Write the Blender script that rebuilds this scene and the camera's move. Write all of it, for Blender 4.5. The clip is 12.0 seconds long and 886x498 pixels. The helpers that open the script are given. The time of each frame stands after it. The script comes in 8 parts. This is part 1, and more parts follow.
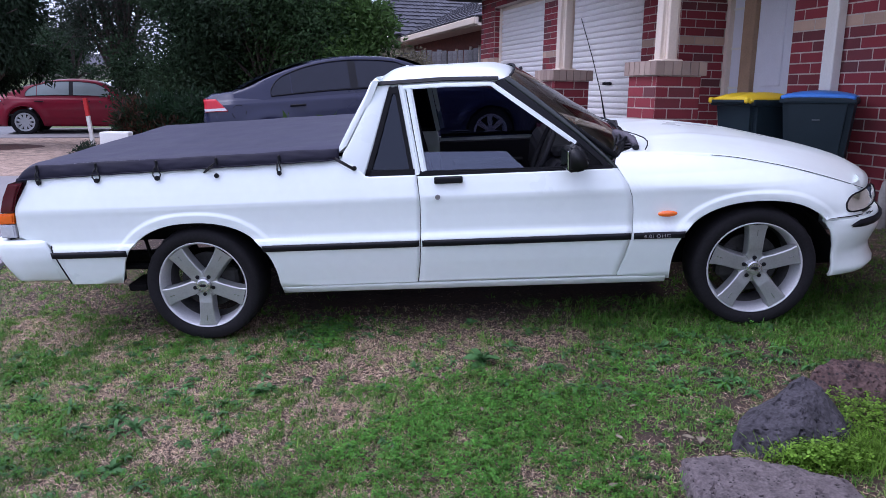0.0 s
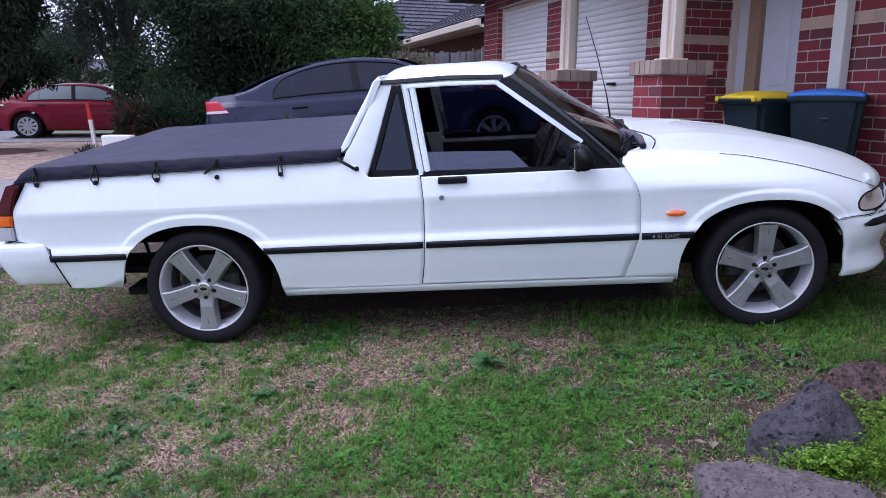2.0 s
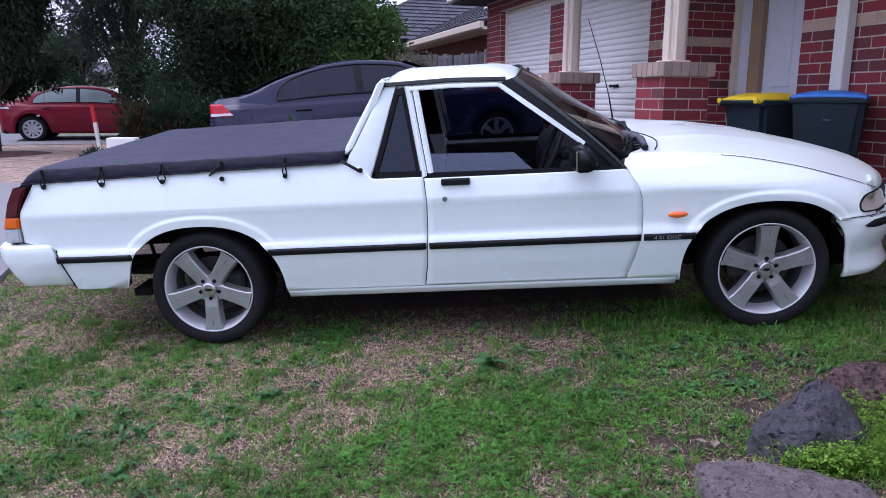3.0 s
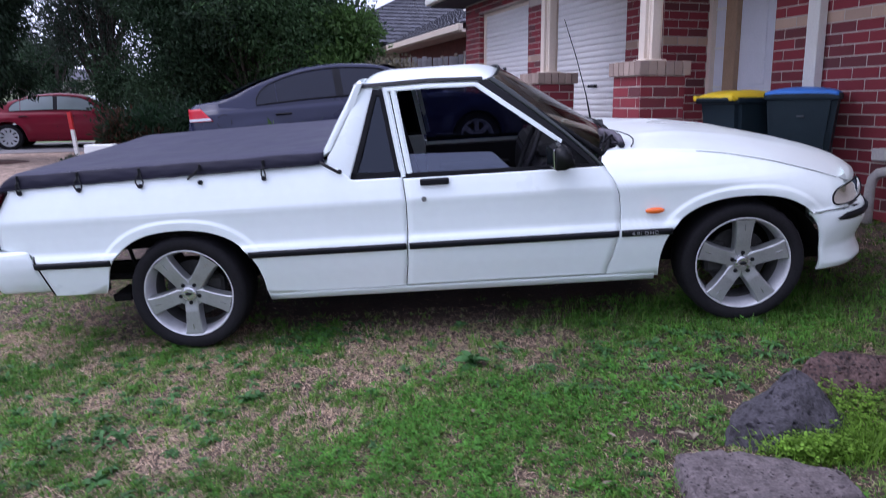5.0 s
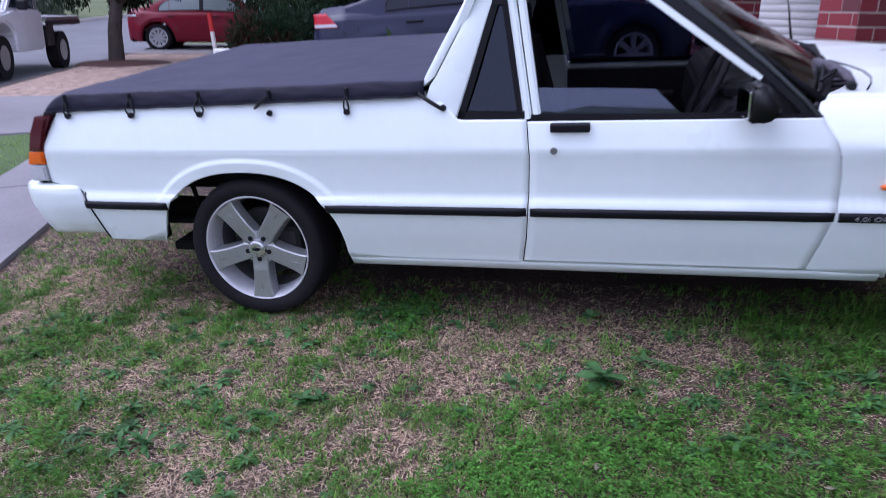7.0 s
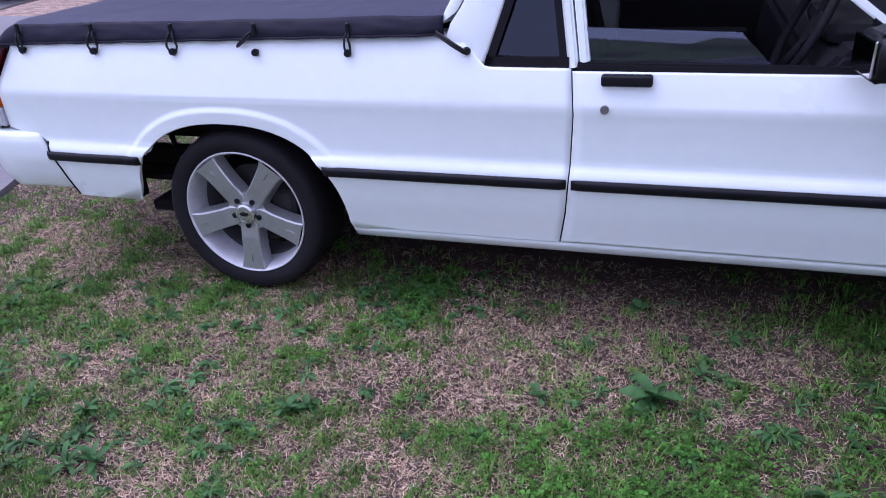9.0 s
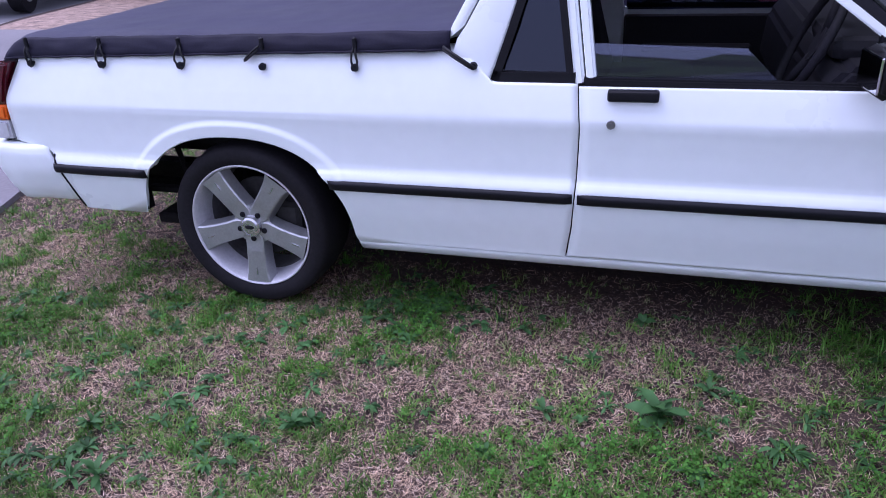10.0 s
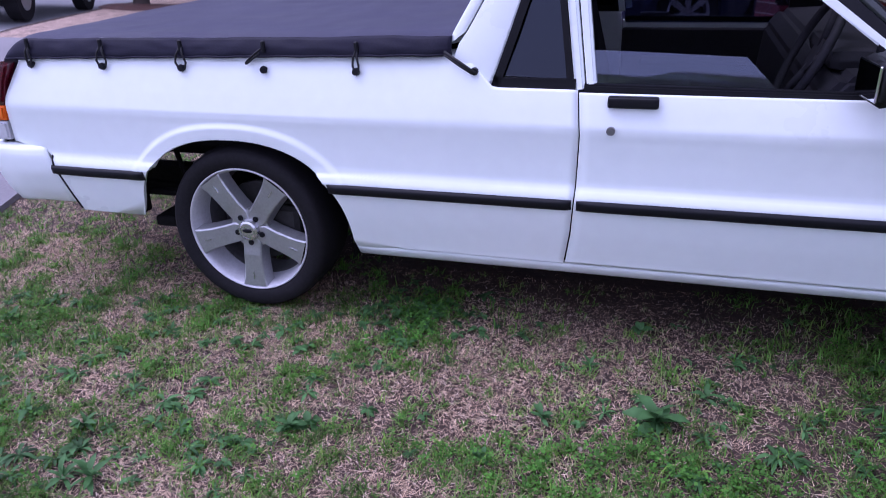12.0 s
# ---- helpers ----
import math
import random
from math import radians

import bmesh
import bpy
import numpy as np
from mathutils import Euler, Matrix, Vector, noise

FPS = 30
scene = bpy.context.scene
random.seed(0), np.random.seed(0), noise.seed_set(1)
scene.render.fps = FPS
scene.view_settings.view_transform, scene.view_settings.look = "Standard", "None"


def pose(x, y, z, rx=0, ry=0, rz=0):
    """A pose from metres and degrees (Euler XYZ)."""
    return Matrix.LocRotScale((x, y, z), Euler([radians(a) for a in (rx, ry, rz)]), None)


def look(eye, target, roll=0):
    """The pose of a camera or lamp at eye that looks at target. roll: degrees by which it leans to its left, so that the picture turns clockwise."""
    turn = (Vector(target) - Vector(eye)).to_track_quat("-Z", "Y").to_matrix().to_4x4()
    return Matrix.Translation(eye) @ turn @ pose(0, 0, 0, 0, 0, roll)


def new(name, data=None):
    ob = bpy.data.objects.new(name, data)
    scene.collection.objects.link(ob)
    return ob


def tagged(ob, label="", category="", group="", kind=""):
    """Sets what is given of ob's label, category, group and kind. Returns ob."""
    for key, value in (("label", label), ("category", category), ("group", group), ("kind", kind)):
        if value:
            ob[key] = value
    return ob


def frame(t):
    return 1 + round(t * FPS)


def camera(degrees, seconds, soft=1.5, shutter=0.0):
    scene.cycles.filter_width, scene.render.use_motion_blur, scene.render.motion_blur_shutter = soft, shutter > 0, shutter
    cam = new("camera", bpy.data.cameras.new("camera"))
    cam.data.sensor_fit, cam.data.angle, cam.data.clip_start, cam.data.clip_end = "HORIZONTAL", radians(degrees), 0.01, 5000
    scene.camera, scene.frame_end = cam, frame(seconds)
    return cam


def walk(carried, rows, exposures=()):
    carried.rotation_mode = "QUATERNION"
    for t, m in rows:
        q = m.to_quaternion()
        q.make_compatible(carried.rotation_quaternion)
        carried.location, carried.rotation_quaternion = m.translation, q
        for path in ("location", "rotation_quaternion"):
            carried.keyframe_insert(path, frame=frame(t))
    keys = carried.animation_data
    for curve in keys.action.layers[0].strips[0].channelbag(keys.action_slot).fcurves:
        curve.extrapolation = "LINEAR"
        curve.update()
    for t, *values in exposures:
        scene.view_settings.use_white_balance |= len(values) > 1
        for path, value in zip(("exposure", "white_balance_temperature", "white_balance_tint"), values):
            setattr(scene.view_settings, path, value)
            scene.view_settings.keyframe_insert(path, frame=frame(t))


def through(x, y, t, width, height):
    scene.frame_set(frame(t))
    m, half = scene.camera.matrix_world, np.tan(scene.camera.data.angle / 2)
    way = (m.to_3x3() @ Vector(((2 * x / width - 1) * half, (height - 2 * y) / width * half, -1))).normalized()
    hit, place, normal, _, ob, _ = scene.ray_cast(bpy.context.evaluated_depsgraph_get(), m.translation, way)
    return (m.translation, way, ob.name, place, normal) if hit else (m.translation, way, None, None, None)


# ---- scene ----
# ---------------------------------------------------------------- camera
cam = camera(61.64, 12.0, soft=0.8, shutter=0.8)
PATH = [
    (0, (1.415, -3.690, 1.299), (1.316, -1.735, 0.892), 0.76),
    (0.5, (1.415, -3.689, 1.299), (1.305, -1.732, 0.899), 0.63),
    (1, (1.408, -3.666, 1.288), (1.286, -1.706, 0.910), 0.26),
    (1.5, (1.405, -3.632, 1.276), (1.290, -1.676, 0.871), 0.31),
    (2, (1.407, -3.629, 1.280), (1.299, -1.672, 0.880), 0.45),
    (2.5, (1.409, -3.642, 1.276), (1.310, -1.688, 0.864), 0.45),
    (3, (1.409, -3.653, 1.279), (1.292, -1.696, 0.885), 0.37),
    (3.2, (1.415, -3.655, 1.277), (1.301, -1.697, 0.886), 0.42),
    (4.8, (1.416, -3.682, 1.268), (1.316, -1.717, 0.909), 0.33),
    (5, (1.427, -3.670, 1.265), (1.354, -1.709, 0.879), -0.39),
    (5.5, (1.534, -3.519, 1.258), (1.393, -1.569, 0.834), -1.21),
    (6, (1.585, -3.290, 1.273), (1.253, -1.385, 0.763), 1.18),
    (6.5, (1.498, -2.979, 1.268), (1.082, -1.088, 0.765), 1.30),
    (6.7, (1.460, -2.881, 1.282), (1.032, -1.004, 0.739), 1.02),
    (8.3, (1.336, -2.252, 1.289), (0.872, -0.456, 0.542), 1.49),
    (8.5, (1.330, -2.241, 1.300), (0.849, -0.455, 0.539), 1.84),
    (9, (1.335, -2.210, 1.272), (0.841, -0.444, 0.474), 1.54),
    (9.5, (1.321, -2.223, 1.235), (0.860, -0.436, 0.463), 2.20),
    (10, (1.321, -2.213, 1.272), (0.819, -0.434, 0.508), 1.74),
    (10.5, (1.309, -2.223, 1.296), (0.825, -0.446, 0.516), 2.20),
    (11, (1.309, -2.233, 1.281), (0.815, -0.456, 0.506), 2.55),
    (11.5, (1.306, -2.225, 1.279), (0.814, -0.449, 0.502), 2.58),
    (12, (1.309, -2.229, 1.239), (0.819, -0.430, 0.515), 2.64),
]
walk(cam, [(t, look(eye, target, roll)) for t, eye, target, roll in PATH],
     [(0.0, 0.16, 5500, 26), (3.2, 0.16, 5500, 26), (5.0, 0.16, 5550, 25), (6.5, 0.11, 5450, 26), (8.5, 0.09, 5350, 34), (10.0, 0.10, 5300, 38), (12.0, 0.11, 5260, 43)])
# ---------------------------------------------------------------- light: flat evening overcast
scene.view_settings.exposure = 0.0
world = bpy.data.worlds.new("overcast_sky")
scene.world = world
world.use_nodes = True
wt = world.node_tree
wt.nodes.clear()
w_out = wt.nodes.new("ShaderNodeOutputWorld")
w_bg = wt.nodes.new("ShaderNodeBackground")
w_sky = wt.nodes.new("ShaderNodeTexSky")
w_sky.sky_type = "NISHITA"
w_sky.sun_disc = False
w_sky.sun_elevation = radians(62)
w_sky.sun_rotation = radians(274)
w_sky.dust_density = 4.0
w_sky.air_density = 1.0
w_mix = wt.nodes.new("ShaderNodeMix")
w_mix.data_type = "RGBA"
w_mix.inputs[0].default_value = 0.8
w_mix.inputs[7].default_value = (8.3, 8.6, 9.6, 1)
wt.links.new(w_sky.outputs[0], w_mix.inputs[6])
wt.links.new(w_mix.outputs[2], w_bg.inputs[0])
w_bg.inputs[1].default_value = 0.15
wt.links.new(w_bg.outputs[0], w_out.inputs[0])
sun = new("overcast_sun", bpy.data.lights.new("overcast_sun", "SUN"))
sun.data.energy = 1.5
sun.data.angle = radians(40)
sun.data.color = (1.0, 0.98, 0.95)
sun.matrix_world = look((-7, -2.0, 14), (0, 0, 0))
# ---------------------------------------------------------------- materials
def mat(name, color, rough=0.6, metal=0.0, var=0.15, scale=6.0, fine=60.0, bump=0.0, bscale=None, coat=0.0, spec=0.5, dark=None, stain=0.0, island=0.0, transmission=0.0, random_ob=0.0):
    """A node material: a base colour that varies at two scales, gloss that varies with it, fine relief."""
    m = bpy.data.materials.new(name)
    m.use_nodes = True
    nt = m.node_tree
    nd, ln = nt.nodes, nt.links
    b = nd["Principled BSDF"]
    b.inputs["Metallic"].default_value = metal
    b.inputs["Coat Weight"].default_value = coat
    b.inputs["Coat Roughness"].default_value = 0.06
    b.inputs["Specular IOR Level"].default_value = spec
    b.inputs["Transmission Weight"].default_value = transmission
    tc = nd.new("ShaderNodeTexCoord")
    n1 = nd.new("ShaderNodeTexNoise")
    n1.inputs["Scale"].default_value = scale
    n1.inputs["Detail"].default_value = 6
    n2 = nd.new("ShaderNodeTexNoise")
    n2.inputs["Scale"].default_value = fine
    n2.inputs["Detail"].default_value = 4
    for n in (n1, n2):
        ln.new(tc.outputs["Object"], n.inputs["Vector"])
    mx = nd.new("ShaderNodeMath")
    mx.operation = "ADD"
    ln.new(n1.outputs["Fac"], mx.inputs[0])
    ln.new(n2.outputs["Fac"], mx.inputs[1])
    mr = nd.new("ShaderNodeMapRange")
    mr.inputs["From Min"].default_value = 0.7
    mr.inputs["From Max"].default_value = 1.3
    ln.new(mx.outputs[0], mr.inputs["Value"])
    mc = nd.new("ShaderNodeMix")
    mc.data_type = "RGBA"
    c = color
    d = dark or tuple(v * (1 - var) for v in c)
    l = tuple(min(1.0, v * (1 + var)) for v in c)
    mc.inputs[6].default_value = (*d, 1)
    mc.inputs[7].default_value = (*l, 1)
    ln.new(mr.outputs[0], mc.inputs[0])
    last = mc.outputs[2]
    for amount, sock in ((island, "island"), (random_ob, "object")):
        if amount:
            src = nd.new("ShaderNodeNewGeometry").outputs["Random Per Island"] if sock == "island" else nd.new("ShaderNodeObjectInfo").outputs["Random"]
            r = nd.new("ShaderNodeMapRange")
            r.inputs["To Min"].default_value = 1 - amount
            r.inputs["To Max"].default_value = 1 + amount
            ln.new(src, r.inputs["Value"])
            hv = nd.new("ShaderNodeHueSaturation")
            ln.new(r.outputs[0], hv.inputs["Value"])
            ln.new(last, hv.inputs["Color"])
            last = hv.outputs[0]
    if stain:
        n3 = nd.new("ShaderNodeTexNoise")
        n3.inputs["Scale"].default_value = scale * 0.35
        n3.inputs["Detail"].default_value = 8
        ln.new(tc.outputs["Object"], n3.inputs["Vector"])
        r3 = nd.new("ShaderNodeMapRange")
        r3.inputs["From Min"].default_value = 0.52
        r3.inputs["From Max"].default_value = 0.72
        r3.inputs["To Max"].default_value = stain
        ln.new(n3.outputs["Fac"], r3.inputs["Value"])
        m3 = nd.new("ShaderNodeMix")
        m3.data_type = "RGBA"
        m3.inputs[7].default_value = (*[v * 0.35 for v in c], 1)
        ln.new(r3.outputs[0], m3.inputs[0])
        ln.new(last, m3.inputs[6])
        last = m3.outputs[2]
    ln.new(last, b.inputs["Base Color"])
    rr = nd.new("ShaderNodeMapRange")
    rr.inputs["To Min"].default_value = max(0.02, rough - 0.12 * (rough > 0.2))
    rr.inputs["To Max"].default_value = min(1.0, rough + 0.12 * (rough > 0.2) + 0.02)
    ln.new(n1.outputs["Fac"], rr.inputs["Value"])
    ln.new(rr.outputs[0], b.inputs["Roughness"])
    if bump:
        nb = nd.new("ShaderNodeTexNoise")
        nb.inputs["Scale"].default_value = bscale or fine
        nb.inputs["Detail"].default_value = 5
        ln.new(tc.outputs["Object"], nb.inputs["Vector"])
        bp = nd.new("ShaderNodeBump")
        bp.inputs["Strength"].default_value = 0.6
        bp.inputs["Distance"].default_value = bump
        ln.new(nb.outputs["Fac"], bp.inputs["Height"])
        ln.new(bp.outputs[0], b.inputs["Normal"])
    return m


def glass(name, color, rough=0.02, ior=1.5, gloss=(1, 1, 1)):
    """Tinted pane: a clear coat of gloss over see-through tint."""
    m = bpy.data.materials.new(name)
    m.use_nodes = True
    nt = m.node_tree
    nd, ln = nt.nodes, nt.links
    nd.clear()
    out = nd.new("ShaderNodeOutputMaterial")
    tr = nd.new("ShaderNodeBsdfTransparent")
    tr.inputs[0].default_value = (*color, 1)
    gl = nd.new("ShaderNodeBsdfGlossy")
    gl.inputs["Color"].default_value = (*gloss, 1)
    gl.inputs["Roughness"].default_value = rough
    fr = nd.new("ShaderNodeFresnel")
    fr.inputs[0].default_value = ior
    mx = nd.new("ShaderNodeMixShader")
    ln.new(fr.outputs[0], mx.inputs[0])
    ln.new(tr.outputs[0], mx.inputs[1])
    ln.new(gl.outputs[0], mx.inputs[2])
    ln.new(mx.outputs[0], out.inputs[0])
    return m


WHITE = mat("white_paint", (0.825, 0.885, 0.865), 0.30, var=0.02, scale=1.5, fine=20, coat=0.35)
BLACK = mat("black_plastic", (0.010, 0.010, 0.012), 0.45, spec=0.35, var=0.3, bump=0.0004, fine=200)
RUBBER = mat("tyre_rubber", (0.012, 0.011, 0.013), 0.75, spec=0.2, var=0.3, fine=90, bump=0.0006)
ALLOY = mat("alloy_silver", (0.56, 0.57, 0.58), 0.33, 0.85, var=0.06)
# tray cover: the top sheet is about twice as light as the skirt
VINYL_TOP = mat("lighter_top_vinyl", (0.024, 0.023, 0.048), 0.55, spec=0.3, var=0.22, scale=5, fine=160, bump=0.0008, bscale=220)
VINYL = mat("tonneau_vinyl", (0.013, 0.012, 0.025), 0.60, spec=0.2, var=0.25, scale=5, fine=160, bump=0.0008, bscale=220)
TRIM = mat("black_trim", (0.006, 0.006, 0.009), 0.5, spec=0.25, var=0.3, fine=120)
INTERIOR = mat("interior_charcoal", (0.018, 0.017, 0.024), 0.8, var=0.3, fine=120, bump=0.0006)
SEATCLOTH = mat("seat_cloth", (0.018, 0.018, 0.022), 0.95, var=0.3, fine=260, bump=0.001)
UNDER = mat("underbody_black", (0.006, 0.0055, 0.0055), 0.95, spec=0.15, var=0.5, fine=60, bump=0.002)
RED_LENS = mat("red_lens", (0.085, 0.005, 0.012), 0.12, var=0.1, coat=0.8)
AMBER_LENS = mat("amber_lens", (0.85, 0.15, 0.01), 0.15, var=0.1, coat=0.8)
CLEAR_LENS = mat("clear_lens", (0.55, 0.55, 0.58), 0.15, var=0.1, coat=0.9)
REFLECTOR = mat("lamp_reflector", (0.92, 0.92, 0.95), 0.30, 0.0, var=0.08, scale=20)
TINT = glass("tinted_glass", (0.05, 0.055, 0.09), ior=1.52, gloss=(0.72, 0.80, 1.0))
SIDEGLASS = glass("side_glass", (0.36, 0.38, 0.48), ior=1.9, gloss=(0.72, 0.80, 1.0))
SCREEN = glass("windscreen_glass", (0.46, 0.54, 0.42), ior=1.75)
CLEARCOVER = glass("lamp_cover", (0.97, 0.97, 0.98))
METAL = mat("zinc_metal", (0.35, 0.35, 0.36), 0.4, 0.9, var=0.2)
CORD = mat("bungee_cord", (0.012, 0.012, 0.014), 0.7, var=0.3)
BADGE = mat("badge_silver", (0.45, 0.45, 0.48), 0.35, 0.5, var=0.1)
RUBBERSEAL = mat("rubber_seal", (0.006, 0.006, 0.008), 0.7, var=0.2, spec=0.2)
BRAKE = mat("brake_metal", (0.025, 0.024, 0.023), 0.7, 0.2, var=0.4, fine=50)
EDGEGLASS = mat("dark_screen_edge", (0.020, 0.026, 0.026), 0.08, var=0.1, spec=0.6)
CARMIRROR = mat("mirror_glass", (0.62, 0.62, 0.66), 0.05, 1.0, var=0.03)
COWL = mat("weathered_cowl", (0.085, 0.075, 0.095), 0.7, var=0.4, scale=14, fine=90, bump=0.001)
# ---------------------------------------------------------------- building helpers
def part(name, bm, material, parent=None, label="", smooth=False, matrix=None):
    """One bmesh as one mesh object, under a thing or a part."""
    me = bpy.data.meshes.new(name)
    bm.to_mesh(me)
    bm.free()
    for m in material if isinstance(material, (list, tuple)) else (material,):
        me.materials.append(m)
    if smooth:
        for p in me.polygons:
            p.use_smooth = True
    ob = new(name, me)
    if matrix is not None:
        ob.matrix_basis = matrix
    if parent is not None:
        ob.parent = parent
    if label:
        tagged(ob, label)
    return ob


def thing(name, label, category, group="", kind="", matrix=None):
    ob = new(name)
    ob.empty_display_size = 0.1
    if matrix is not None:
        ob.matrix_basis = matrix
    return tagged(ob, label, category, group, kind)


def box(bm, lo, hi, bevel=0.0, m=None, seg=1):
    """A box from corner lo to corner hi, in bm."""
    c = [(a + b) / 2 for a, b in zip(lo, hi)]
    s = [abs(b - a) for a, b in zip(lo, hi)]
    r = bmesh.ops.create_cube(bm, size=1.0, matrix=(m or Matrix()) @ Matrix.LocRotScale(c, None, s))
    if bevel:
        vs = set(r["verts"])
        es = [e for e in bm.edges if e.verts[0] in vs and e.verts[1] in vs]
        bmesh.ops.bevel(bm, geom=es, offset=bevel, segments=seg, affect="EDGES", profile=0.6)
    return bm


def cyl(bm, p, q, r1, r2=None, seg=12, caps=True):
    """A tapered round bar from p to q."""
    p, q = Vector(p), Vector(q)
    d = q - p
    m = Matrix.Translation((p + q) / 2) @ d.to_track_quat("Z", "Y").to_matrix().to_4x4()
    bmesh.ops.create_cone(bm, cap_ends=caps, segments=seg, radius1=r1, radius2=r1 if r2 is None else r2, depth=d.length, matrix=m)
    return bm


def tube(bm, pts, r, seg=8):
    """A round bar along a line of points."""
    rings = []
    pts = [Vector(p) for p in pts]
    for i, p in enumerate(pts):
        d = (pts[min(i + 1, len(pts) - 1)] - pts[max(i - 1, 0)]).normalized()
        a = d.orthogonal().normalized() if i == 0 else (a - d * a.dot(d)).normalized()
        b = d.cross(a)
        rr = r[i] if isinstance(r, (list, tuple)) else r
        rings.append([bm.verts.new(p + (a * math.cos(k * math.tau / seg) + b * math.sin(k * math.tau / seg)) * rr) for k in range(seg)])
    for u, v in zip(rings, rings[1:]):
        for k in range(seg):
            bm.faces.new((u[k], u[(k + 1) % seg], v[(k + 1) % seg], v[k]))
    bm.faces.new(rings[0][::-1])
    bm.faces.new(rings[-1])
    return bm


def grid(bm, fn, nu, nv, mat_index=0):
    """A sheet of nu x nv faces through fn(u, v), u and v from 0 to 1."""
    vs = [[bm.verts.new(fn(i / nu, j / nv)) for j in range(nv + 1)] for i in range(nu + 1)]
    for i in range(nu):
        for j in range(nv):
            f = bm.faces.new((vs[i][j], vs[i + 1][j], vs[i + 1][j + 1], vs[i][j + 1]))
            f.material_index = mat_index
    return vs


def prism(bm, outline, a, b, axis=1):
    """An outline of (u, w) pairs pushed from a to b along an axis (1: outline in x, z; 2: in x, y; 0: in y, z)."""
    def at(u, w, k):
        return {0: (k, u, w), 1: (u, k, w), 2: (u, w, k)}[axis]
    lo = [bm.verts.new(at(u, w, a)) for u, w in outline]
    hi = [bm.verts.new(at(u, w, b)) for u, w in outline]
    n = len(outline)
    bm.faces.new(lo)
    bm.faces.new(hi[::-1])
    for i in range(n):
        bm.faces.new((lo[i], hi[i], hi[(i + 1) % n], lo[(i + 1) % n]))
    bmesh.ops.recalc_face_normals(bm, faces=bm.faces[:])
    return bm


def lerp_table(x, xs, ys):
    return float(np.interp(x, xs, ys))


# the street and the house lie 20 degrees off the ute: N points to the house, D along the street
STREET = pose(0, 0, 0, 0, 0, 20)


def smooth_table(x, xs, ys, w):
    """The same line with its corners rounded over a width of w to either side."""
    return sum(k * lerp_table(x + w * q, xs, ys) for q, k in ((-1, 1), (-0.75, 2), (-0.5, 3), (-0.25, 4), (0, 5), (0.25, 4), (0.5, 3), (0.75, 2), (1, 1))) / 25


def nd_xy(n, d):
    v = STREET @ Vector((n, d, 0))
    return v.x, v.y


def height(x, y):
    """The ground's height: a lawn that rises to the house, a flatter drive, a street that climbs gently."""
    return lerp_table(x, (-4.8, 6.0), (-0.288, 0.36)) + lerp_table(y, (-7, 0, 1.5, 3, 6, 10, 14, 40, 110, 200, 500), (-0.546, 0, 0.117, 0.23, 0.40, 0.47, 0.5, 1.1, 2.9, 6.0, 16.0))


# the ute stands on the sloping lawn
UTE = Matrix(((0.9982, -0.0036, -0.0596, 0), (-0.0036, 0.9926, -0.1211, 0), (0.0596, 0.1211, 0.9909, 0), (0, 0, 0, 1)))
UTE = UTE @ Matrix.Translation((0, 0.03, 0.31)) @ Matrix.Rotation(radians(-2.5), 4, "X") @ Matrix.Translation((0, -0.03, -0.31))
# ---------------------------------------------------------------- ground, street and paths
SOIL = mat("lawn_soil", (0.046, 0.028, 0.020), 0.97, var=0.45, scale=3.0, fine=55, bump=0.012, bscale=35, stain=0.4)


def thatched(m):
    """Matted short grass and straw that covers the soil of the open lawn away from the ute."""
    nd, ln = m.node_tree.nodes, m.node_tree.links
    b = nd["Principled BSDF"]
    old = b.inputs["Base Color"].links[0].from_socket
    at = nd.new("ShaderNodeNewGeometry").outputs["Position"]
    noises = []
    for scale, lo, hi in ((6.0, 0.40, 0.60), (110.0, 0.35, 0.68), (9.0, 0.0, 1.0)):
        n = nd.new("ShaderNodeTexNoise")
        n.inputs["Scale"].default_value = scale
        n.inputs["Detail"].default_value = 6
        ln.new(at, n.inputs["Vector"])
        r = nd.new("ShaderNodeMapRange")
        r.inputs["From Min"].default_value, r.inputs["From Max"].default_value = lo, hi
        ln.new(n.outputs["Fac"], r.inputs["Value"])
        noises.append(r.outputs[0])
    sward = nd.new("ShaderNodeMix")
    sward.data_type = "RGBA"
    sward.inputs[6].default_value = (0.115, 0.085, 0.052, 1)
    sward.inputs[7].default_value = (0.045, 0.075, 0.022, 1)
    ln.new(noises[0], sward.inputs[0])
    deep = nd.new("ShaderNodeMix")
    deep.data_type = "RGBA"
    deep.inputs[6].default_value = (0.040, 0.030, 0.020, 1)
    ln.new(noises[1], deep.inputs[0])
    ln.new(sward.outputs[2], deep.inputs[7])
    xyz = nd.new("ShaderNodeSeparateXYZ")
    ln.new(at, xyz.inputs[0])
    edge = nd.new("ShaderNodeMath")
    edge.operation = "MULTIPLY_ADD"
    ln.new(noises[2], edge.inputs[0])
    edge.inputs[1].default_value = 0.5
    ln.new(xyz.outputs["Y"], edge.inputs[2])
    cover = nd.new("ShaderNodeMapRange")
    cover.inputs["From Min"].default_value, cover.inputs["From Max"].default_value = -1.30, -1.62
    ln.new(edge.outputs[0], cover.inputs["Value"])
    top = nd.new("ShaderNodeMix")
    top.data_type = "RGBA"
    ln.new(cover.outputs[0], top.inputs[0])
    ln.new(old, top.inputs[6])
    ln.new(deep.outputs[2], top.inputs[7])
    ln.new(top.outputs[2], b.inputs["Base Color"])


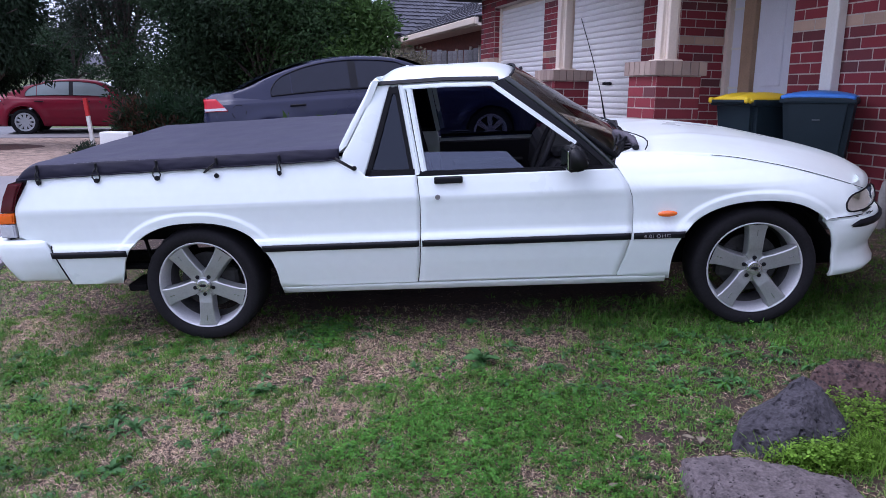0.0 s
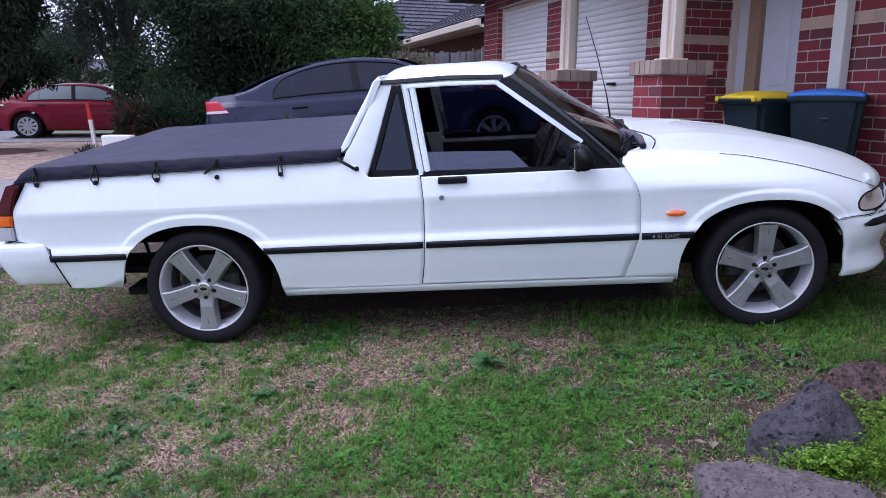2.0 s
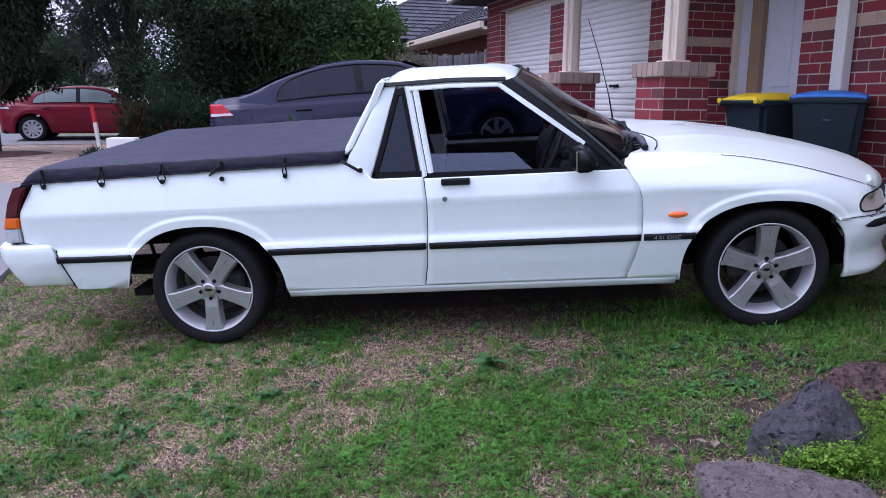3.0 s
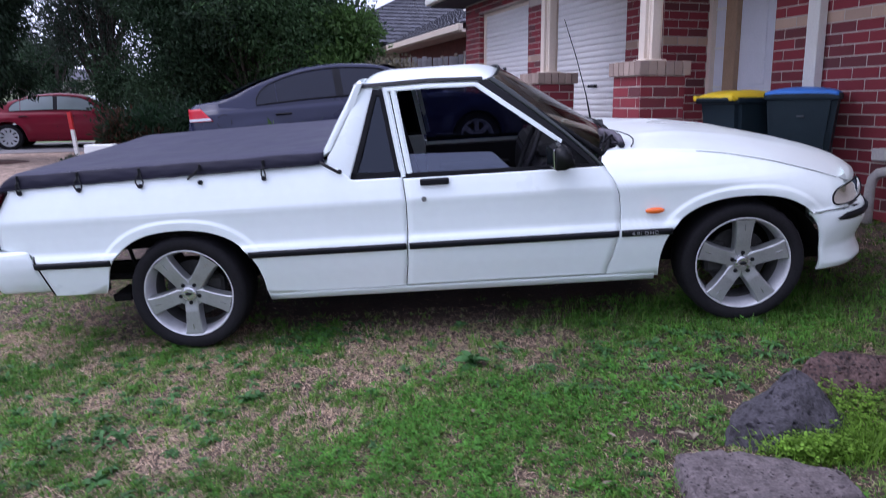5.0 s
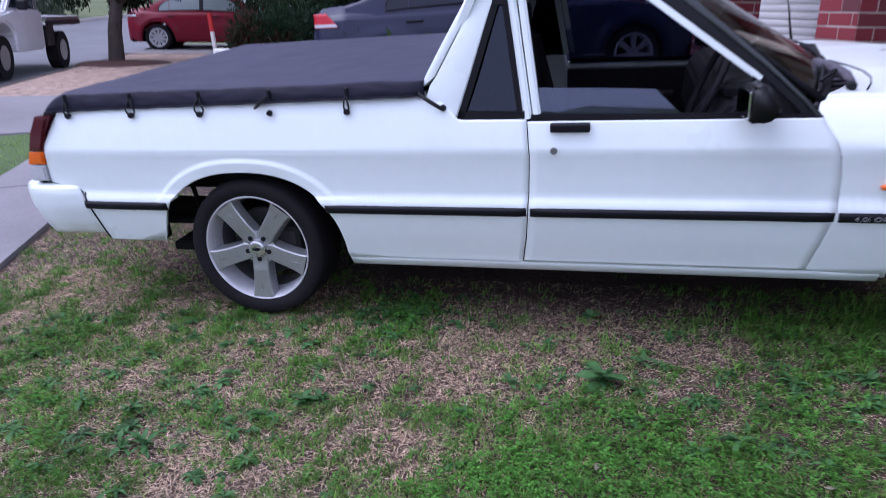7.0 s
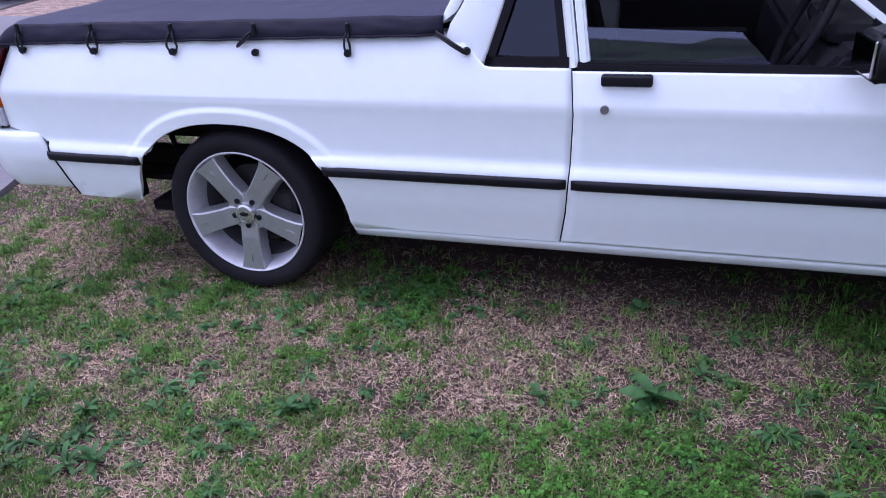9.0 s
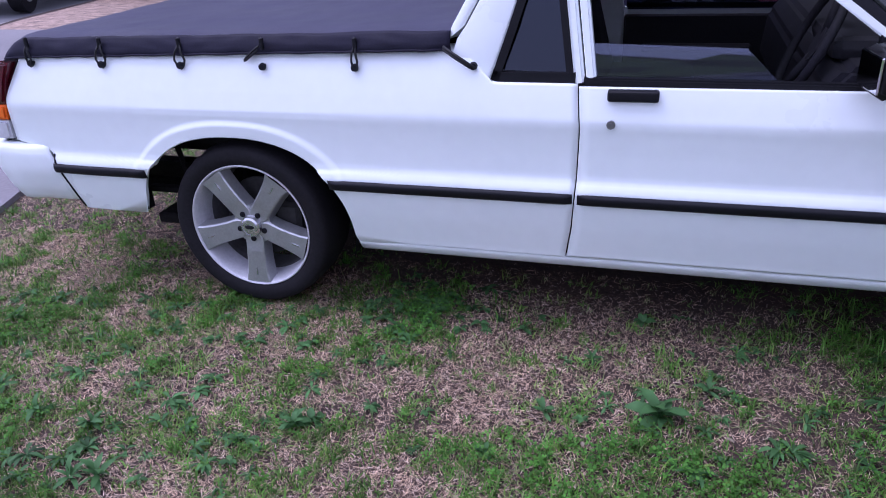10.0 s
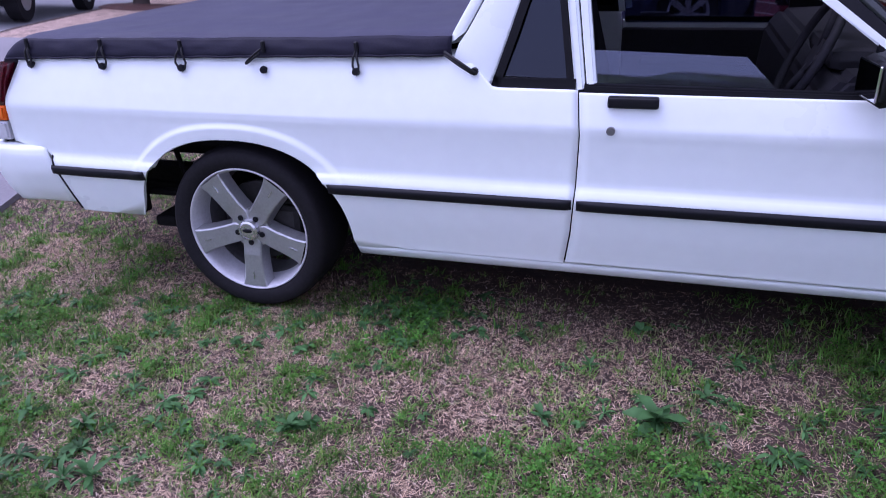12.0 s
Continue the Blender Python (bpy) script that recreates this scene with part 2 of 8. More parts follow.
thatched(SOIL)
CONCRETE = mat("path_concrete", (0.23, 0.215, 0.22), 0.85, var=0.14, scale=1.2, fine=45, bump=0.002, stain=0.35)
ASPHALT = mat("road_asphalt", (0.17, 0.17, 0.18), 0.9, var=0.2, scale=0.8, fine=90, bump=0.004, stain=0.2)
GRAVEL = mat("tan_gravel", (0.33, 0.235, 0.180), 0.95, var=0.65, scale=7, fine=45, bump=0.01, bscale=60)
MULCH = mat("dark_mulch", (0.075, 0.030, 0.022), 0.97, var=0.5, scale=14, fine=80, bump=0.02)
VERGE = mat("verge_grass", (0.075, 0.12, 0.035), 0.95, var=0.45, scale=1.5, fine=40, bump=0.02)
FARGRASS = mat("far_grass", (0.12, 0.15, 0.06), 0.95, var=0.35, scale=0.3, fine=6, bump=0.02)

ROAD0, ROAD1 = -12.4, -4.72


def street_z(n, d):
    x, y = nd_xy(n, d)
    z = height(x, y)
    return z - 0.14 if ROAD0 < n < ROAD1 else z


def sheet(name, ns, ds, material, lift, label, category, kind="structure", zfun=street_z, skirt=0.0):
    """A sheet over the ground between lines of n and d, lifted a little; skirt: depth of its side."""
    bm = bmesh.new()
    vs = [[bm.verts.new((*nd_xy(n, d), zfun(n, d) + lift)) for d in ds] for n in ns]
    for i in range(len(ns) - 1):
        for j in range(len(ds) - 1):
            bm.faces.new((vs[i][j], vs[i + 1][j], vs[i + 1][j + 1], vs[i][j + 1]))
    if skirt:
        r = bmesh.ops.extrude_edge_only(bm, edges=[e for e in bm.edges if e.is_boundary])
        for v in r["geom"]:
            if isinstance(v, bmesh.types.BMVert):
                v.co.z -= skirt
        bmesh.ops.recalc_face_normals(bm, faces=bm.faces[:])
    return tagged(part(name, bm, material), label, category, kind=kind)


def steps(a, b, s):
    k = max(1, round((b - a) / s))
    return [a + (b - a) * i / k for i in range(k + 1)]


def base_z(n, d):
    x, y = nd_xy(n, d)
    z = height(x, y)
    if -4 < n < 5 and -9 < d < 5:
        z += 0.003 * noise.noise((x * 1.3, y * 1.3, 0.0)) + 0.002 * noise.noise((x * 4, y * 4, 2.0)) - 0.002
    return z - 0.17 if ROAD0 < n < ROAD1 else z


ns = [-420, -200, -100, -60, -40, -25, -18, -14, ROAD0 - 0.01, ROAD0 + 0.01, -9, ROAD1 - 0.01, ROAD1 + 0.01, -4.4] + steps(-4.2, 5, 0.1) + [5.6, 7, 10, 16, 30, 60, 120, 250, 420]
ds = [-420, -200, -90, -40, -20, -12] + steps(-9, 5, 0.1) + [5.6, 6.5, 7.4, 8.5, 10, 12, 14, 16, 18, 22, 27, 34, 42, 52, 65, 80, 100, 130, 170, 230, 320, 420]
sheet("ground", ns, ds, SOIL, 0.0, "patchy dry lawn soil with thin grass", "ground", zfun=base_z)
for i, (d0, d1) in enumerate(((-30, -0.9), (-0.9, 2.62), (2.62, 4.93))):
    sheet("footpath_slab", steps(-2.36, -1.50, 0.45), steps(d0 + 0.008, d1 - 0.008, 1.0), CONCRETE, 0.030, "pale grey concrete footpath slab beside the lawn", "footpath", skirt=0.08)
sheet("driveway", steps(-4.70, 4.74, 0.6), steps(4.95, 7.42, 0.6), CONCRETE, 0.024, "stained grey concrete driveway to the garage", "driveway", skirt=0.08)
sheet("verge", steps(-4.55, -2.37, 0.3), [-60, -30] + steps(-20, 4.93, 1.0), VERGE, 0.012, "short green grass verge by the footpath", "verge")
sheet("nature_strip", steps(-4.55, 1.6, 0.4), steps(7.44, 14.9, 0.5), GRAVEL, 0.016, "dry tan gravel nature strip under the street tree", "nature strip")
sheet("driveway_far", steps(-4.70, 3.4, 0.8), steps(14.95, 18.4, 0.8), CONCRETE, 0.026, "pale concrete driveway of the next house", "driveway", skirt=0.06)
sheet("road", steps(ROAD0 + 0.02, ROAD1 - 0.16, 1.2), [-200, -90, -40, -20] + steps(-12, 60, 2.0) + [75, 90, 110, 140, 180, 230, 300], ASPHALT, 0.004, "worn grey asphalt street", "road")
sheet("far_verge", [-420, -150, -60, -30, -20, -16, ROAD0 - 0.2], [-200, -60, -20, 0, 10, 20, 30, 40, 60, 90, 130, 200, 320], FARGRASS, 0.02, "pale green grass across the street", "verge")
sheet("far_lawn", [-4.55, -3, 0, 4, 9, 16, 40, 120], [18.45, 22, 27, 34, 42, 52, 65, 80, 100, 140, 200, 320], FARGRASS, 0.02, "green front lawns further up the street", "lawn")
KERB = mat("kerb_concrete", (0.40, 0.375, 0.35), 0.85, var=0.15, scale=2, fine=50, bump=0.002)
for side, n0, n1 in (("near", ROAD1 - 0.14, ROAD1 + 0.02), ("far", ROAD0 - 0.02, ROAD0 + 0.14)):
    bm = bmesh.new()
    ks = [-60, -30] + steps(-20, 60, 2.0) + [75, 100, 140, 200]
    rows = []
    for d in ks:
        drive = side == "near" and (4.2 < d < 8 or 14 < d < 19)
        top = (-0.03 if side == "near" else 0.02) if not drive else -0.10
        x0 = nd_xy(n0, d)
        x1 = nd_xy(n1, d)
        zz = height(*nd_xy(ROAD1 if side == "near" else ROAD0, d))
        a, b = (x0, x1) if side == "near" else (x1, x0)
        rows.append([bm.verts.new((*a, zz - 0.16)), bm.verts.new((*a, zz + top - 0.02)), bm.verts.new((a[0] * 0.8 + b[0] * 0.2, a[1] * 0.8 + b[1] * 0.2, zz + top)), bm.verts.new((*b, zz + top)), bm.verts.new((*b, zz - 0.1))])
    for p, q in zip(rows, rows[1:]):
        for k in range(4):
            bm.faces.new((p[k], p[k + 1], q[k + 1], q[k]))
    bmesh.ops.recalc_face_normals(bm, faces=bm.faces[:])
    tagged(part("kerb", bm, KERB), "low pale concrete kerb along the street", "kerb", kind="structure")

# ---------------------------------------------------------------- the house front
def brick_mat(name, main, second, share, rough=0.85):
    m = mat(name, main, rough, var=0.22, scale=9, fine=110, bump=0.002, bscale=90)
    nd_, ln = m.node_tree.nodes, m.node_tree.links
    b = nd_["Principled BSDF"]
    old = b.inputs["Base Color"].links[0].from_socket
    info = nd_.new("ShaderNodeObjectInfo")
    ramp = nd_.new("ShaderNodeValToRGB")
    ramp.color_ramp.interpolation = "LINEAR"
    e = ramp.color_ramp.elements
    e[0].position, e[0].color = 0.0, (*second, 1)
    e[1].position, e[1].color = share, tuple(0.55 * a + 0.45 * c for a, c in zip(main, second)) + (1,)
    f = e.new(min(0.99, share + 0.06))
    f.color = (*main, 1)
    g = e.new(1.0)
    g.color = (*[min(1, c * 1.25) for c in main], 1)
    ln.new(info.outputs["Random"], ramp.inputs[0])
    mx = nd_.new("ShaderNodeMix")
    mx.data_type, mx.blend_type = "RGBA", "MIX"
    mx.inputs[0].default_value = 0.72
    ln.new(old, mx.inputs[6])
    ln.new(ramp.outputs[0], mx.inputs[7])
    ln.new(mx.outputs[2], b.inputs["Base Color"])
    return m


RED_BRICK = brick_mat("red_brick", (0.225, 0.032, 0.041), (0.095, 0.048, 0.050), 0.28)
CREAM_BRICK = brick_mat("cream_brick", (0.50, 0.35, 0.26), (0.38, 0.26, 0.20), 0.3)
CAP_BRICK = brick_mat("tan_cap_brick", (0.36, 0.27, 0.22), (0.24, 0.17, 0.145), 0.3)
MORTAR = mat("pale_mortar", (0.50, 0.43, 0.37), 0.95, var=0.15, scale=6, fine=120, bump=0.003)
CREAM = mat("cream_paint", (0.80, 0.68, 0.56), 0.5, var=0.06, scale=2, fine=60)
OFFWHITE = mat("off_white_paint", (0.79, 0.77, 0.71), 0.45, var=0.05, scale=2, fine=60, stain=0.06)
SHUTTER = mat("roller_door_cream", (0.84, 0.81, 0.79), 0.45, var=0.06, scale=1.0, fine=40, stain=0.12)
DOORPAINT = mat("door_white", (0.76, 0.77, 0.83), 0.4, var=0.04)
TILES = mat("roof_tile_dark", (0.060, 0.060, 0.075), 0.7, var=0.3, scale=4, fine=60, island=0.25)
BRICK_MESH = {}


def brick_mesh(l, h, t, material):
    key = (round(l, 3), round(h, 3), round(t, 3), material.name)
    if key not in BRICK_MESH:
        bm = bmesh.new()
        box(bm, (-l / 2, -t / 2, -h / 2), (l / 2, t / 2, h / 2), 0.002)
        me = bpy.data.meshes.new("brick")
        bm.to_mesh(me)
        bm.free()
        me.materials.append(material)
        BRICK_MESH[key] = me
    return BRICK_MESH[key]


def lay(parent, m, u0, u1, z0, z1, holes=(), band=None, course=0.086, length=0.240, proud=0.004, t=0.03, phase=0.0, z_from=None):
    """Courses of bricks on a face: u along the wall, out of the wall to -y of m, z up."""
    z = z0
    i = 0
    rng = random.Random(round(u0 * 100) + round(z1 * 10))
    while z + course * 0.6 < z1:
        cream = band is not None and band[0] <= z + course / 2 <= band[1]
        u = u0 - (length / 2 if i % 2 else 0) - phase
        while u < u1:
            a, b = max(u, u0), min(u + length, u1)
            for h0, h1, hz0, hz1 in holes:
                if hz0 - 0.03 < z + course / 2 < hz1 + 0.03:
                    if a < h1 and b > h0:
                        if a < h0:
                            b = min(b, h0)
                        elif b > h1:
                            a = max(a, h1)
                        else:
                            b = a
            if b - a > 0.045 and (z_from is None or z >= z_from):
                ob = new("brick", brick_mesh(b - a - 0.011, course - 0.011, t, CREAM_BRICK if cream else RED_BRICK))
                ob.matrix_basis = m @ Matrix.Translation(((a + b) / 2, t / 2 - proud + rng.uniform(-0.0012, 0.0012), z + course / 2))
                ob.parent = parent
            u += length
        z += course
        i += 1


# faces in the street's frame: FRONT looks to the street (-n), with u along -d; SIDE looks along -d, with u along n
def front_face(n):
    return STREET @ Matrix.Translation((n, 0, 0)) @ Matrix.Rotation(radians(-90), 4, "Z")


def side_face(d):
    return STREET @ Matrix.Translation((0, d, 0))


def block(name, lo, hi, material, label, category="wall", kind="structure", bevel=0.0, parent=None):
    bm = bmesh.new()
    box(bm, lo, hi, bevel)
    ob = part(name, bm, material, parent, label if parent is None else "", matrix=STREET if parent is None else None)
    return tagged(ob, label, category, kind=kind) if parent is None else ob


def in_street(bm):
    bmesh.ops.transform(bm, matrix=STREET, verts=bm.verts[:])
    return bm


WALL_N = 4.75
# right of the entrance, with a window further on
wall_right = tagged(new("wall_east"), "red brick house wall with a cream brick band", "wall", kind="structure")
bm = bmesh.new()
for lo, hi in (((WALL_N, 0.10, 0.1), (WALL_N + 0.22, 1.38, 2.75)), ((WALL_N, -1.3, 0.1), (WALL_N + 0.22, 0.10, 0.93)), ((WALL_N, -1.3, 2.2), (WALL_N + 0.22, 0.10, 2.75)), ((WALL_N, -8, 0.1), (WALL_N + 0.22, -1.3, 2.75))):
    box(bm, lo, hi)
part("mortar", in_street(bm), MORTAR, wall_right)
# left of it, the garage front
wall_garage = tagged(new("wall_west"), "red brick garage front with two door openings", "wall", kind="structure")
bm = bmesh.new()
for lo, hi in (((WALL_N, 3.0, 0.2), (WALL_N + 0.22, 3.72, 2.75)), ((WALL_N, 5.92, 0.2), (WALL_N + 0.22, 6.40, 2.75)), ((WALL_N, 8.44, 0.2), (WALL_N + 0.22, 9.1, 2.75)), ((WALL_N, 3.0, 2.75), (WALL_N + 0.22, 9.1, 3.0)), ((WALL_N + 0.02, 2.995, 0.2), (WALL_N + 0.62, 3.2, 2.75))):
    box(bm, lo, hi)
part("mortar", in_street(bm), MORTAR, wall_garage)
# roller doors with curved slats
def roller_door(d0, d1):
    r = tagged(new("garage_door"), "closed cream roller door with ribbed slats", "garage door", group="garage doors")
    n = WALL_N + 0.13
    for k in range(33):
        z = 0.42 + k * 0.074
        bm = bmesh.new()
        def at(u, v):
            bulge = 0.010 * math.sin(math.pi * min(1, v / 0.78)) ** 0.45 if v < 0.78 else -0.022 * math.sin(math.pi * (v - 0.78) / 0.22)
            return (n - bulge, d0 + (d1 - d0) * u, z + 0.074 * v)
        grid(bm, at, 1, 18)
        part("slat", in_street(bm), SHUTTER, r, smooth=True)
    for d in (d0 - 0.03, d1 - 0.03):
        bm = bmesh.new()
        box(bm, (n - 0.04, d, 0.4), (n + 0.04, d + 0.06, 2.75), 0.006)
        part("guide", in_street(bm), CREAM, r)
    bm = bmesh.new()
    box(bm, (n - 0.02, d0 - 0.02, 2.70), (n + 0.06, d1 + 0.02, 2.78), 0.01)
    part("head_board", in_street(bm), CREAM, r)
    return r


door_near = roller_door(3.76, 5.90)
bm = bmesh.new()
box(bm, (WALL_N + 0.085, 4.56, 1.445), (WALL_N + 0.125, 4.74, 1.48), 0.006)
part("lift_handle", in_street(bm), TRIM, door_near, "black lift handle")
roller_door(6.42, 8.42)

# brick piers with a tan soldier cap and a square cream post
def pier(n, d, top, foot, w=0.475):
    p = tagged(new("porch_pier"), "low red brick porch pier with tan brick cap and cream post", "pier", group="porch piers")
    bm = bmesh.new()
    box(bm, (n + 0.004, d + 0.004, foot), (n + w - 0.004, d + w - 0.004, top - 0.03))
    part("mortar", in_street(bm), MORTAR, p)
    zc = top - 0.115
    z0 = zc - 14 * 0.086
    lay(p, front_face(n), -(d + w), -d, z0, zc + 0.02, proud=0.0, z_from=foot - 0.05)
    lay(p, side_face(d), n, n + w, z0, zc + 0.02, proud=0.0, phase=0.12, z_from=foot - 0.05)
    # cap of bricks on end, standing out a little
    for face, a, b in ((front_face(n - 0.03), -(d + w + 0.03), -(d - 0.03)), (side_face(d - 0.03), n - 0.03, n + w + 0.03)):
        k = 6
        s = (b - a) / k
        for i in range(k):
            ob = new("brick", brick_mesh(s - 0.008, 0.112, 0.11, CAP_BRICK))
            ob.matrix_basis = face @ Matrix.Translation((a + s * (i + 0.5), 0.055, top - 0.056))
            ob.parent = p
    bm = bmesh.new()
    box(bm, (n + 0.05, d + 0.05, top - 0.11), (n + w + 0.02, d + w + 0.02, top - 0.004))
    part("cap_top", in_street(bm), CAP_BRICK, p)
    bm = bmesh.new()
    c = w / 2
    for a, b in ((0.085, 0.042), (0.042, 0.085), (0.055, 0.055)):
        box(bm, (n + c - a, d + c - b, top), (n + c + a, d + c + b, 2.62 - 0.002 * (a > b)), 0.006)
    post = part("post", in_street(bm), CREAM, p, "cream painted square post")
    bm = bmesh.new()
    box(bm, (n + c - 0.10, d + c - 0.10, top), (n + c + 0.10, d + c + 0.10, top + 0.02), 0.006)
    part("post_foot", in_street(bm), CREAM, post)
    return p


pier(3.46, 1.36, 1.585, 0.30, 0.42)
pier(3.58, 3.50, 1.575, 0.38, 0.42)

# entrance: frame, side light, door
entry = tagged(new("door_1"), "white panelled front door with a narrow side light in a cream frame", "door", kind="structure")
EN = WALL_N + 0.60
for nm, d0, d1, z0, z1, dep, m in (("jamb", 2.94, 3.00, 0.45, 2.6, 0.05, CREAM), ("mullion", 2.54, 2.71, 0.45, 2.6, 0.06, mat("tan_timber", (0.36, 0.24, 0.15), 0.5, var=0.15, scale=8)), ("jamb", 1.58, 1.66, 0.45, 2.6, 0.05, CREAM), ("head", 1.58, 3.0, 2.52, 2.62, 0.055, CREAM)):
    bm = bmesh.new()
    box(bm, (EN - dep, d0, z0), (EN + 0.06, d1, z1), 0.006)
    part(nm, in_street(bm), m, entry)
bm = bmesh.new()
box(bm, (EN, 1.66, 0.47), (EN + 0.04, 2.54, 2.52))
for z0, z1 in ((0.62, 1.30), (1.42, 2.36)):
    for d0, d1 in ((1.78, 2.06), (2.16, 2.44)):
        box(bm, (EN - 0.012, d0, z0), (EN + 0.005, d1, z1), 0.008)
part("door_leaf", in_street(bm), DOORPAINT, entry, "white panelled door leaf")
bm = bmesh.new()
box(bm, (EN + 0.012, 2.71, 0.47), (EN + 0.018, 2.94, 2.52))
part("side_light", in_street(bm), DOORPAINT, entry, "obscured pale side light glass")
for k in range(5):
    bm = bmesh.new()
    box(bm, (EN - 0.004, 2.71, 0.60 + k * 0.40), (EN + 0.012, 2.94, 0.62 + k * 0.40))
    part("glazing_bar", in_street(bm), OFFWHITE, entry)
# porch floor, ceiling, roof edge
block("porch_floor", (3.75, 0.35, 0.05), (EN + 0.1, 4.2, 0.47), CONCRETE, "raised concrete porch slab", "porch", "structure")
block("ceiling_porch", (3.20, -4.0, 2.72), (EN + 0.3, 4.5, 2.78), OFFWHITE, "pale porch ceiling lining", "ceiling", "structure")
block("porch_beam", (3.60, -4.0, 2.60), (3.82, 4.3, 2.74), CREAM, "cream painted porch beam", "beam", "structure")
bm = bmesh.new()
box(bm, (WALL_N - 0.105, 0.805, 0.40), (WALL_N - 0.012, 0.925, 2.62), 0.01)
tagged(part("veranda_post", in_street(bm), OFFWHITE), "off-white square veranda post by the brick wall", "post", kind="structure")
# window with white frame and grey sill
win = tagged(new("window_1"), "white framed window with a grey sill in the brick wall", "window", kind="structure")
for nm, d0, d1, z0, z1 in (("window_frame", 0.03, 0.10, 0.93, 2.2), ("window_frame", -1.3, -1.23, 0.93, 2.2), ("window_frame", -1.23, 0.03, 2.13, 2.2), ("window_frame", -1.23, 0.03, 0.93, 1.0), ("window_frame", -0.50, -0.44, 1.0, 2.13)):
    bm = bmesh.new()
    box(bm, (WALL_N - 0.03, d0, z0), (WALL_N + 0.08, d1, z1), 0.006)
    part(nm, in_street(bm), OFFWHITE, win)
for d0, d1 in ((-1.23, -0.50), (-0.44, 0.03)):
    bm = bmesh.new()
    box(bm, (WALL_N + 0.03, d0, 1.0), (WALL_N + 0.036, d1, 2.13))
    part("pane", in_street(bm), TINT, win)
bm = bmesh.new()
box(bm, (WALL_N - 0.14, -1.36, 0.84), (WALL_N + 0.02, 0.18, 0.93), 0.01)
part("window_sill", in_street(bm), KERB, win, "grey sloping sill")
# a bent grey pipe on the wall under the sill
bm = bmesh.new()
tube(bm, [(WALL_N - 0.10, -0.20, 0.77), (WALL_N - 0.10, 0.06, 0.77), (WALL_N - 0.10, 0.13, 0.755), (WALL_N - 0.10, 0.175, 0.71), (WALL_N - 0.10, 0.19, 0.64), (WALL_N - 0.10, 0.19, 0.30)], 0.036, 14)
tagged(part("bent_pipe", in_street(bm), KERB, smooth=True), "bent pale grey pipe against the brick wall", "pipe")
# the rest of the house, closed behind
block("house_body", (WALL_N + 0.30, -8, 0.2), (13, 1.36, 2.9), OFFWHITE, "plain rear part of the house", "house wall")
block("garage_body", (WALL_N + 0.75, 1.40, 0.2), (13, 9.0, 2.9), OFFWHITE, "plain garage walls", "house wall")
bm = bmesh.new()
prism(bm, [(WALL_N - 0.55, 2.95), (WALL_N - 0.55, 3.08), (9.2, 4.6), (13.5, 3.08), (13.5, 2.95)], 4.5, 9.45)
prism(bm, [(3.05, 2.80), (3.05, 2.92), (9.2, 4.9), (13.5, 3.05), (13.5, 2.90)], -8.5, 4.45)
tagged(part("roof", in_street(bm), TILES), "dark tiled house roof with wide eaves", "roof", kind="structure")
bm = bmesh.new()
box(bm, (WALL_N - 0.65, 4.4, 2.98), (WALL_N - 0.54, 9.5, 3.10), 0.02)
tagged(part("gutter_front", in_street(bm), OFFWHITE), "off-white eaves gutter over the garage", "gutter", kind="structure")
bm = bmesh.new()
box(bm, (WALL_N - 0.54, 4.4, 2.955), (WALL_N, 9.45, 2.965))
tagged(part("soffit", in_street(bm), CREAM), "cream eaves lining", "soffit", kind="structure")
# ---------------------------------------------------------------- the white ute: x to its nose, y from its near side, wheels on z = 0
MID = 0.91  # its centre line
ute = thing("ute", "white two-door utility with black tray cover parked on the lawn", "ute", matrix=UTE)
PZ = (0.20, 0.235, 0.27, 0.284, 0.29, 0.31, 0.40, 0.48, 0.527, 0.546, 0.556, 0.575, 0.64, 0.70, 0.722, 0.742, 0.80, 0.86, 0.90, 0.922, 0.934, 0.94)
PY = (0.10, 0.065, 0.048, 0.044, 0.032, 0.028, 0.003, -0.014, -0.021, -0.013, -0.002, 0.001, 0.000, -0.004, -0.007, -0.007, 0.008, 0.026, 0.041, 0.054, 0.072, 0.11)


def plan(x):
    """How far the body draws in towards its ends."""
    return lerp_table(x, (-1.05, -0.9, -0.6, 2.6, 2.9, 3.1, 3.25, 3.38, 3.46), (0.03, 0.012, 0, 0, 0.008, 0.03, 0.065, 0.125, 0.20))


def side_y(x, z):
    return lerp_table(z, PZ, PY) + plan(x)


def flare(x, z, cx):
    """The rolled lip round a wheel opening."""
    r = ((abs(x - cx) / 0.47) ** 2.3 + (max(z - 0.31, 0) / 0.405) ** 2.3) ** (1 / 2.3)
    edge = min(1.0, max(0.0, (0.99 - r) / 0.055))
    fade = min(1.0, max(0.0, (z - 0.47) / 0.10))
    return -0.010 * edge * edge * (3 - 2 * edge) * fade * fade * (3 - 2 * fade)


def arch(x, cx, a=0.405, b=0.342):
    """The edge of a wheel opening over x; 0 outside it."""
    q = abs(x - cx) / a
    return 0.31 + b * (1 - q ** 2.3) ** (1 / 2.3) if q < 1 else 0.0


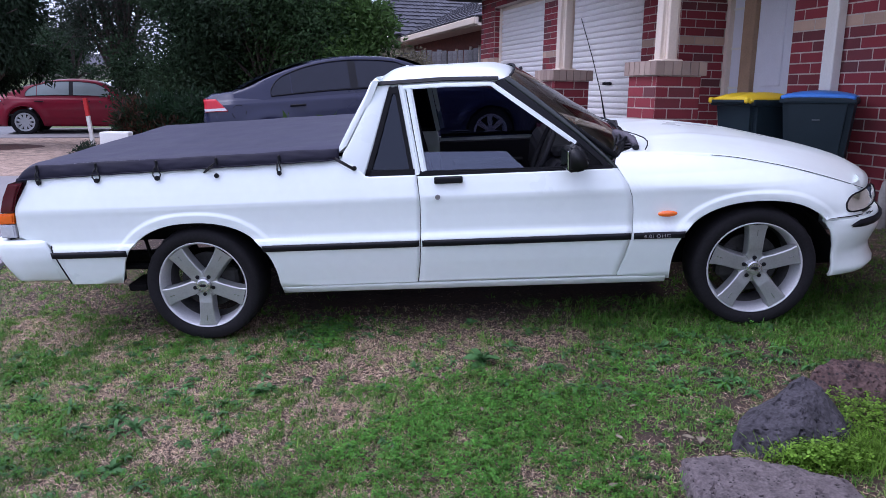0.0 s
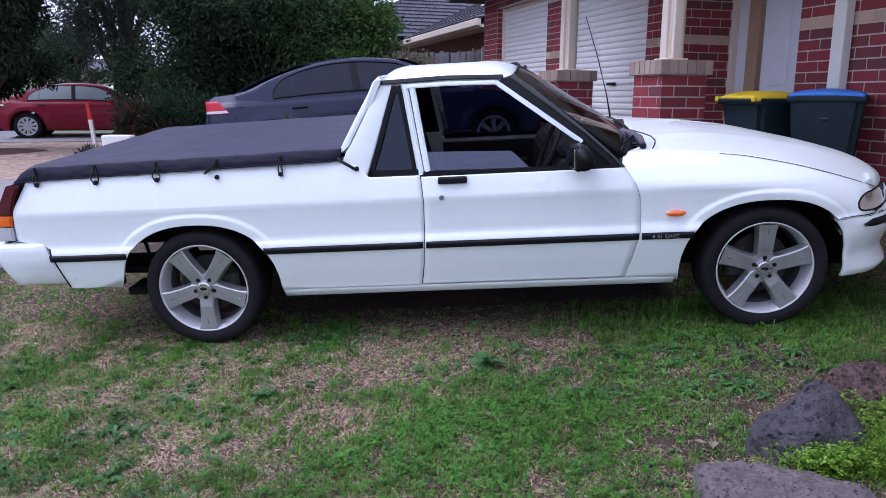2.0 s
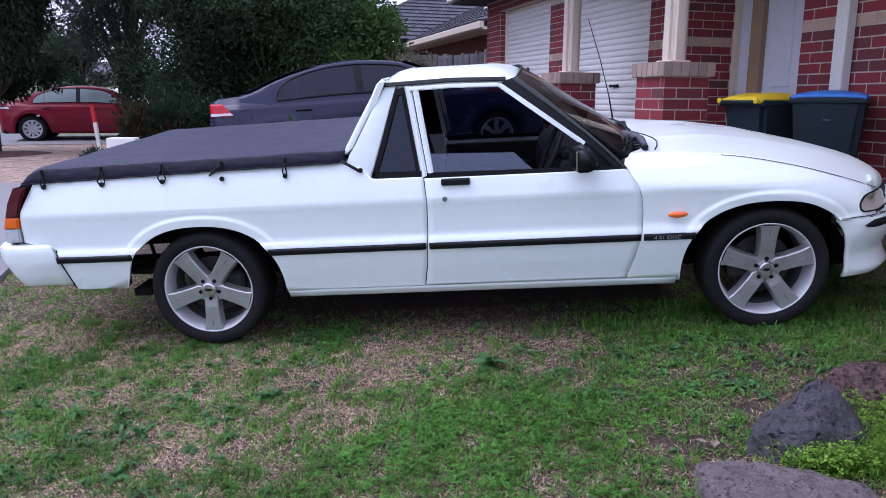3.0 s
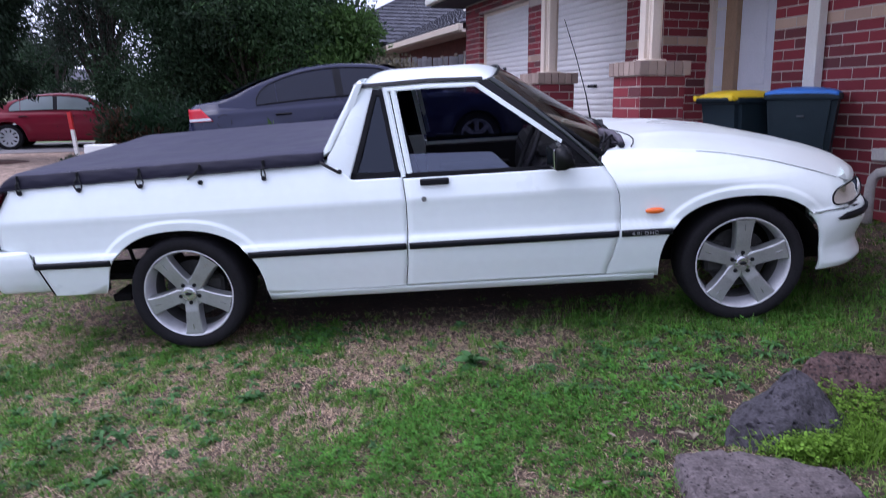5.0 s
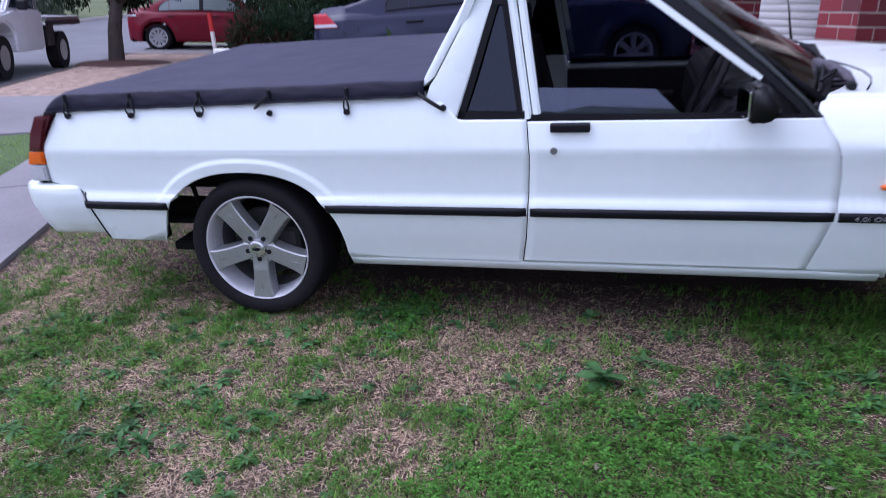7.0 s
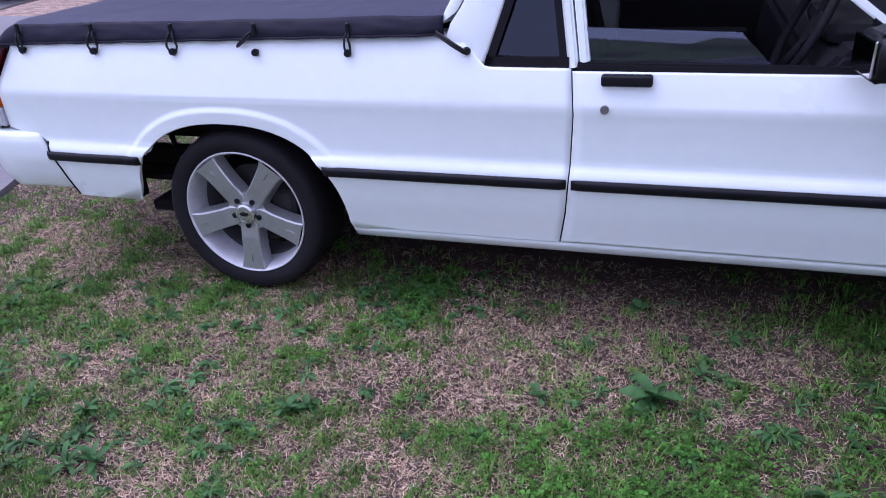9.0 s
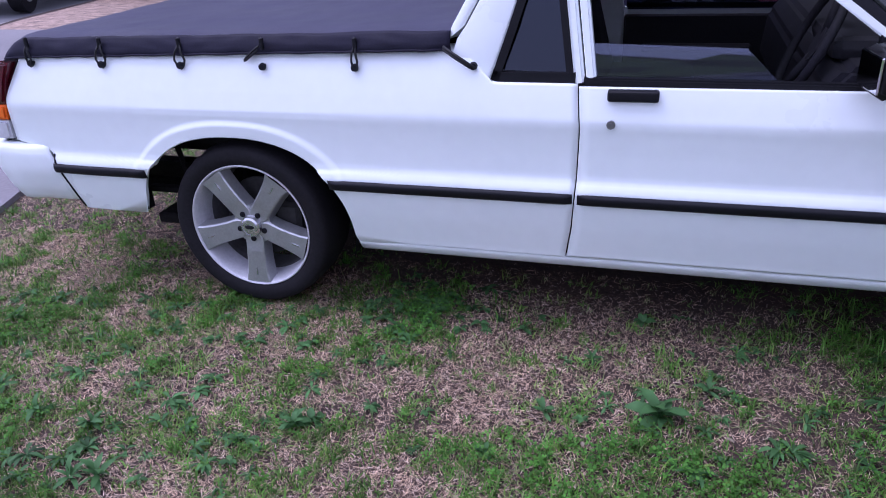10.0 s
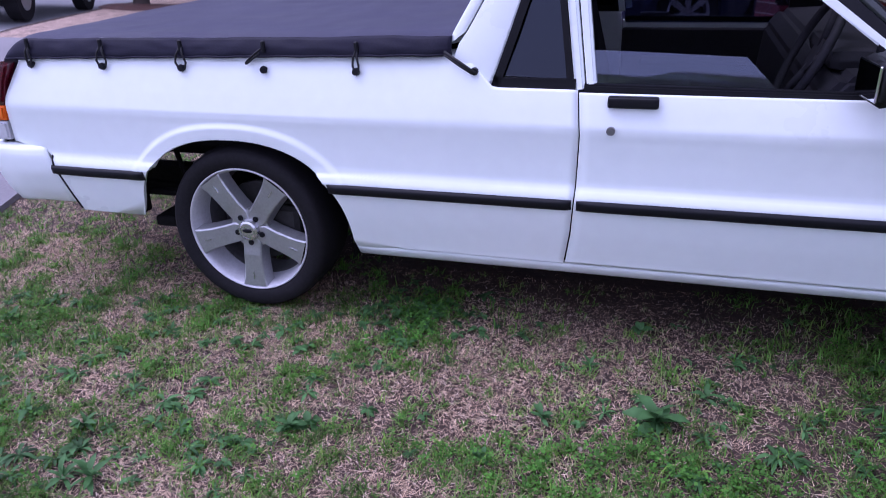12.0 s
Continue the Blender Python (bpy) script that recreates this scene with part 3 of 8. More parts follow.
def side_patch(left, right, bottom, top, xs, nv, flip=False, lift=0.0, zs=None):
    """A body panel between two end lines x(z) and two edges z(x); flip: on the far side."""
    bm = bmesh.new()
    cols = []
    for u in xs:
        x = left(0.6) + (right(0.6) - left(0.6)) * u
        col = []
        for j in range(nv + 1):
            v = zs[j] if zs else j / nv
            xx = x
            for _ in range(3):
                z = bottom(xx) + (top(xx) - bottom(xx)) * v
                xx = left(z) + (right(z) - left(z)) * u
            y = side_y(xx, z) + flare(xx, z, 0.0) + flare(xx, z, 2.8) - lift
            col.append(bm.verts.new((xx, 2 * MID - y if flip else y, z)))
        cols.append(col)
    for a, b in zip(cols, cols[1:]):
        for j in range(nv):
            f = (a[j], b[j], b[j + 1], a[j + 1])
            bm.faces.new(f[::-1] if flip else f)
    return bm


def solid(ob, t, offset=-1.0):
    m = ob.modifiers.new("thickness", "SOLIDIFY")
    m.thickness = t
    m.offset = offset
    m.use_even_offset = False
    return ob


def spread(n, *dense):
    """0 to 1 in n even steps, with extra ones close to the values in dense."""
    xs = {round(i / n, 4) for i in range(n + 1)}
    for c in dense:
        for k in (-0.02, -0.012, -0.007, -0.004, -0.0015, 0, 0.0015, 0.004, 0.007, 0.012, 0.02):
            if 0 < c + k < 1:
                xs.add(round(c + k, 4))
    return sorted(xs)


def tab(*pairs):
    xs, ys = zip(*pairs)
    return lambda v: lerp_table(v, xs, ys)


def near_far(name, build, material, label="", t=0.018, smooth=True):
    """The same part on the near and on the far side."""
    obs = []
    for flip in (False, True):
        obs.append(solid(part(name, build(flip), material, ute, label, smooth=smooth), t))
    return obs


def ring_patch(inner, outer, nv, flip, roll=None):
    """A panel between the edge of a wheel opening and its own outer edge, both with as many points."""
    bm = bmesh.new()
    cols = []
    for (x0, z0), (x1, z1) in zip(inner, outer):
        col = []
        for j in range(nv + 1):
            v = (j / nv) ** 1.25
            x, z = x0 + (x1 - x0) * v, z0 + (z1 - z0) * v
            y = side_y(x, z) + flare(x, z, 0.0) + flare(x, z, 2.8) if roll is None else roll(x, z)
            if j == 0:
                y += 0.006
            col.append(bm.verts.new((x, 2 * MID - y if flip else y, z)))
        cols.append(col)
    for a, b in zip(cols, cols[1:]):
        for j in range(nv):
            f = (a[j], b[j], b[j + 1], a[j + 1])
            bm.faces.new(f if flip else f[::-1])
    return bm


def along(corners, n):
    """n + 1 points at even steps of a share along a line: corners are (share, x, z)."""
    ss, xs, zs = zip(*corners)
    return [(lerp_table(i / n, ss, xs), lerp_table(i / n, ss, zs)) for i in range(n + 1)]


def opening(cx, a, b, t0, t1, n, foot0, foot1):
    """Points along a wheel opening from its front foot over the top to its rear foot."""
    pts = []
    for i in range(n + 1):
        t = t0 + (t1 - t0) * i / n
        c, sn = math.cos(t), math.sin(t)
        pts.append((cx + math.copysign(abs(c) ** (2 / 2.3), c) * a, 0.31 + max(0, sn) ** (2 / 2.3) * b))
    return [foot0] + pts + [foot1]


# rear quarter: from the tail lamp to the door gap
rear_edge = tab((0.3, -0.69), (0.345, -0.700), (0.555, -0.757), (0.575, -0.80), (0.60, -0.927), (0.68, -0.925), (0.764, -0.913), (0.884, -0.846), (0.94, -0.84))
door_gap = tab((0.25, 1.120), (0.29, 1.122), (0.40, 1.140), (0.53, 1.151), (0.72, 1.158), (0.84, 1.148), (0.95, 1.145))


def quarter_build(flip):
    inner = opening(0.0, 0.405, 0.340, 0.0, math.pi * 0.925, 198, (0.412, 0.262), (-0.425, 0.338))
    outer = along([(0, 0.60, 0.287), (0.02, 0.60, 0.292), (0.32, 0.60, 0.937), (0.68, -0.55, 0.935), (0.98, -0.55, 0.345), (1, -0.55, 0.338)], 200)
    bm = ring_patch(inner, outer, 70, flip)
    rear_z = [(outer[k][1] - 0.338) / 0.597 for k in range(200, 135, -1)]
    front_z = [(outer[k][1] - 0.287) / 0.650 for k in range(65)]
    for b2 in (side_patch(rear_edge, lambda z: -0.55, lambda x: 0.338, lambda x: 0.935, spread(16), 64, flip, zs=rear_z),
               side_patch(lambda z: 0.60, door_gap, lambda x: 0.287, tab((0.6, 0.937), (0.74, 0.94), (0.80, 0.94), (0.90, 0.846), (2, 0.842)), spread(24), 64, flip, zs=front_z)):
        me = bpy.data.meshes.new("piece")
        b2.to_mesh(me)
        b2.free()
        bm.from_mesh(me)
        bpy.data.meshes.remove(me)
    bmesh.ops.remove_doubles(bm, verts=bm.verts[:], dist=0.0008)
    return bm


near_far("rear_quarter_panel", quarter_build, WHITE, "glossy white rear quarter panel with a dented wheel lip")

# door skin
front_gap = tab((0.25, 2.115), (0.29, 2.125), (0.40, 2.160), (0.53, 2.192), (0.62, 2.197), (0.70, 2.190), (0.77, 2.168), (0.82, 2.135), (0.85, 2.115))
doors = near_far("door", lambda f: side_patch(lambda z: door_gap(z) + 0.0045, front_gap, lambda x: 0.291, lambda x: 0.80 if f else 0.838, spread(30), 72, f), WHITE, "white door with half-lowered window")
# front fender
def fender_top(x):
    return smooth_table(x, (2.0, 2.15, 2.43, 2.70, 2.97, 3.19, 3.30, 3.42, 3.6), (0.885, 0.888, 0.884, 0.852, 0.790, 0.719, 0.680, 0.632, 0.56), 0.11)


def fender_y(x, z):
    k = max(0.0, (z - fender_top(x) + 0.15) / 0.15)
    return side_y(x, min(z, 0.80)) + flare(x, z, 2.8) + 0.10 * k * k


def fender_build(flip):
    inner = opening(2.80, 0.41, 0.345, math.pi, math.pi * 0.225, 84, (2.392, 0.262), (3.124, 0.546))
    n = len(inner) - 1
    gap = [(0.02 + 0.28 * k, front_gap(z) + 0.003, z) for k, z in ((0, 0.290), (0.2, 0.40), (0.45, 0.53), (0.65, 0.62), (0.8, 0.70), (0.9, 0.77), (0.96, 0.82), (1.0, 0.85))]
    top = [(0.32 + 0.60 * k, x, fender_top(x)) for k, x in ((q, lerp_table(q, (0.0, 0.15, 0.3, 0.45, 0.6, 0.8, 1.0), (2.13, 2.30, 2.50, 2.70, 2.90, 3.10, 3.345))) for q in np.linspace(0, 1, 31))]
    outer = along([(0, front_gap(0.287) + 0.006, 0.287)] + gap + top + [(0.95, 3.34, 0.635), (0.975, 3.34, 0.59), (1, 3.33, 0.549)], n)
    bm = ring_patch(inner, outer, 56, not flip, fender_y)
    for v in bm.verts:
        v.co.y = 2 * MID - v.co.y
    return bm


fenders = near_far("front_fender", fender_build, WHITE, "white front fender over the wheel")
# sill under door and quarter
def sill_build(flip):
    bm = bmesh.new()
    prof = ((0.052, 0.286), (0.044, 0.281), (0.043, 0.274), (0.052, 0.262), (0.060, 0.250), (0.074, 0.238), (0.11, 0.226), (0.16, 0.228))
    def at(u, v):
        i = min(int(v * 7), 6)
        k = v * 7 - i
        y = prof[i][0] + (prof[i + 1][0] - prof[i][0]) * k
        z = prof[i][1] + (prof[i + 1][1] - prof[i][1]) * k
        return (0.412 + 1.960 * u, 2 * MID - y if flip else y, z)
    grid(bm, at, 20, 7)
    bmesh.ops.recalc_face_normals(bm, faces=bm.faces[:])
    return bm


near_far("sill", sill_build, WHITE, "scuffed white sill", t=0.01)

# black rubbing strip, in pieces between the gaps
def strip(x0, x1, flip, z0=0.489, z1=0.524):
    bm = bmesh.new()
    sec = ((z0, 0.0), (z0 + 0.003, 0.011), (z0 + 0.010, 0.014), (z1 - 0.010, 0.014), (z1 - 0.003, 0.011), (z1, 0.0))
    def at(u, v):
        i = min(int(v * 5 + 1e-6), 5)
        z, out = sec[i]
        x = x0 + (x1 - x0) * u
        y = side_y(x, z) + flare(x, z, 0.0) + flare(x, z, 2.8) - out * min(1, u * 40, (1 - u) * 40)
        return (x, 2 * MID - y if flip else y, z)
    grid(bm, at, 40, 5)
    bmesh.ops.recalc_face_normals(bm, faces=bm.faces[:])
    return bm


for x0, x1 in ((-0.762, -0.355), (0.350, 1.146), (1.160, 2.188), (2.200, 2.446)):
    for flip in (False, True):
        part("rubbing_strip", strip(x0, x1, flip), TRIM, ute, "black rubber rubbing strip", smooth=True)

# the engine-size badge on the strip
txt = bpy.data.curves.new("engine_badge", "FONT")
txt.body, txt.size, txt.extrude, txt.space_character = "4.0i OHC", 0.031, 0.0008, 1.15
txt.align_x, txt.align_y = "LEFT", "CENTER"
tmp = bpy.data.objects.new("tmp_badge", txt)
scene.collection.objects.link(tmp)
bpy.context.view_layer.update()
badge = new("engine_badge", bpy.data.meshes.new_from_object(tmp.evaluated_get(bpy.context.evaluated_depsgraph_get())))
bpy.data.objects.remove(tmp)
badge.data.materials.clear()
badge.data.materials.append(BADGE)
badge.matrix_basis = pose(2.245, -0.0355, 0.5065, 90, 0, 0) @ Matrix.Diagonal((0.92, 0.75, 1, 1))
badge.parent = ute
tagged(badge, "silver engine size lettering on the strip")

# cab side: leans in above the belt line
def cab_y(z):
    return lerp_table(z, (0.80, 0.84, 0.93, 1.05, 1.15, 1.24, 1.28, 1.31), (0.03, 0.040, 0.052, 0.073, 0.093, 0.116, 0.130, 0.16))


def cab_poly(outer, lift=0.0, t=0.02, rounded=0.0, flip=False):
    """A flat-edged piece of the cab side from an outline in x and z, with thickness, on the leaning surface."""
    bm = bmesh.new()
    a = [bm.verts.new((x, cab_y(z) - lift, z)) for x, z in outer]
    b = [bm.verts.new((x, cab_y(z) - lift + t, z)) for x, z in outer]
    n = len(outer)
    bm.faces.new(a)
    bm.faces.new(b[::-1])
    for i in range(n):
        bm.faces.new((a[i], b[i], b[(i + 1) % n], a[(i + 1) % n]))
    if rounded:
        ring = [e for e in bm.edges if all(v in a for v in e.verts)]
        bmesh.ops.bevel(bm, geom=ring, offset=rounded, segments=2, affect="EDGES")
    if flip:
        for v in bm.verts:
            v.co.y = 2 * MID - v.co.y
    bmesh.ops.recalc_face_normals(bm, faces=bm.faces[:])
    return bm


def cab_strip(outer, inner, lift, t, flip, wrap=0.0):
    """A panel of the cab side between two lines of as many points; wrap: how far it turns in along the first."""
    bm = bmesh.new()
    rows = []
    for (x0, z0), (x1, z1) in zip(outer, inner):
        row = []
        if wrap:
            row += [bm.verts.new((x0 + 0.03, cab_y(z0) - lift + wrap, z0 + 0.004)), bm.verts.new((x0 + 0.003, cab_y(z0) - lift + 0.03, z0 + 0.002))]
        for k in (0, 0.08, 0.5, 0.92, 1):
            x, z = x0 + (x1 - x0) * k, z0 + (z1 - z0) * k
            row.append(bm.verts.new((x, cab_y(z) - lift + (0.0025 if k in (0, 1) else 0), z)))
        row.append(bm.verts.new((x1, cab_y(z1) - lift + t, z1)))
        rows.append(row)
    for a, b in zip(rows, rows[1:]):
        for k in range(len(a) - 1):
            bm.faces.new((a[k], a[k + 1], b[k + 1], b[k]))
    if flip:
        for v in bm.verts:
            v.co.y = 2 * MID - v.co.y
    bmesh.ops.recalc_face_normals(bm, faces=bm.faces[:])
    return bm


def band(line, width, lift, t=0.02, flip=False):
    """A bar of even width along a line on the cab side; width to its left as it runs."""
    out, inn = [], []
    for i, (x, z) in enumerate(line):
        dx = line[min(i + 1, len(line) - 1)][0] - line[max(i - 1, 0)][0]
        dz = line[min(i + 1, len(line) - 1)][1] - line[max(i - 1, 0)][1]
        k = math.hypot(dx, dz)
        out.append((x, z))
        inn.append((x - dz / k * width, z + dx / k * width))
    bm = bmesh.new()
    rows = [[bm.verts.new((x, cab_y(z) - lift + d, z)) for x, z in side] for side, d in ((out, 0), (inn, 0), (inn, t), (out, t))]
    for i in range(len(line) - 1):
        for r in range(4):
            p, q = rows[r], rows[(r + 1) % 4]
            bm.faces.new((p[i], p[i + 1], q[i + 1], q[i]))
    bm.faces.new([r[0] for r in rows])
    bm.faces.new([r[-1] for r in rows])
    long_edges = [e for e in bm.edges if any(e.verts[0] in r[:] and e.verts[1] in r[:] for r in rows[:2])]
    bmesh.ops.bevel(bm, geom=long_edges, offset=min(width, t) * 0.25, segments=2, affect="EDGES")
    if flip:
        for v in bm.verts:
            v.co.y = 2 * MID - v.co.y
    bmesh.ops.recalc_face_normals(bm, faces=bm.faces[:])
    return bm


for flip in (False, True):
    # the broad rear pillar, in two panels with a seam between
    part("rear_pillar", cab_strip([(0.752, 0.955), (0.776, 1.005), (0.84, 1.115), (0.912, 1.235), (0.938, 1.29), (0.962, 1.312)], [(0.812, 1.0), (0.814, 1.004), (0.862, 1.088), (0.92, 1.187), (0.972, 1.277), (0.985, 1.296)], 0.001, 0.02, flip, wrap=0.10), WHITE, ute, "white outer rear pillar", smooth=True)
    part("pillar_panel", cab_strip([(0.775, 0.925), (0.79, 0.965), (0.818, 1.003), (0.866, 1.087), (0.924, 1.186), (0.977, 1.276), (0.982, 1.284)], [(0.885, 0.840), (0.905, 0.885), (0.945, 1.0), (0.975, 1.092), (1.005, 1.186), (1.034, 1.268), (1.036, 1.284)], 0.002, 0.02, flip), WHITE, ute, "white pillar panel beside the quarter window", smooth=True)
    # quarter window with its rubber frame
    q = part("quarter_window", cab_poly([(0.925, 0.875), (1.118, 0.868), (1.063, 1.245), (1.044, 1.245)], -0.006, 0.004, 0, flip), TINT, ute, "dark tinted fixed quarter glass")
    q.visible_shadow = False
    for line, w in (([(1.14, 0.842), (0.92, 0.842), (0.893, 0.850)], -0.030), ([(0.893, 0.850), (0.905, 0.885), (0.945, 1.0), (1.031, 1.268)], -0.024), ([(1.031, 1.264), (1.075, 1.264)], -0.028), ([(1.073, 1.268), (1.136, 0.845)], -0.018)):
        part("window_seal", band(line, w, 0.010, 0.014, flip), RUBBERSEAL, ute, "black rubber window frame")
    # the fixed post in front of it and the door's own frame
    part("centre_pillar", band([(1.075, 1.272), (1.138, 0.842)], 0.030, 0.010, 0.03, flip), WHITE, ute, "white centre pillar")
    d = doors[1 if flip else 0]
    part("door_frame", band([(1.113, 1.262), (1.171, 0.858)], 0.028, 0.012, 0.03, flip), WHITE, d, "white door window frame")
    part("door_frame", band([(1.100, 1.251), (1.30, 1.254), (1.528, 1.249)], 0.020, 0.012, 0.03, flip), WHITE, d)
    part("door_frame", band([(1.522, 1.252), (1.63, 1.172), (1.75, 1.083), (1.92, 0.955)], 0.022, 0.012, 0.03, flip), WHITE, d)
    part("belt_seal", band([(1.165, 0.800), (2.10, 0.792)] if flip else [(1.165, 0.838), (2.10, 0.829)], 0.022, 0.014, 0.024, flip), RUBBERSEAL, d, "black rubber belt seal")
    # gutter and the black front pillar
    part("gutter", band([(0.976, 1.276), (1.30, 1.283), (1.565, 1.274)], 0.018, 0.016, 0.03, flip), TRIM, ute, "black roof gutter")
    part("front_pillar", cab_strip([(1.545, 1.268), (1.63, 1.203), (1.75, 1.112), (1.92, 0.982), (2.03, 0.880), (2.065, 0.840)], [(1.582, 1.281), (1.668, 1.217), (1.777, 1.130), (1.937, 1.000), (2.058, 0.888), (2.102, 0.839)], 0.008, 0.05, flip), TRIM, ute, "black front pillar", smooth=False)
    part("windscreen_edge", cab_strip([(1.583, 1.281), (1.669, 1.217), (1.778, 1.130), (1.938, 1.000), (2.059, 0.888), (2.103, 0.839)], [(1.612, 1.290), (1.70, 1.228), (1.80, 1.145), (1.95, 1.015), (2.08, 0.893), (2.130, 0.838)], 0.002, 0.05, flip), EDGEGLASS, ute, "bowed edge of the windscreen", smooth=True)
    # half-lowered door glass
    g = part("door_glass", cab_poly([(1.17, 0.84), (1.69, 0.84), (1.592, 0.936), (1.165, 0.950)] if not flip else [(1.17, 0.79), (1.98, 0.79), (1.93, 0.950), (1.53, 1.252), (1.112, 1.252)], -0.014, 0.004, 0, flip), SIDEGLASS, d, "smoked door glass")
    g.visible_shadow = False
    # handle, lock
    fy = (lambda y: 2 * MID - y) if flip else (lambda y: y)
    s = -1 if flip else 1
    bm = bmesh.new()
    box(bm, (1.235, min(fy(-0.012), fy(0.02)), 0.802), (1.375, max(fy(-0.012), fy(0.02)), 0.834), 0.009, seg=3)
    part("door_handle", bm, TRIM, d, "black plastic pull handle", smooth=False)
    bm = bmesh.new()
    cyl(bm, (1.249, fy(0.006), 0.737), (1.249, fy(-0.014), 0.737), 0.0125, seg=20)
    cyl(bm, (1.249, fy(-0.013), 0.737), (1.249, fy(-0.016), 0.737), 0.006, seg=12)
    part("lock_cylinder", bm, METAL, d, "grey metal door lock")
    # mirror
    bm = bmesh.new()
    prism(bm, [(1.857, 0.860), (1.857, 0.958), (1.885, 0.978), (1.925, 0.972), (1.962, 0.930), (1.976, 0.892), (1.955, 0.866), (1.90, 0.852)], fy(-0.155), fy(-0.012))
    bmesh.ops.bevel(bm, geom=[e for e in bm.edges if max(v.co.x for v in e.verts) > 1.86], offset=0.016, segments=3, affect="EDGES")
    for v in bm.verts:
        if v.co.x < 1.875:
            v.co.x += 0.022 * min(1.0, max(0.0, (abs(v.co.y - fy(-0.012))) / 0.143))
    cyl(bm, (1.92, fy(-0.02), 0.90), (1.94, fy(0.05), 0.895), 0.035, 0.045, seg=10)
    part("mirror", bm, BLACK, d, "black door mirror", smooth=True)
    bm = bmesh.new()
    box(bm, (1.847, min(fy(-0.146), fy(-0.016)), 0.868), (1.855, max(fy(-0.146), fy(-0.016)), 0.956), 0.003)
    for v in bm.verts:
        v.co.x += 0.022 * min(1.0, max(0.0, (abs(v.co.y - fy(-0.012))) / 0.143))
    part("mirror_glass", bm, CARMIRROR, d)
    bm = bmesh.new()
    prism(bm, [(1.90, 0.85), (2.09, 0.842), (2.06, 0.868), (1.93, 0.968), (1.90, 0.975)], fy(0.048), fy(0.068))
    part("mirror_sail", bm, TRIM, d, "black corner cover")
    # indicator on the fender
    bm = bmesh.new()
    bmesh.ops.create_uvsphere(bm, u_segments=20, v_segments=10, radius=1.0, matrix=Matrix.LocRotScale((2.360, fy(-0.012), 0.612), None, (0.047, 0.012, 0.0155)))
    part("side_indicator", bm, AMBER_LENS, fenders[1 if flip else 0], "orange side indicator", smooth=True)

# roof
def roof_at(u, v):
    x0, x1 = 0.950, 1.615
    y = 0.135 + (2 * MID - 0.27) * v
    k = (v - 0.5) * 2
    edge = 1 - abs(k) ** 6
    x = x0 + (x1 - x0) * u + 0.05 * (u - 0.0) * (1 - k * k) * u - 0.03 * (1 - u) * (1 - k * k)
    crown = 1.293 + 0.024 * (1 - abs(k) ** 2.2) + 0.010 * edge
    ends = 0.045 * (1 - min(1, u / 0.12)) ** 2 + 0.030 * max(0, (u - 0.8) / 0.2) ** 2
    return (x, y, crown - ends * edge - (1 - edge) * 0.012)


bm = bmesh.new()
grid(bm, roof_at, 26, 30)
bmesh.ops.recalc_face_normals(bm, faces=bm.faces[:])
solid(part("roof", bm, WHITE, ute, "white domed cab roof", smooth=True), 0.02)
# rear wall of the cab with its window
bm = bmesh.new()
cabw = 2 * MID
for lo, hi in (((0.80, 0.10, 0.35), (0.83, cabw - 0.10, 0.98)),):
    box(bm, lo, hi)
for y0, y1 in ((0.10, 0.30), (cabw - 0.30, cabw - 0.10)):
    prism(bm, [(0.80, 0.98), (0.83, 0.98), (0.985, 1.30), (0.955, 1.30)], y0, y1)
part("cab_rear_wall", bm, WHITE, ute)
bm = bmesh.new()
prism(bm, [(0.812, 0.98), (0.817, 0.98), (0.972, 1.30), (0.967, 1.30)], 0.30, cabw - 0.30)
part("rear_window", bm, TINT, ute, "dark rear cab glass").visible_shadow = False
# floor, firewall and far trim, dark inside
bm = bmesh.new()
box(bm, (0.83, 0.08, 0.30), (2.1, cabw - 0.08, 0.34))
box(bm, (2.06, 0.10, 0.34), (2.10, cabw - 0.10, 0.84))
part("cab_floor", bm, INTERIOR, ute)
for flip in (False, True):
    fy = (lambda y: 2 * MID - y) if flip else (lambda y: y)
    bm = bmesh.new()
    box(bm, (1.16, min(fy(0.075), fy(0.10)), 0.34), (2.06, max(fy(0.075), fy(0.10)), 0.772 if flip else 0.81), 0.008)
    part("door_trim", bm, INTERIOR, doors[1 if flip else 0], "charcoal door trim")
    bm = bmesh.new()
    box(bm, (1.25, min(fy(0.09), fy(0.14)), 0.60), (1.75, max(fy(0.09), fy(0.14)), 0.64), 0.012)
    part("armrest", bm, INTERIOR, doors[1 if flip else 0])
bm = bmesh.new()
box(bm, (0.98, 0.13, 0.855), (1.10, 0.16, 1.25), 0.01)
part("seat_belt", bm, INTERIOR, ute, "dark hanging seat belt")
# dashboard and wheel
bm = bmesh.new()
prism(bm, [(1.78, 0.60), (1.80, 0.80), (1.86, 0.87), (2.08, 0.88), (2.08, 0.60)], 0.14, cabw - 0.14)
bmesh.ops.bevel(bm, geom=bm.edges[:], offset=0.02, segments=2, affect="EDGES")
part("dashboard", bm, INTERIOR, ute, "charcoal dashboard", smooth=False)
bm = bmesh.new()
box(bm, (1.83, 0.27, 0.86), (1.98, 0.67, 0.925), 0.03, seg=2)
part("instrument_hood", bm, INTERIOR, ute)
wheel_m = Matrix.LocRotScale((1.800, 0.44, 0.885), Euler((0, radians(-66), 0)), None)
bm = bmesh.new()
tube(bm, [wheel_m @ Vector((0.187 * math.cos(a), 0.187 * math.sin(a), 0)) for a in np.linspace(0, math.tau, 41)], 0.0135, 10)
steer = part("steering_wheel", bm, INTERIOR, ute, "black steering wheel", smooth=True)
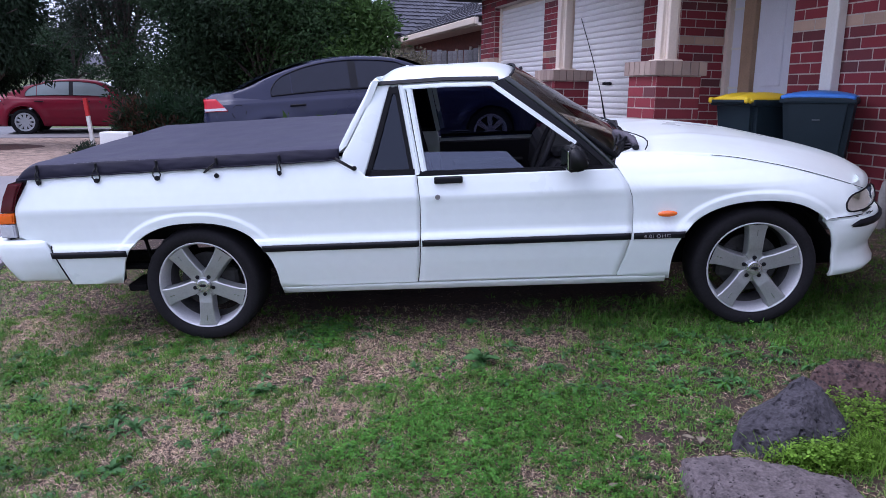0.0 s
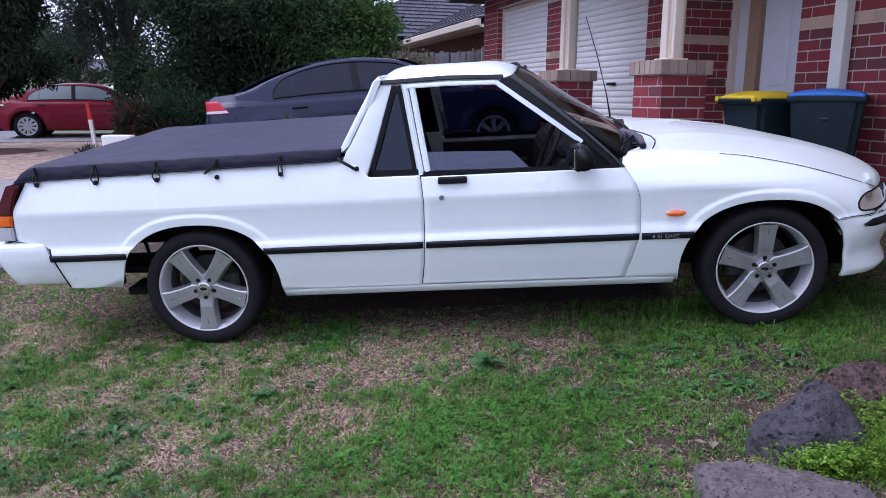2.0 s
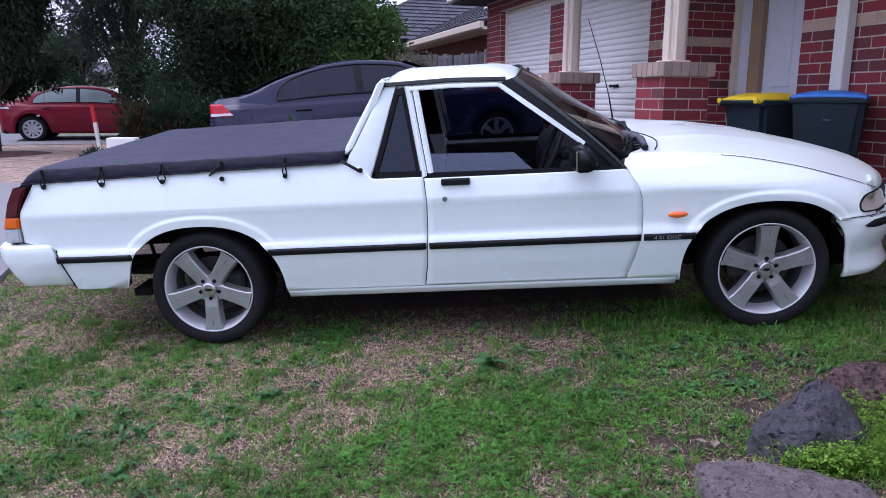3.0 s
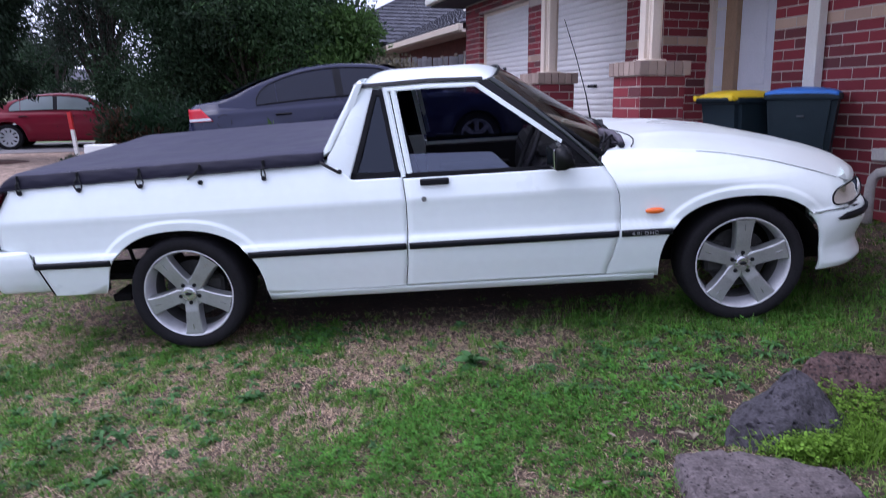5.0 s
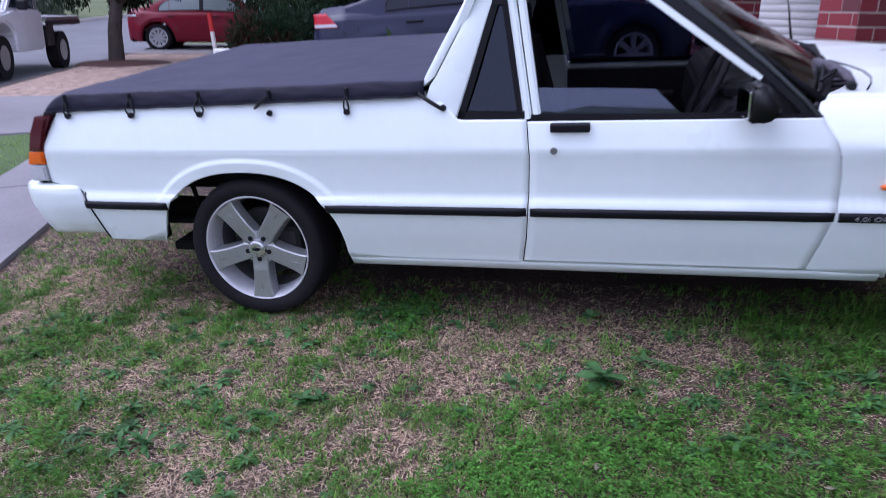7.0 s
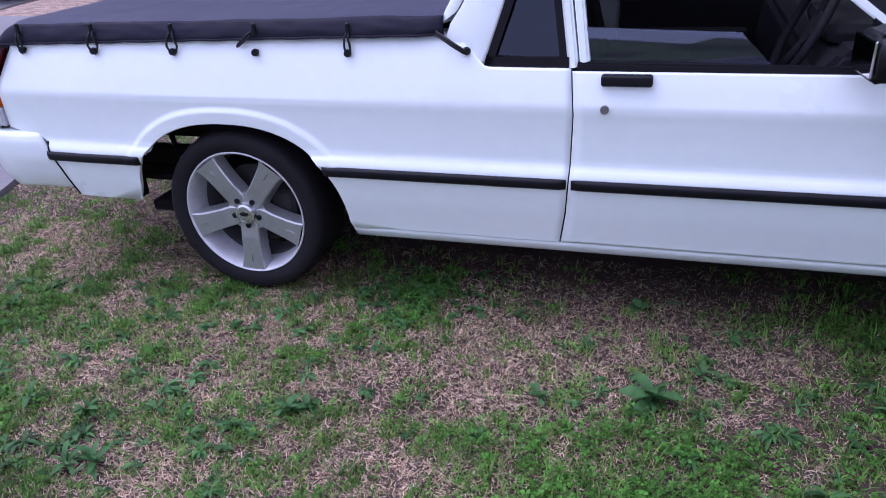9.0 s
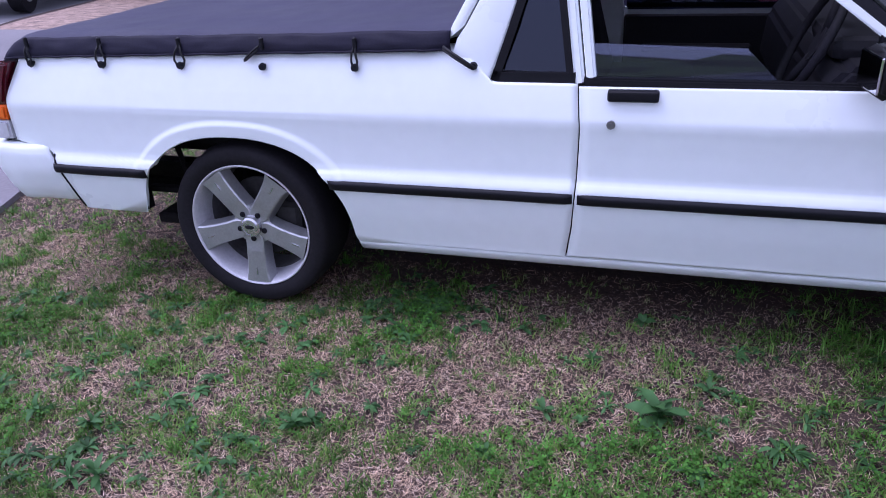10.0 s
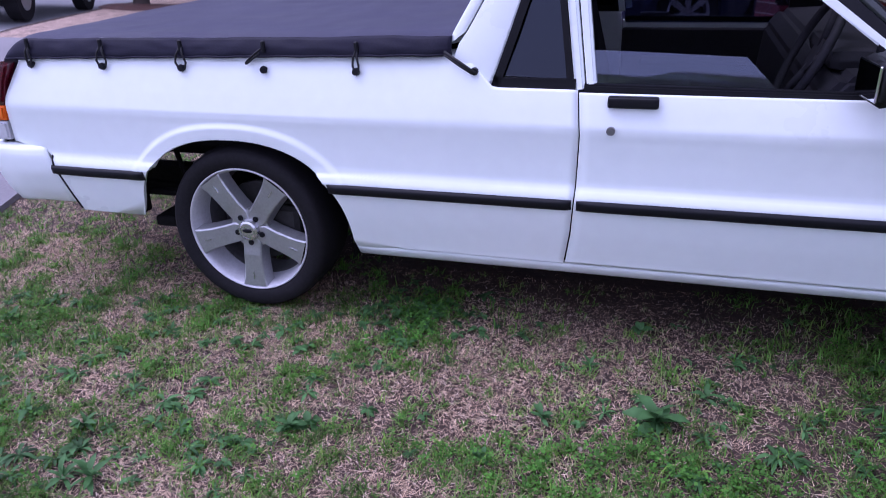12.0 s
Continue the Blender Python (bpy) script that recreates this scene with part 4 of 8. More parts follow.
for a in (0.2, math.pi - 0.2, -math.pi / 2):
    bm = bmesh.new()
    cyl(bm, wheel_m @ Vector((0.03 * math.cos(a), 0.03 * math.sin(a), -0.03)), wheel_m @ Vector((0.18 * math.cos(a), 0.18 * math.sin(a), -0.004)), 0.016, 0.012, 8)
    part("spoke", bm, INTERIOR, steer, smooth=True)
bm = bmesh.new()
cyl(bm, wheel_m @ Vector((0, 0, -0.015)), wheel_m @ Vector((0, 0, -0.05)), 0.055, 0.05, 16)
part("horn_pad", bm, INTERIOR, steer, smooth=False)
bm = bmesh.new()
cyl(bm, wheel_m @ Vector((0, 0, -0.05)), wheel_m @ Vector((0, 0, -0.20)), 0.035, 0.04, 14)
part("steering_column", bm, INTERIOR, ute, smooth=True)


def seat(y0, y1):
    s = part("seat", box(bmesh.new(), (1.02, y0, 0.42), (1.50, y1, 0.58), 0.05, seg=3), SEATCLOTH, ute, "charcoal cloth bucket seat", smooth=True)
    bm = bmesh.new()
    prism(bm, [(1.00, 0.55), (1.14, 0.55), (1.02, 1.02), (0.93, 1.02)], y0 + 0.02, y1 - 0.02)
    bmesh.ops.bevel(bm, geom=bm.edges[:], offset=0.035, segments=3, affect="EDGES")
    part("seat_back", bm, SEATCLOTH, s, smooth=True)
    bm = bmesh.new()
    box(bm, (0.925, (y0 + y1) / 2 - 0.12, 1.04), (1.0, (y0 + y1) / 2 + 0.12, 1.16), 0.03, seg=3)
    for k in (-0.05, 0.05):
        cyl(bm, (0.965, (y0 + y1) / 2 + k, 1.0), (0.965, (y0 + y1) / 2 + k, 1.06), 0.007, seg=8)
    part("headrest", bm, SEATCLOTH, s, smooth=True)


seat(0.22, 0.74)
seat(1.08, 1.60)
bm = bmesh.new()
box(bm, (1.62, 0.86, 1.235), (1.645, 1.06, 1.29), 0.008)
cyl(bm, (1.66, 0.96, 1.27), (1.72, 0.96, 1.29), 0.01, seg=8)
part("inside_mirror", bm, INTERIOR, ute, "black inside mirror")

# windscreen, bowed, in a black seal
def screen_at(u, v, lift=0.0):
    k = (u - 0.5) * 2
    y = MID + k * lerp_table(v, (0, 1), (0.80, 0.735))
    x = lerp_table(v, (0, 1), (2.135, 1.612)) + (1 - k * k) * lerp_table(v, (0, 1), (0.13, 0.06))
    z = lerp_table(v, (0, 1), (0.875, 1.276)) + (1 - k * k) * lerp_table(v, (0, 1), (0.045, 0.035))
    return (x + lift * 0.6, y, z + lift * 0.75)


bm = bmesh.new()
grid(bm, screen_at, 20, 8)
bmesh.ops.recalc_face_normals(bm, faces=bm.faces[:])
ws = part("windscreen", bm, SCREEN, ute, "bowed clear windscreen", smooth=True)
ws.visible_shadow = False
bm = bmesh.new()
ring = [(u, 0.0) for u in np.linspace(0, 1, 15)] + [(1.0, v) for v in np.linspace(0.1, 1, 8)] + [(u, 1.0) for u in np.linspace(0.93, 0, 14)] + [(0.0, v) for v in np.linspace(0.9, 0.0, 8)]
tube(bm, [screen_at(u, v, 0.003 - 0.006 * v) for u, v in ring], [0.014 - 0.007 * v for u, v in ring], 8)
part("windscreen_seal", bm, RUBBERSEAL, ute, "black windscreen rubber", smooth=True)

# bonnet
def bonnet_at(u, v):
    k = (v - 0.5) * 2
    ax = abs(k)
    xc = 2.30 + 1.34 * u
    back = 0.185 * ax ** 5 * (1 - u) ** 2
    front = 0.25 * ax ** 2.4 * u ** 2
    x = xc - back - front
    half = lerp_table(x, (2.1, 2.6, 3.0, 3.3, 3.5, 3.7), (0.79, 0.79, 0.765, 0.70, 0.62, 0.56))
    y = MID + k * half
    zc = smooth_table(xc, (2.2, 2.32, 2.62, 2.94, 3.27, 3.50, 3.60, 3.64, 3.7), (0.900, 0.908, 0.912, 0.870, 0.794, 0.724, 0.676, 0.640, 0.60), 0.07)
    ze = fender_top(x) + 0.0015
    s = ax ** 2.6
    power = 0.010 * math.exp(-(((ax - 0.42) / 0.07) ** 2)) * min(1, u * 5) * (1 - u)
    return (x, y, zc * (1 - s) + ze * s + power)


bm = bmesh.new()
grid(bm, bonnet_at, 32, 40)
bmesh.ops.recalc_face_normals(bm, faces=bm.faces[:])
solid(part("bonnet", bm, WHITE, ute, "long white bonnet, slightly dusty", smooth=True), 0.012)

# front bumper in one moulded cover, with a black insert
def nose(s, z=0.55):
    """Half-way round the front from the wheel opening (0) to the middle (1): x and y in plan."""
    x0 = lerp_table(z, (0.23, 0.30, 0.40, 0.48, 0.545), (3.178, 3.186, 3.180, 3.160, 3.120))
    pts = ((0.0, x0, 0.030), (0.10, 3.24, 0.048), (0.2, 3.33, 0.085), (0.3, 3.41, 0.145), (0.4, 3.475, 0.225), (0.5, 3.525, 0.33), (0.7, 3.59, 0.55), (1.0, 3.625, 0.91))
    ss, xs, ys = zip(*pts)
    return lerp_table(s, ss, xs), lerp_table(s, ss, ys)


BUMP = ((0.238, -0.05), (0.245, 0.0), (0.27, 0.012), (0.31, -0.012), (0.36, -0.030), (0.42, -0.012), (0.47, 0.004), (0.512, 0.006), (0.535, -0.002), (0.545, -0.03))


def bumper_at(u, v):
    s = 1 - abs(u - 0.5) * 2
    i = min(int(v * 9 + 1e-6), 8)
    k = v * 9 - i
    z = BUMP[i][0] + (BUMP[i + 1][0] - BUMP[i][0]) * k
    x, y = nose(s, z)
    out = (BUMP[i][1] + (BUMP[i + 1][1] - BUMP[i][1]) * k) * (0.25 + 0.75 * min(1, s * 4))
    d = Vector((max(0.0, x - 3.17), y - 0.55 if y < 0.5 else -0.02, 0)).normalized()
    y += d.y * out + lerp_table(z, (0.24, 0.30, 0.45), (0.03, 0.015, 0.0)) * (1 - s)
    x += d.x * out + lerp_table(z, (0.24, 0.45, 0.55), (-0.02, 0, -0.01)) * min(1, s * 3)
    return (x, y if u <= 0.5 else 2 * MID - y, z)


bm = bmesh.new()
grid(bm, bumper_at, 56, 27)
bmesh.ops.recalc_face_normals(bm, faces=bm.faces[:])
bumper = solid(part("front_bumper", bm, WHITE, ute, "white moulded front bumper with scratches at its corner", smooth=True), 0.015)
bm = bmesh.new()


def insert_at(u, v):
    x, y, z = bumper_at(0.06 + 0.88 * u, 0.72 + 0.12 * v)
    a = abs(u - 0.5) * 2
    bulge = 0.008 * math.sin(math.pi * v) + 0.006
    d = Vector((x - 2.6, y - MID, 0)).normalized()
    pinch = 1 - 0.75 * max(0, (a - 0.93) / 0.07)
    zz = 0.496 + (z - 0.496) * 1.1 * pinch
    return (x + d.x * bulge, y + d.y * bulge, zz)


grid(bm, insert_at, 60, 6)
bmesh.ops.recalc_face_normals(bm, faces=bm.faces[:])
part("bumper_insert", bm, TRIM, bumper, "black bumper rubbing strip", smooth=True)
for u0, u1, v0 in ((0.135, 0.165, 0.955), (0.128, 0.178, 0.925), (0.085, 0.092, 0.93)):
    bm = bmesh.new()
    tube(bm, [bumper_at(u, v0 + 0.01 * math.sin(9 * k)) for k, u in enumerate(np.linspace(u0, u1, 6))], [0.001, 0.003, 0.002, 0.003, 0.002, 0.001], 6)
    part("scratch", bm, TRIM, bumper, "black scuff on the bumper corner")
for flip in (False, True):
    bm = bmesh.new()
    def corner(u, v):
        x, y = nose(0.18 + 0.40 * u)
        z = 0.543 + 0.135 * v
        d = Vector((max(0.0, x - 3.17), y - 0.55 if y < 0.5 else -0.02, 0)).normalized()
        k = 0.060 + (z - 0.555) * 0.42
        y -= d.y * k
        return (x - d.x * k, 2 * MID - y if flip else y, z)
    grid(bm, corner, 20, 4)
    part("front_panel", bm, WHITE, ute, smooth=True)
bm = bmesh.new()
box(bm, (3.40, 0.42, 0.54), (3.55, 2 * MID - 0.42, 0.62), 0.02)
part("grille", bm, TRIM, ute, "black grille")
# headlamps wrap round the corners: rounded almonds
def lamp_at(rho, th, flip, lift=0.0):
    c, sn = math.cos(th), math.sin(th)
    c, sn = math.copysign(abs(c) ** 0.75, c), math.copysign(abs(sn) ** 0.75, sn)
    s = 0.250 + 0.150 * rho * c
    x, y = nose(s)
    z = 0.617 + 0.040 * rho * sn + 0.16 * (s - 0.250)
    d = Vector((max(0.0, x - 3.17), y - 0.55 if y < 0.5 else -0.02, 0)).normalized()
    back = (z - 0.555) * 0.42
    x, y = x - d.x * back, y - d.y * back
    k = min(1.0, max(0.0, (x - 3.25) / 0.10))
    k = k * k * (3 - 2 * k)
    y = (fender_y(min(x, 3.36), z) - 0.006) * (1 - k) + y * k
    x, y = x + d.x * lift, y + d.y * lift
    return (x, 2 * MID - y if flip else y, z)


for flip in (False, True):
    bm = bmesh.new()
    grid(bm, lambda u, v: lamp_at(v, u * math.tau, flip, -0.002 - 0.004 * (1 - v * v)), 32, 8)
    lamp = part("headlamp", bm, REFLECTOR, ute, "clear wrap-round headlamp", smooth=True)
    bm = bmesh.new()
    grid(bm, lambda u, v: lamp_at(v, u * math.tau, flip, 0.004 * (1 - v * v)), 32, 8)
    part("lamp_cover", bm, CLEARCOVER, lamp, smooth=True).visible_shadow = False
    bm = bmesh.new()
    tube(bm, [lamp_at(1.0, t, flip, -0.002) for t in np.linspace(0, math.tau, 37)], 0.0045, 6)
    part("lamp_seal", bm, RUBBERSEAL, lamp, smooth=True)

# rear bumper: a wrapped white moulding with rounded top
def rear_bumper():
    bm = bmesh.new()
    def half(s):
        ss, xs, ys = zip((0, -0.745, 0.0), (0.2, -0.87, -0.022), (0.32, -1.02, -0.015), (0.42, -1.105, 0.06), (0.6, -1.13, 0.3), (1.0, -1.14, 0.91))
        return lerp_table(s, ss, xs), lerp_table(s, ss, ys)
    sec = ((0.345, 0.085), (0.356, 0.060), (0.41, 0.026), (0.49, 0.0), (0.552, -0.002), (0.574, 0.004), (0.586, 0.016), (0.592, 0.075))
    def at(u, v):
        s = 1 - abs(u - 0.5) * 2
        x, y = half(s)
        i = min(int(v * 7 + 1e-6), 6)
        k = v * 7 - i
        z = sec[i][0] + (sec[i + 1][0] - sec[i][0]) * k
        inn = sec[i][1] + (sec[i + 1][1] - sec[i][1]) * k
        w = min(1.0, max(0.0, (s - 0.2) / 0.25))
        x += inn * w + lerp_table(z, (0.34, 0.57), (0.045, -0.035)) * (1 - min(1, s / 0.2)) + lerp_table(z, (0.34, 0.5), (0.05, 0)) * w
        y += inn * (1 - w)
        z += 0.02 * min(1, max(0, (s - 0.1) / 0.3)) * (1 - v)
        return (x, y if u <= 0.5 else 2 * MID - y, z)
    grid(bm, at, 50, 21)
    bmesh.ops.recalc_face_normals(bm, faces=bm.faces[:])
    return bm


for flip in (False, True):
    bm = bmesh.new()
    tube(bm, [(rear_edge(z) + 0.001, (2 * MID - side_y(rear_edge(z), z) + 0.0) if flip else side_y(rear_edge(z), z), z) for z in np.linspace(0.345, 0.556, 9)], 0.004, 6)
    part("panel_gap", bm, RUBBERSEAL, ute, "dark gap between bumper and panel")
solid(part("rear_bumper", rear_bumper(), WHITE, ute, "white wrap-round rear bumper", smooth=True), 0.014)
# tail lamps
for flip in (False, True):
    fy = (lambda y: 2 * MID - y) if flip else (lambda y: y)
    bm = bmesh.new()
    prism(bm, [(-0.85, 0.888), (-0.917, 0.764), (-0.93, 0.60), (-1.0, 0.585), (-1.005, 0.68), (-0.965, 0.80), (-0.90, 0.90)], fy(0.045), fy(0.24))
    lamp = part("tail_lamp", bm, TRIM, ute, "stacked tail lamp, dark red over orange over clear")
    for nm, lens, zt, zb in (("red_lens", RED_LENS, 0.885, 0.737), ("amber_lens", AMBER_LENS, 0.733, 0.678), ("clear_lens", CLEAR_LENS, 0.674, 0.605)):
        xf = tab((0.60, -0.939), (0.68, -0.936), (0.764, -0.925), (0.884, -0.860))
        xr = tab((0.60, -1.012), (0.68, -1.012), (0.80, -0.972), (0.90, -0.912))
        bm = bmesh.new()
        prism(bm, [(xf(zt), zt), (xf((zt + zb) / 2), (zt + zb) / 2), (xf(zb), zb), (xr(zb) - 0.006, zb), (xr((zt + zb) / 2) - 0.006, (zt + zb) / 2), (xr(zt) - 0.006, zt)], fy(0.004), fy(0.23))
        bmesh.ops.bevel(bm, geom=[e for e in bm.edges if abs(e.verts[0].co.y - fy(0.004)) < 1e-4 and abs(e.verts[1].co.y - fy(0.004)) < 1e-4], offset=0.008, segments=2, affect="EDGES")
        part(nm, bm, lens, lamp)
bm = bmesh.new()
box(bm, (-0.97, 0.24, 0.57), (-0.93, cabw - 0.24, 0.90), 0.012)
part("tailgate", bm, WHITE, ute, "white tailgate")
# the tray: floor, inner walls, underside and wheel housings
bm = bmesh.new()
box(bm, (-0.92, 0.08, 0.60), (0.80, cabw - 0.08, 0.63))
box(bm, (-0.92, 0.075, 0.63), (0.80, 0.12, 0.90))
box(bm, (-0.92, cabw - 0.12, 0.63), (0.80, cabw - 0.075, 0.90))
box(bm, (0.42, 0.10, 0.30), (0.80, cabw - 0.10, 0.60))
box(bm, (-0.50, 0.28, 0.50), (0.42, 0.33, 0.60))
box(bm, (-0.50, cabw - 0.33, 0.50), (0.42, cabw - 0.28, 0.60))
part("tray", bm, UNDER, ute)
bm = bmesh.new()
box(bm, (0.45, 0.16, 0.235), (2.36, cabw - 0.16, 0.30))
box(bm, (0.3, 0.45, 0.30), (-0.95, 0.52, 0.38))
box(bm, (0.3, cabw - 0.52, 0.30), (-0.95, cabw - 0.45, 0.38))
cyl(bm, (0, 0.2, 0.31), (0, cabw - 0.2, 0.31), 0.045, seg=12)
cyl(bm, (2.8, 0.25, 0.29), (2.8, cabw - 0.25, 0.29), 0.04, seg=10)
cyl(bm, (-0.62, 0.28, 0.36), (0.55, 0.28, 0.33), 0.025, seg=8)
cyl(bm, (-0.05, 0.24, 0.30), (-0.16, 0.24, 0.56), 0.028, seg=10)
box(bm, (-0.46, 0.10, 0.388), (-0.20, 0.13, 0.412), 0.004)
box(bm, (-0.43, 0.08, 0.27), (-0.33, 0.26, 0.31), 0.006)
cyl(bm, (-0.33, 0.14, 0.58), (-0.31, 0.16, 0.40), 0.010, seg=8)
box(bm, (-0.432, 0.03, 0.345), (-0.424, 0.07, 0.58))
box(bm, (-0.10, 0.55, 0.26), (0.30, 1.2, 0.34), 0.04)
box(bm, (3.0, 0.35, 0.22), (3.45, cabw - 0.35, 0.28))
part("underbody", bm, UNDER, ute, "dirty black axle and chassis")
for cx in (0.0, 2.8):
    for flip in (False, True):
        fy = (lambda y: 2 * MID - y) if flip else (lambda y: y)
        bm = bmesh.new()
        a0, a1 = (0.0, math.pi) if cx > 1 else (-0.25, math.pi * 0.62)
        def liner(u, v):
            a = a0 + (a1 - a0) * u
            return (cx + 0.403 * math.cos(a), fy((0.075 if cx > 1 else 0.035) + 0.26 * v), 0.31 + 0.338 * math.sin(a))
        grid(bm, liner, 24, 2)
        part("wheel_arch_liner", bm, UNDER, ute, "black inner wheel arch", smooth=True)
        if cx > 1:
            bm = bmesh.new()
            box(bm, (2.38, min(fy(0.32), fy(0.34)), 0.26), (3.22, max(fy(0.32), fy(0.34)), 0.66))
            part("inner_wing", bm, UNDER, ute)

# wheels: tyre, five-spoke rim with bolts and cap
def tyre():
    bm = bmesh.new()
    sec = ((0.231, 0.010), (0.238, 0.001), (0.262, -0.006), (0.285, -0.004), (0.297, 0.006), (0.304, 0.026), (0.308, 0.055), (0.308, 0.10), (0.308, 0.17), (0.301, 0.205), (0.29, 0.222), (0.25, 0.222), (0.231, 0.21))
    n = 72
    vs = []
    for i in range(n):
        a = i / n * math.tau
        row = []
        for k, (r, y) in enumerate(sec):
            rr = r - (0.006 if 5 <= k <= 8 and i % 2 else 0.0)
            row.append(bm.verts.new((rr * math.cos(a), y, rr * math.sin(a))))
        vs.append(row)
    for i in range(n):
        p, q = vs[i], vs[(i + 1) % n]
        for k in range(len(sec) - 1):
            bm.faces.new((p[k], p[k + 1], q[k + 1], q[k]))
    bmesh.ops.recalc_face_normals(bm, faces=bm.faces[:])
    return bm


RIM_LIP = ((0.233, 0.004), (0.231, 0.001), (0.2285, 0.001), (0.223, 0.010), (0.218, 0.026), (0.213, 0.055), (0.208, 0.095))
RIM_DEEP = ((0.208, 0.095), (0.204, 0.12), (0.198, 0.17), (0.205, 0.20))


def rim_barrel(sec):
    bm = bmesh.new()
    n = 72
    vs = [[bm.verts.new((r * math.cos(i / n * math.tau), y, r * math.sin(i / n * math.tau))) for r, y in sec] for i in range(n)]
    for i in range(n):
        p, q = vs[i], vs[(i + 1) % n]
        for k in range(len(sec) - 1):
            bm.faces.new((p[k], p[k + 1], q[k + 1], q[k]))
    bmesh.ops.recalc_face_normals(bm, faces=bm.faces[:])
    return bm


def spoke():
    """One flat spoke that points to +z, widening to the rim."""
    bm = bmesh.new()
    rs = (0.030, 0.055, 0.075, 0.10, 0.15, 0.19, 0.2195)
    ws = (0.027, 0.036, 0.036, 0.036, 0.038, 0.042, 0.050)
    ys = (0.018, 0.018, 0.016, 0.012, 0.009, 0.007, 0.004)
    rows = []
    for r, w, y in zip(rs, ws, ys):
        rows.append([bm.verts.new(p) for p in ((-w - 0.007, y + 0.05, r), (-w, y + 0.004, r), (-w + 0.005, y, r), (w - 0.005, y, r), (w, y + 0.004, r), (w + 0.007, y + 0.05, r))])
    for p, q in zip(rows, rows[1:]):
        for k in range(5):
            bm.faces.new((p[k], p[k + 1], q[k + 1], q[k]))
    bmesh.ops.recalc_face_normals(bm, faces=bm.faces[:])
    return bm


def wheel(cx, near, turn, steer=0.0):
    m = Matrix.Translation((cx, 0.03, 0.31)) if near else Matrix.Translation((cx, 2 * MID - 0.03, 0.31)) @ Matrix.Rotation(math.pi, 4, "Z")
    m = m @ Matrix.Rotation(radians(turn), 4, "Y") @ Matrix.Translation((0, -0.012, 0))
    w = part("wheel", tyre(), RUBBER, ute, "worn black low-profile tyre on a silver five-spoke alloy rim", smooth=True, matrix=m)
    part("rim", rim_barrel(RIM_LIP), BARREL, w, "silver alloy rim", smooth=True)
    part("barrel", rim_barrel(RIM_DEEP), BARREL_SHADE, w, "silver inner barrel coloured dark for shade", smooth=True)
    for k in range(5):
        a = Matrix.Rotation(math.tau * k / 5, 4, "Y")
        part("spoke", spoke(), SPOKE, w, matrix=a)
        bm = bmesh.new()
        box(bm, (-0.0012, 0.004, 0.165), (0.0012, 0.0075, 0.195))
        part("spoke_slot", bm, CAPMAT, w, matrix=a)
        b = Matrix.Rotation(math.tau * k / 5, 4, "Y") @ Matrix.Translation((0, 0, -0.004))
        bm = bmesh.new()
        cyl(bm, (0, 0.0135, 0.055), (0, 0.03, 0.055), 0.0105, 0.009, 16)
        cyl(bm, (0, 0.0115, 0.055), (0, 0.04, 0.055), 0.0070, seg=6)
        part("wheel_bolt", bm, TRIM, w, "recessed wheel bolt", matrix=b)
    bm = bmesh.new()
    cyl(bm, (0, 0.026, 0), (0, 0.05, 0), 0.075, seg=28)
    part("hub", bm, ALLOY, w, "silver wheel hub", smooth=False)
    bm = bmesh.new()
    cyl(bm, (0, 0.020, 0), (0, 0.004, 0), 0.041, 0.038, 28)
    bmesh.ops.create_cone(bm, cap_ends=True, segments=28, radius1=0.035, radius2=0.028, depth=0.004, matrix=Matrix.Translation((0, 0.002, 0)) @ Matrix.Rotation(radians(90), 4, "X"))
    cap = part("centre_cap", bm, CAPMAT, w, "silver centre cap with an oval emblem")
    bm = bmesh.new()
    bmesh.ops.create_uvsphere(bm, u_segments=16, v_segments=8, radius=1, matrix=Matrix.LocRotScale((0, 0.0, 0), Euler((0, radians(-turn), 0)), (0.019, 0.002, 0.008)))
    part("emblem", bm, TRIM, cap, smooth=True)
    bm = bmesh.new()
    cyl(bm, (0, 0.11, 0), (0, 0.125, 0), 0.15, seg=36)
    cyl(bm, (0, 0.06, 0), (0, 0.12, 0), 0.07, seg=24)
    box(bm, (-0.16, 0.08, -0.07), (-0.06, 0.15, 0.09), 0.015)
    part("brake_disc", bm, BRAKE, w, "dull grey brake disc")
    return w


# deep end of the silver barrel: its shade is put into this dark colour
BARREL_SHADE = mat("shaded_deep_barrel", (0.10, 0.098, 0.10), 0.6, 0.2, var=0.3, fine=60)
BARREL = mat("painted_barrel", (0.58, 0.58, 0.60), 0.42, 0.25, var=0.10, scale=10, fine=90)
SPOKE = mat("dusty_alloy_face", (0.42, 0.43, 0.43), 0.36, 0.7, var=0.10, scale=14, fine=120)
CAPMAT = mat("bright_cap", (0.62, 0.62, 0.65), 0.25, 0.9, var=0.08)
wheel(0.0, True, 180 + 1)
wheel(2.8, True, 2)
wheel(0.0, False, 20)
wheel(2.8, False, 50)

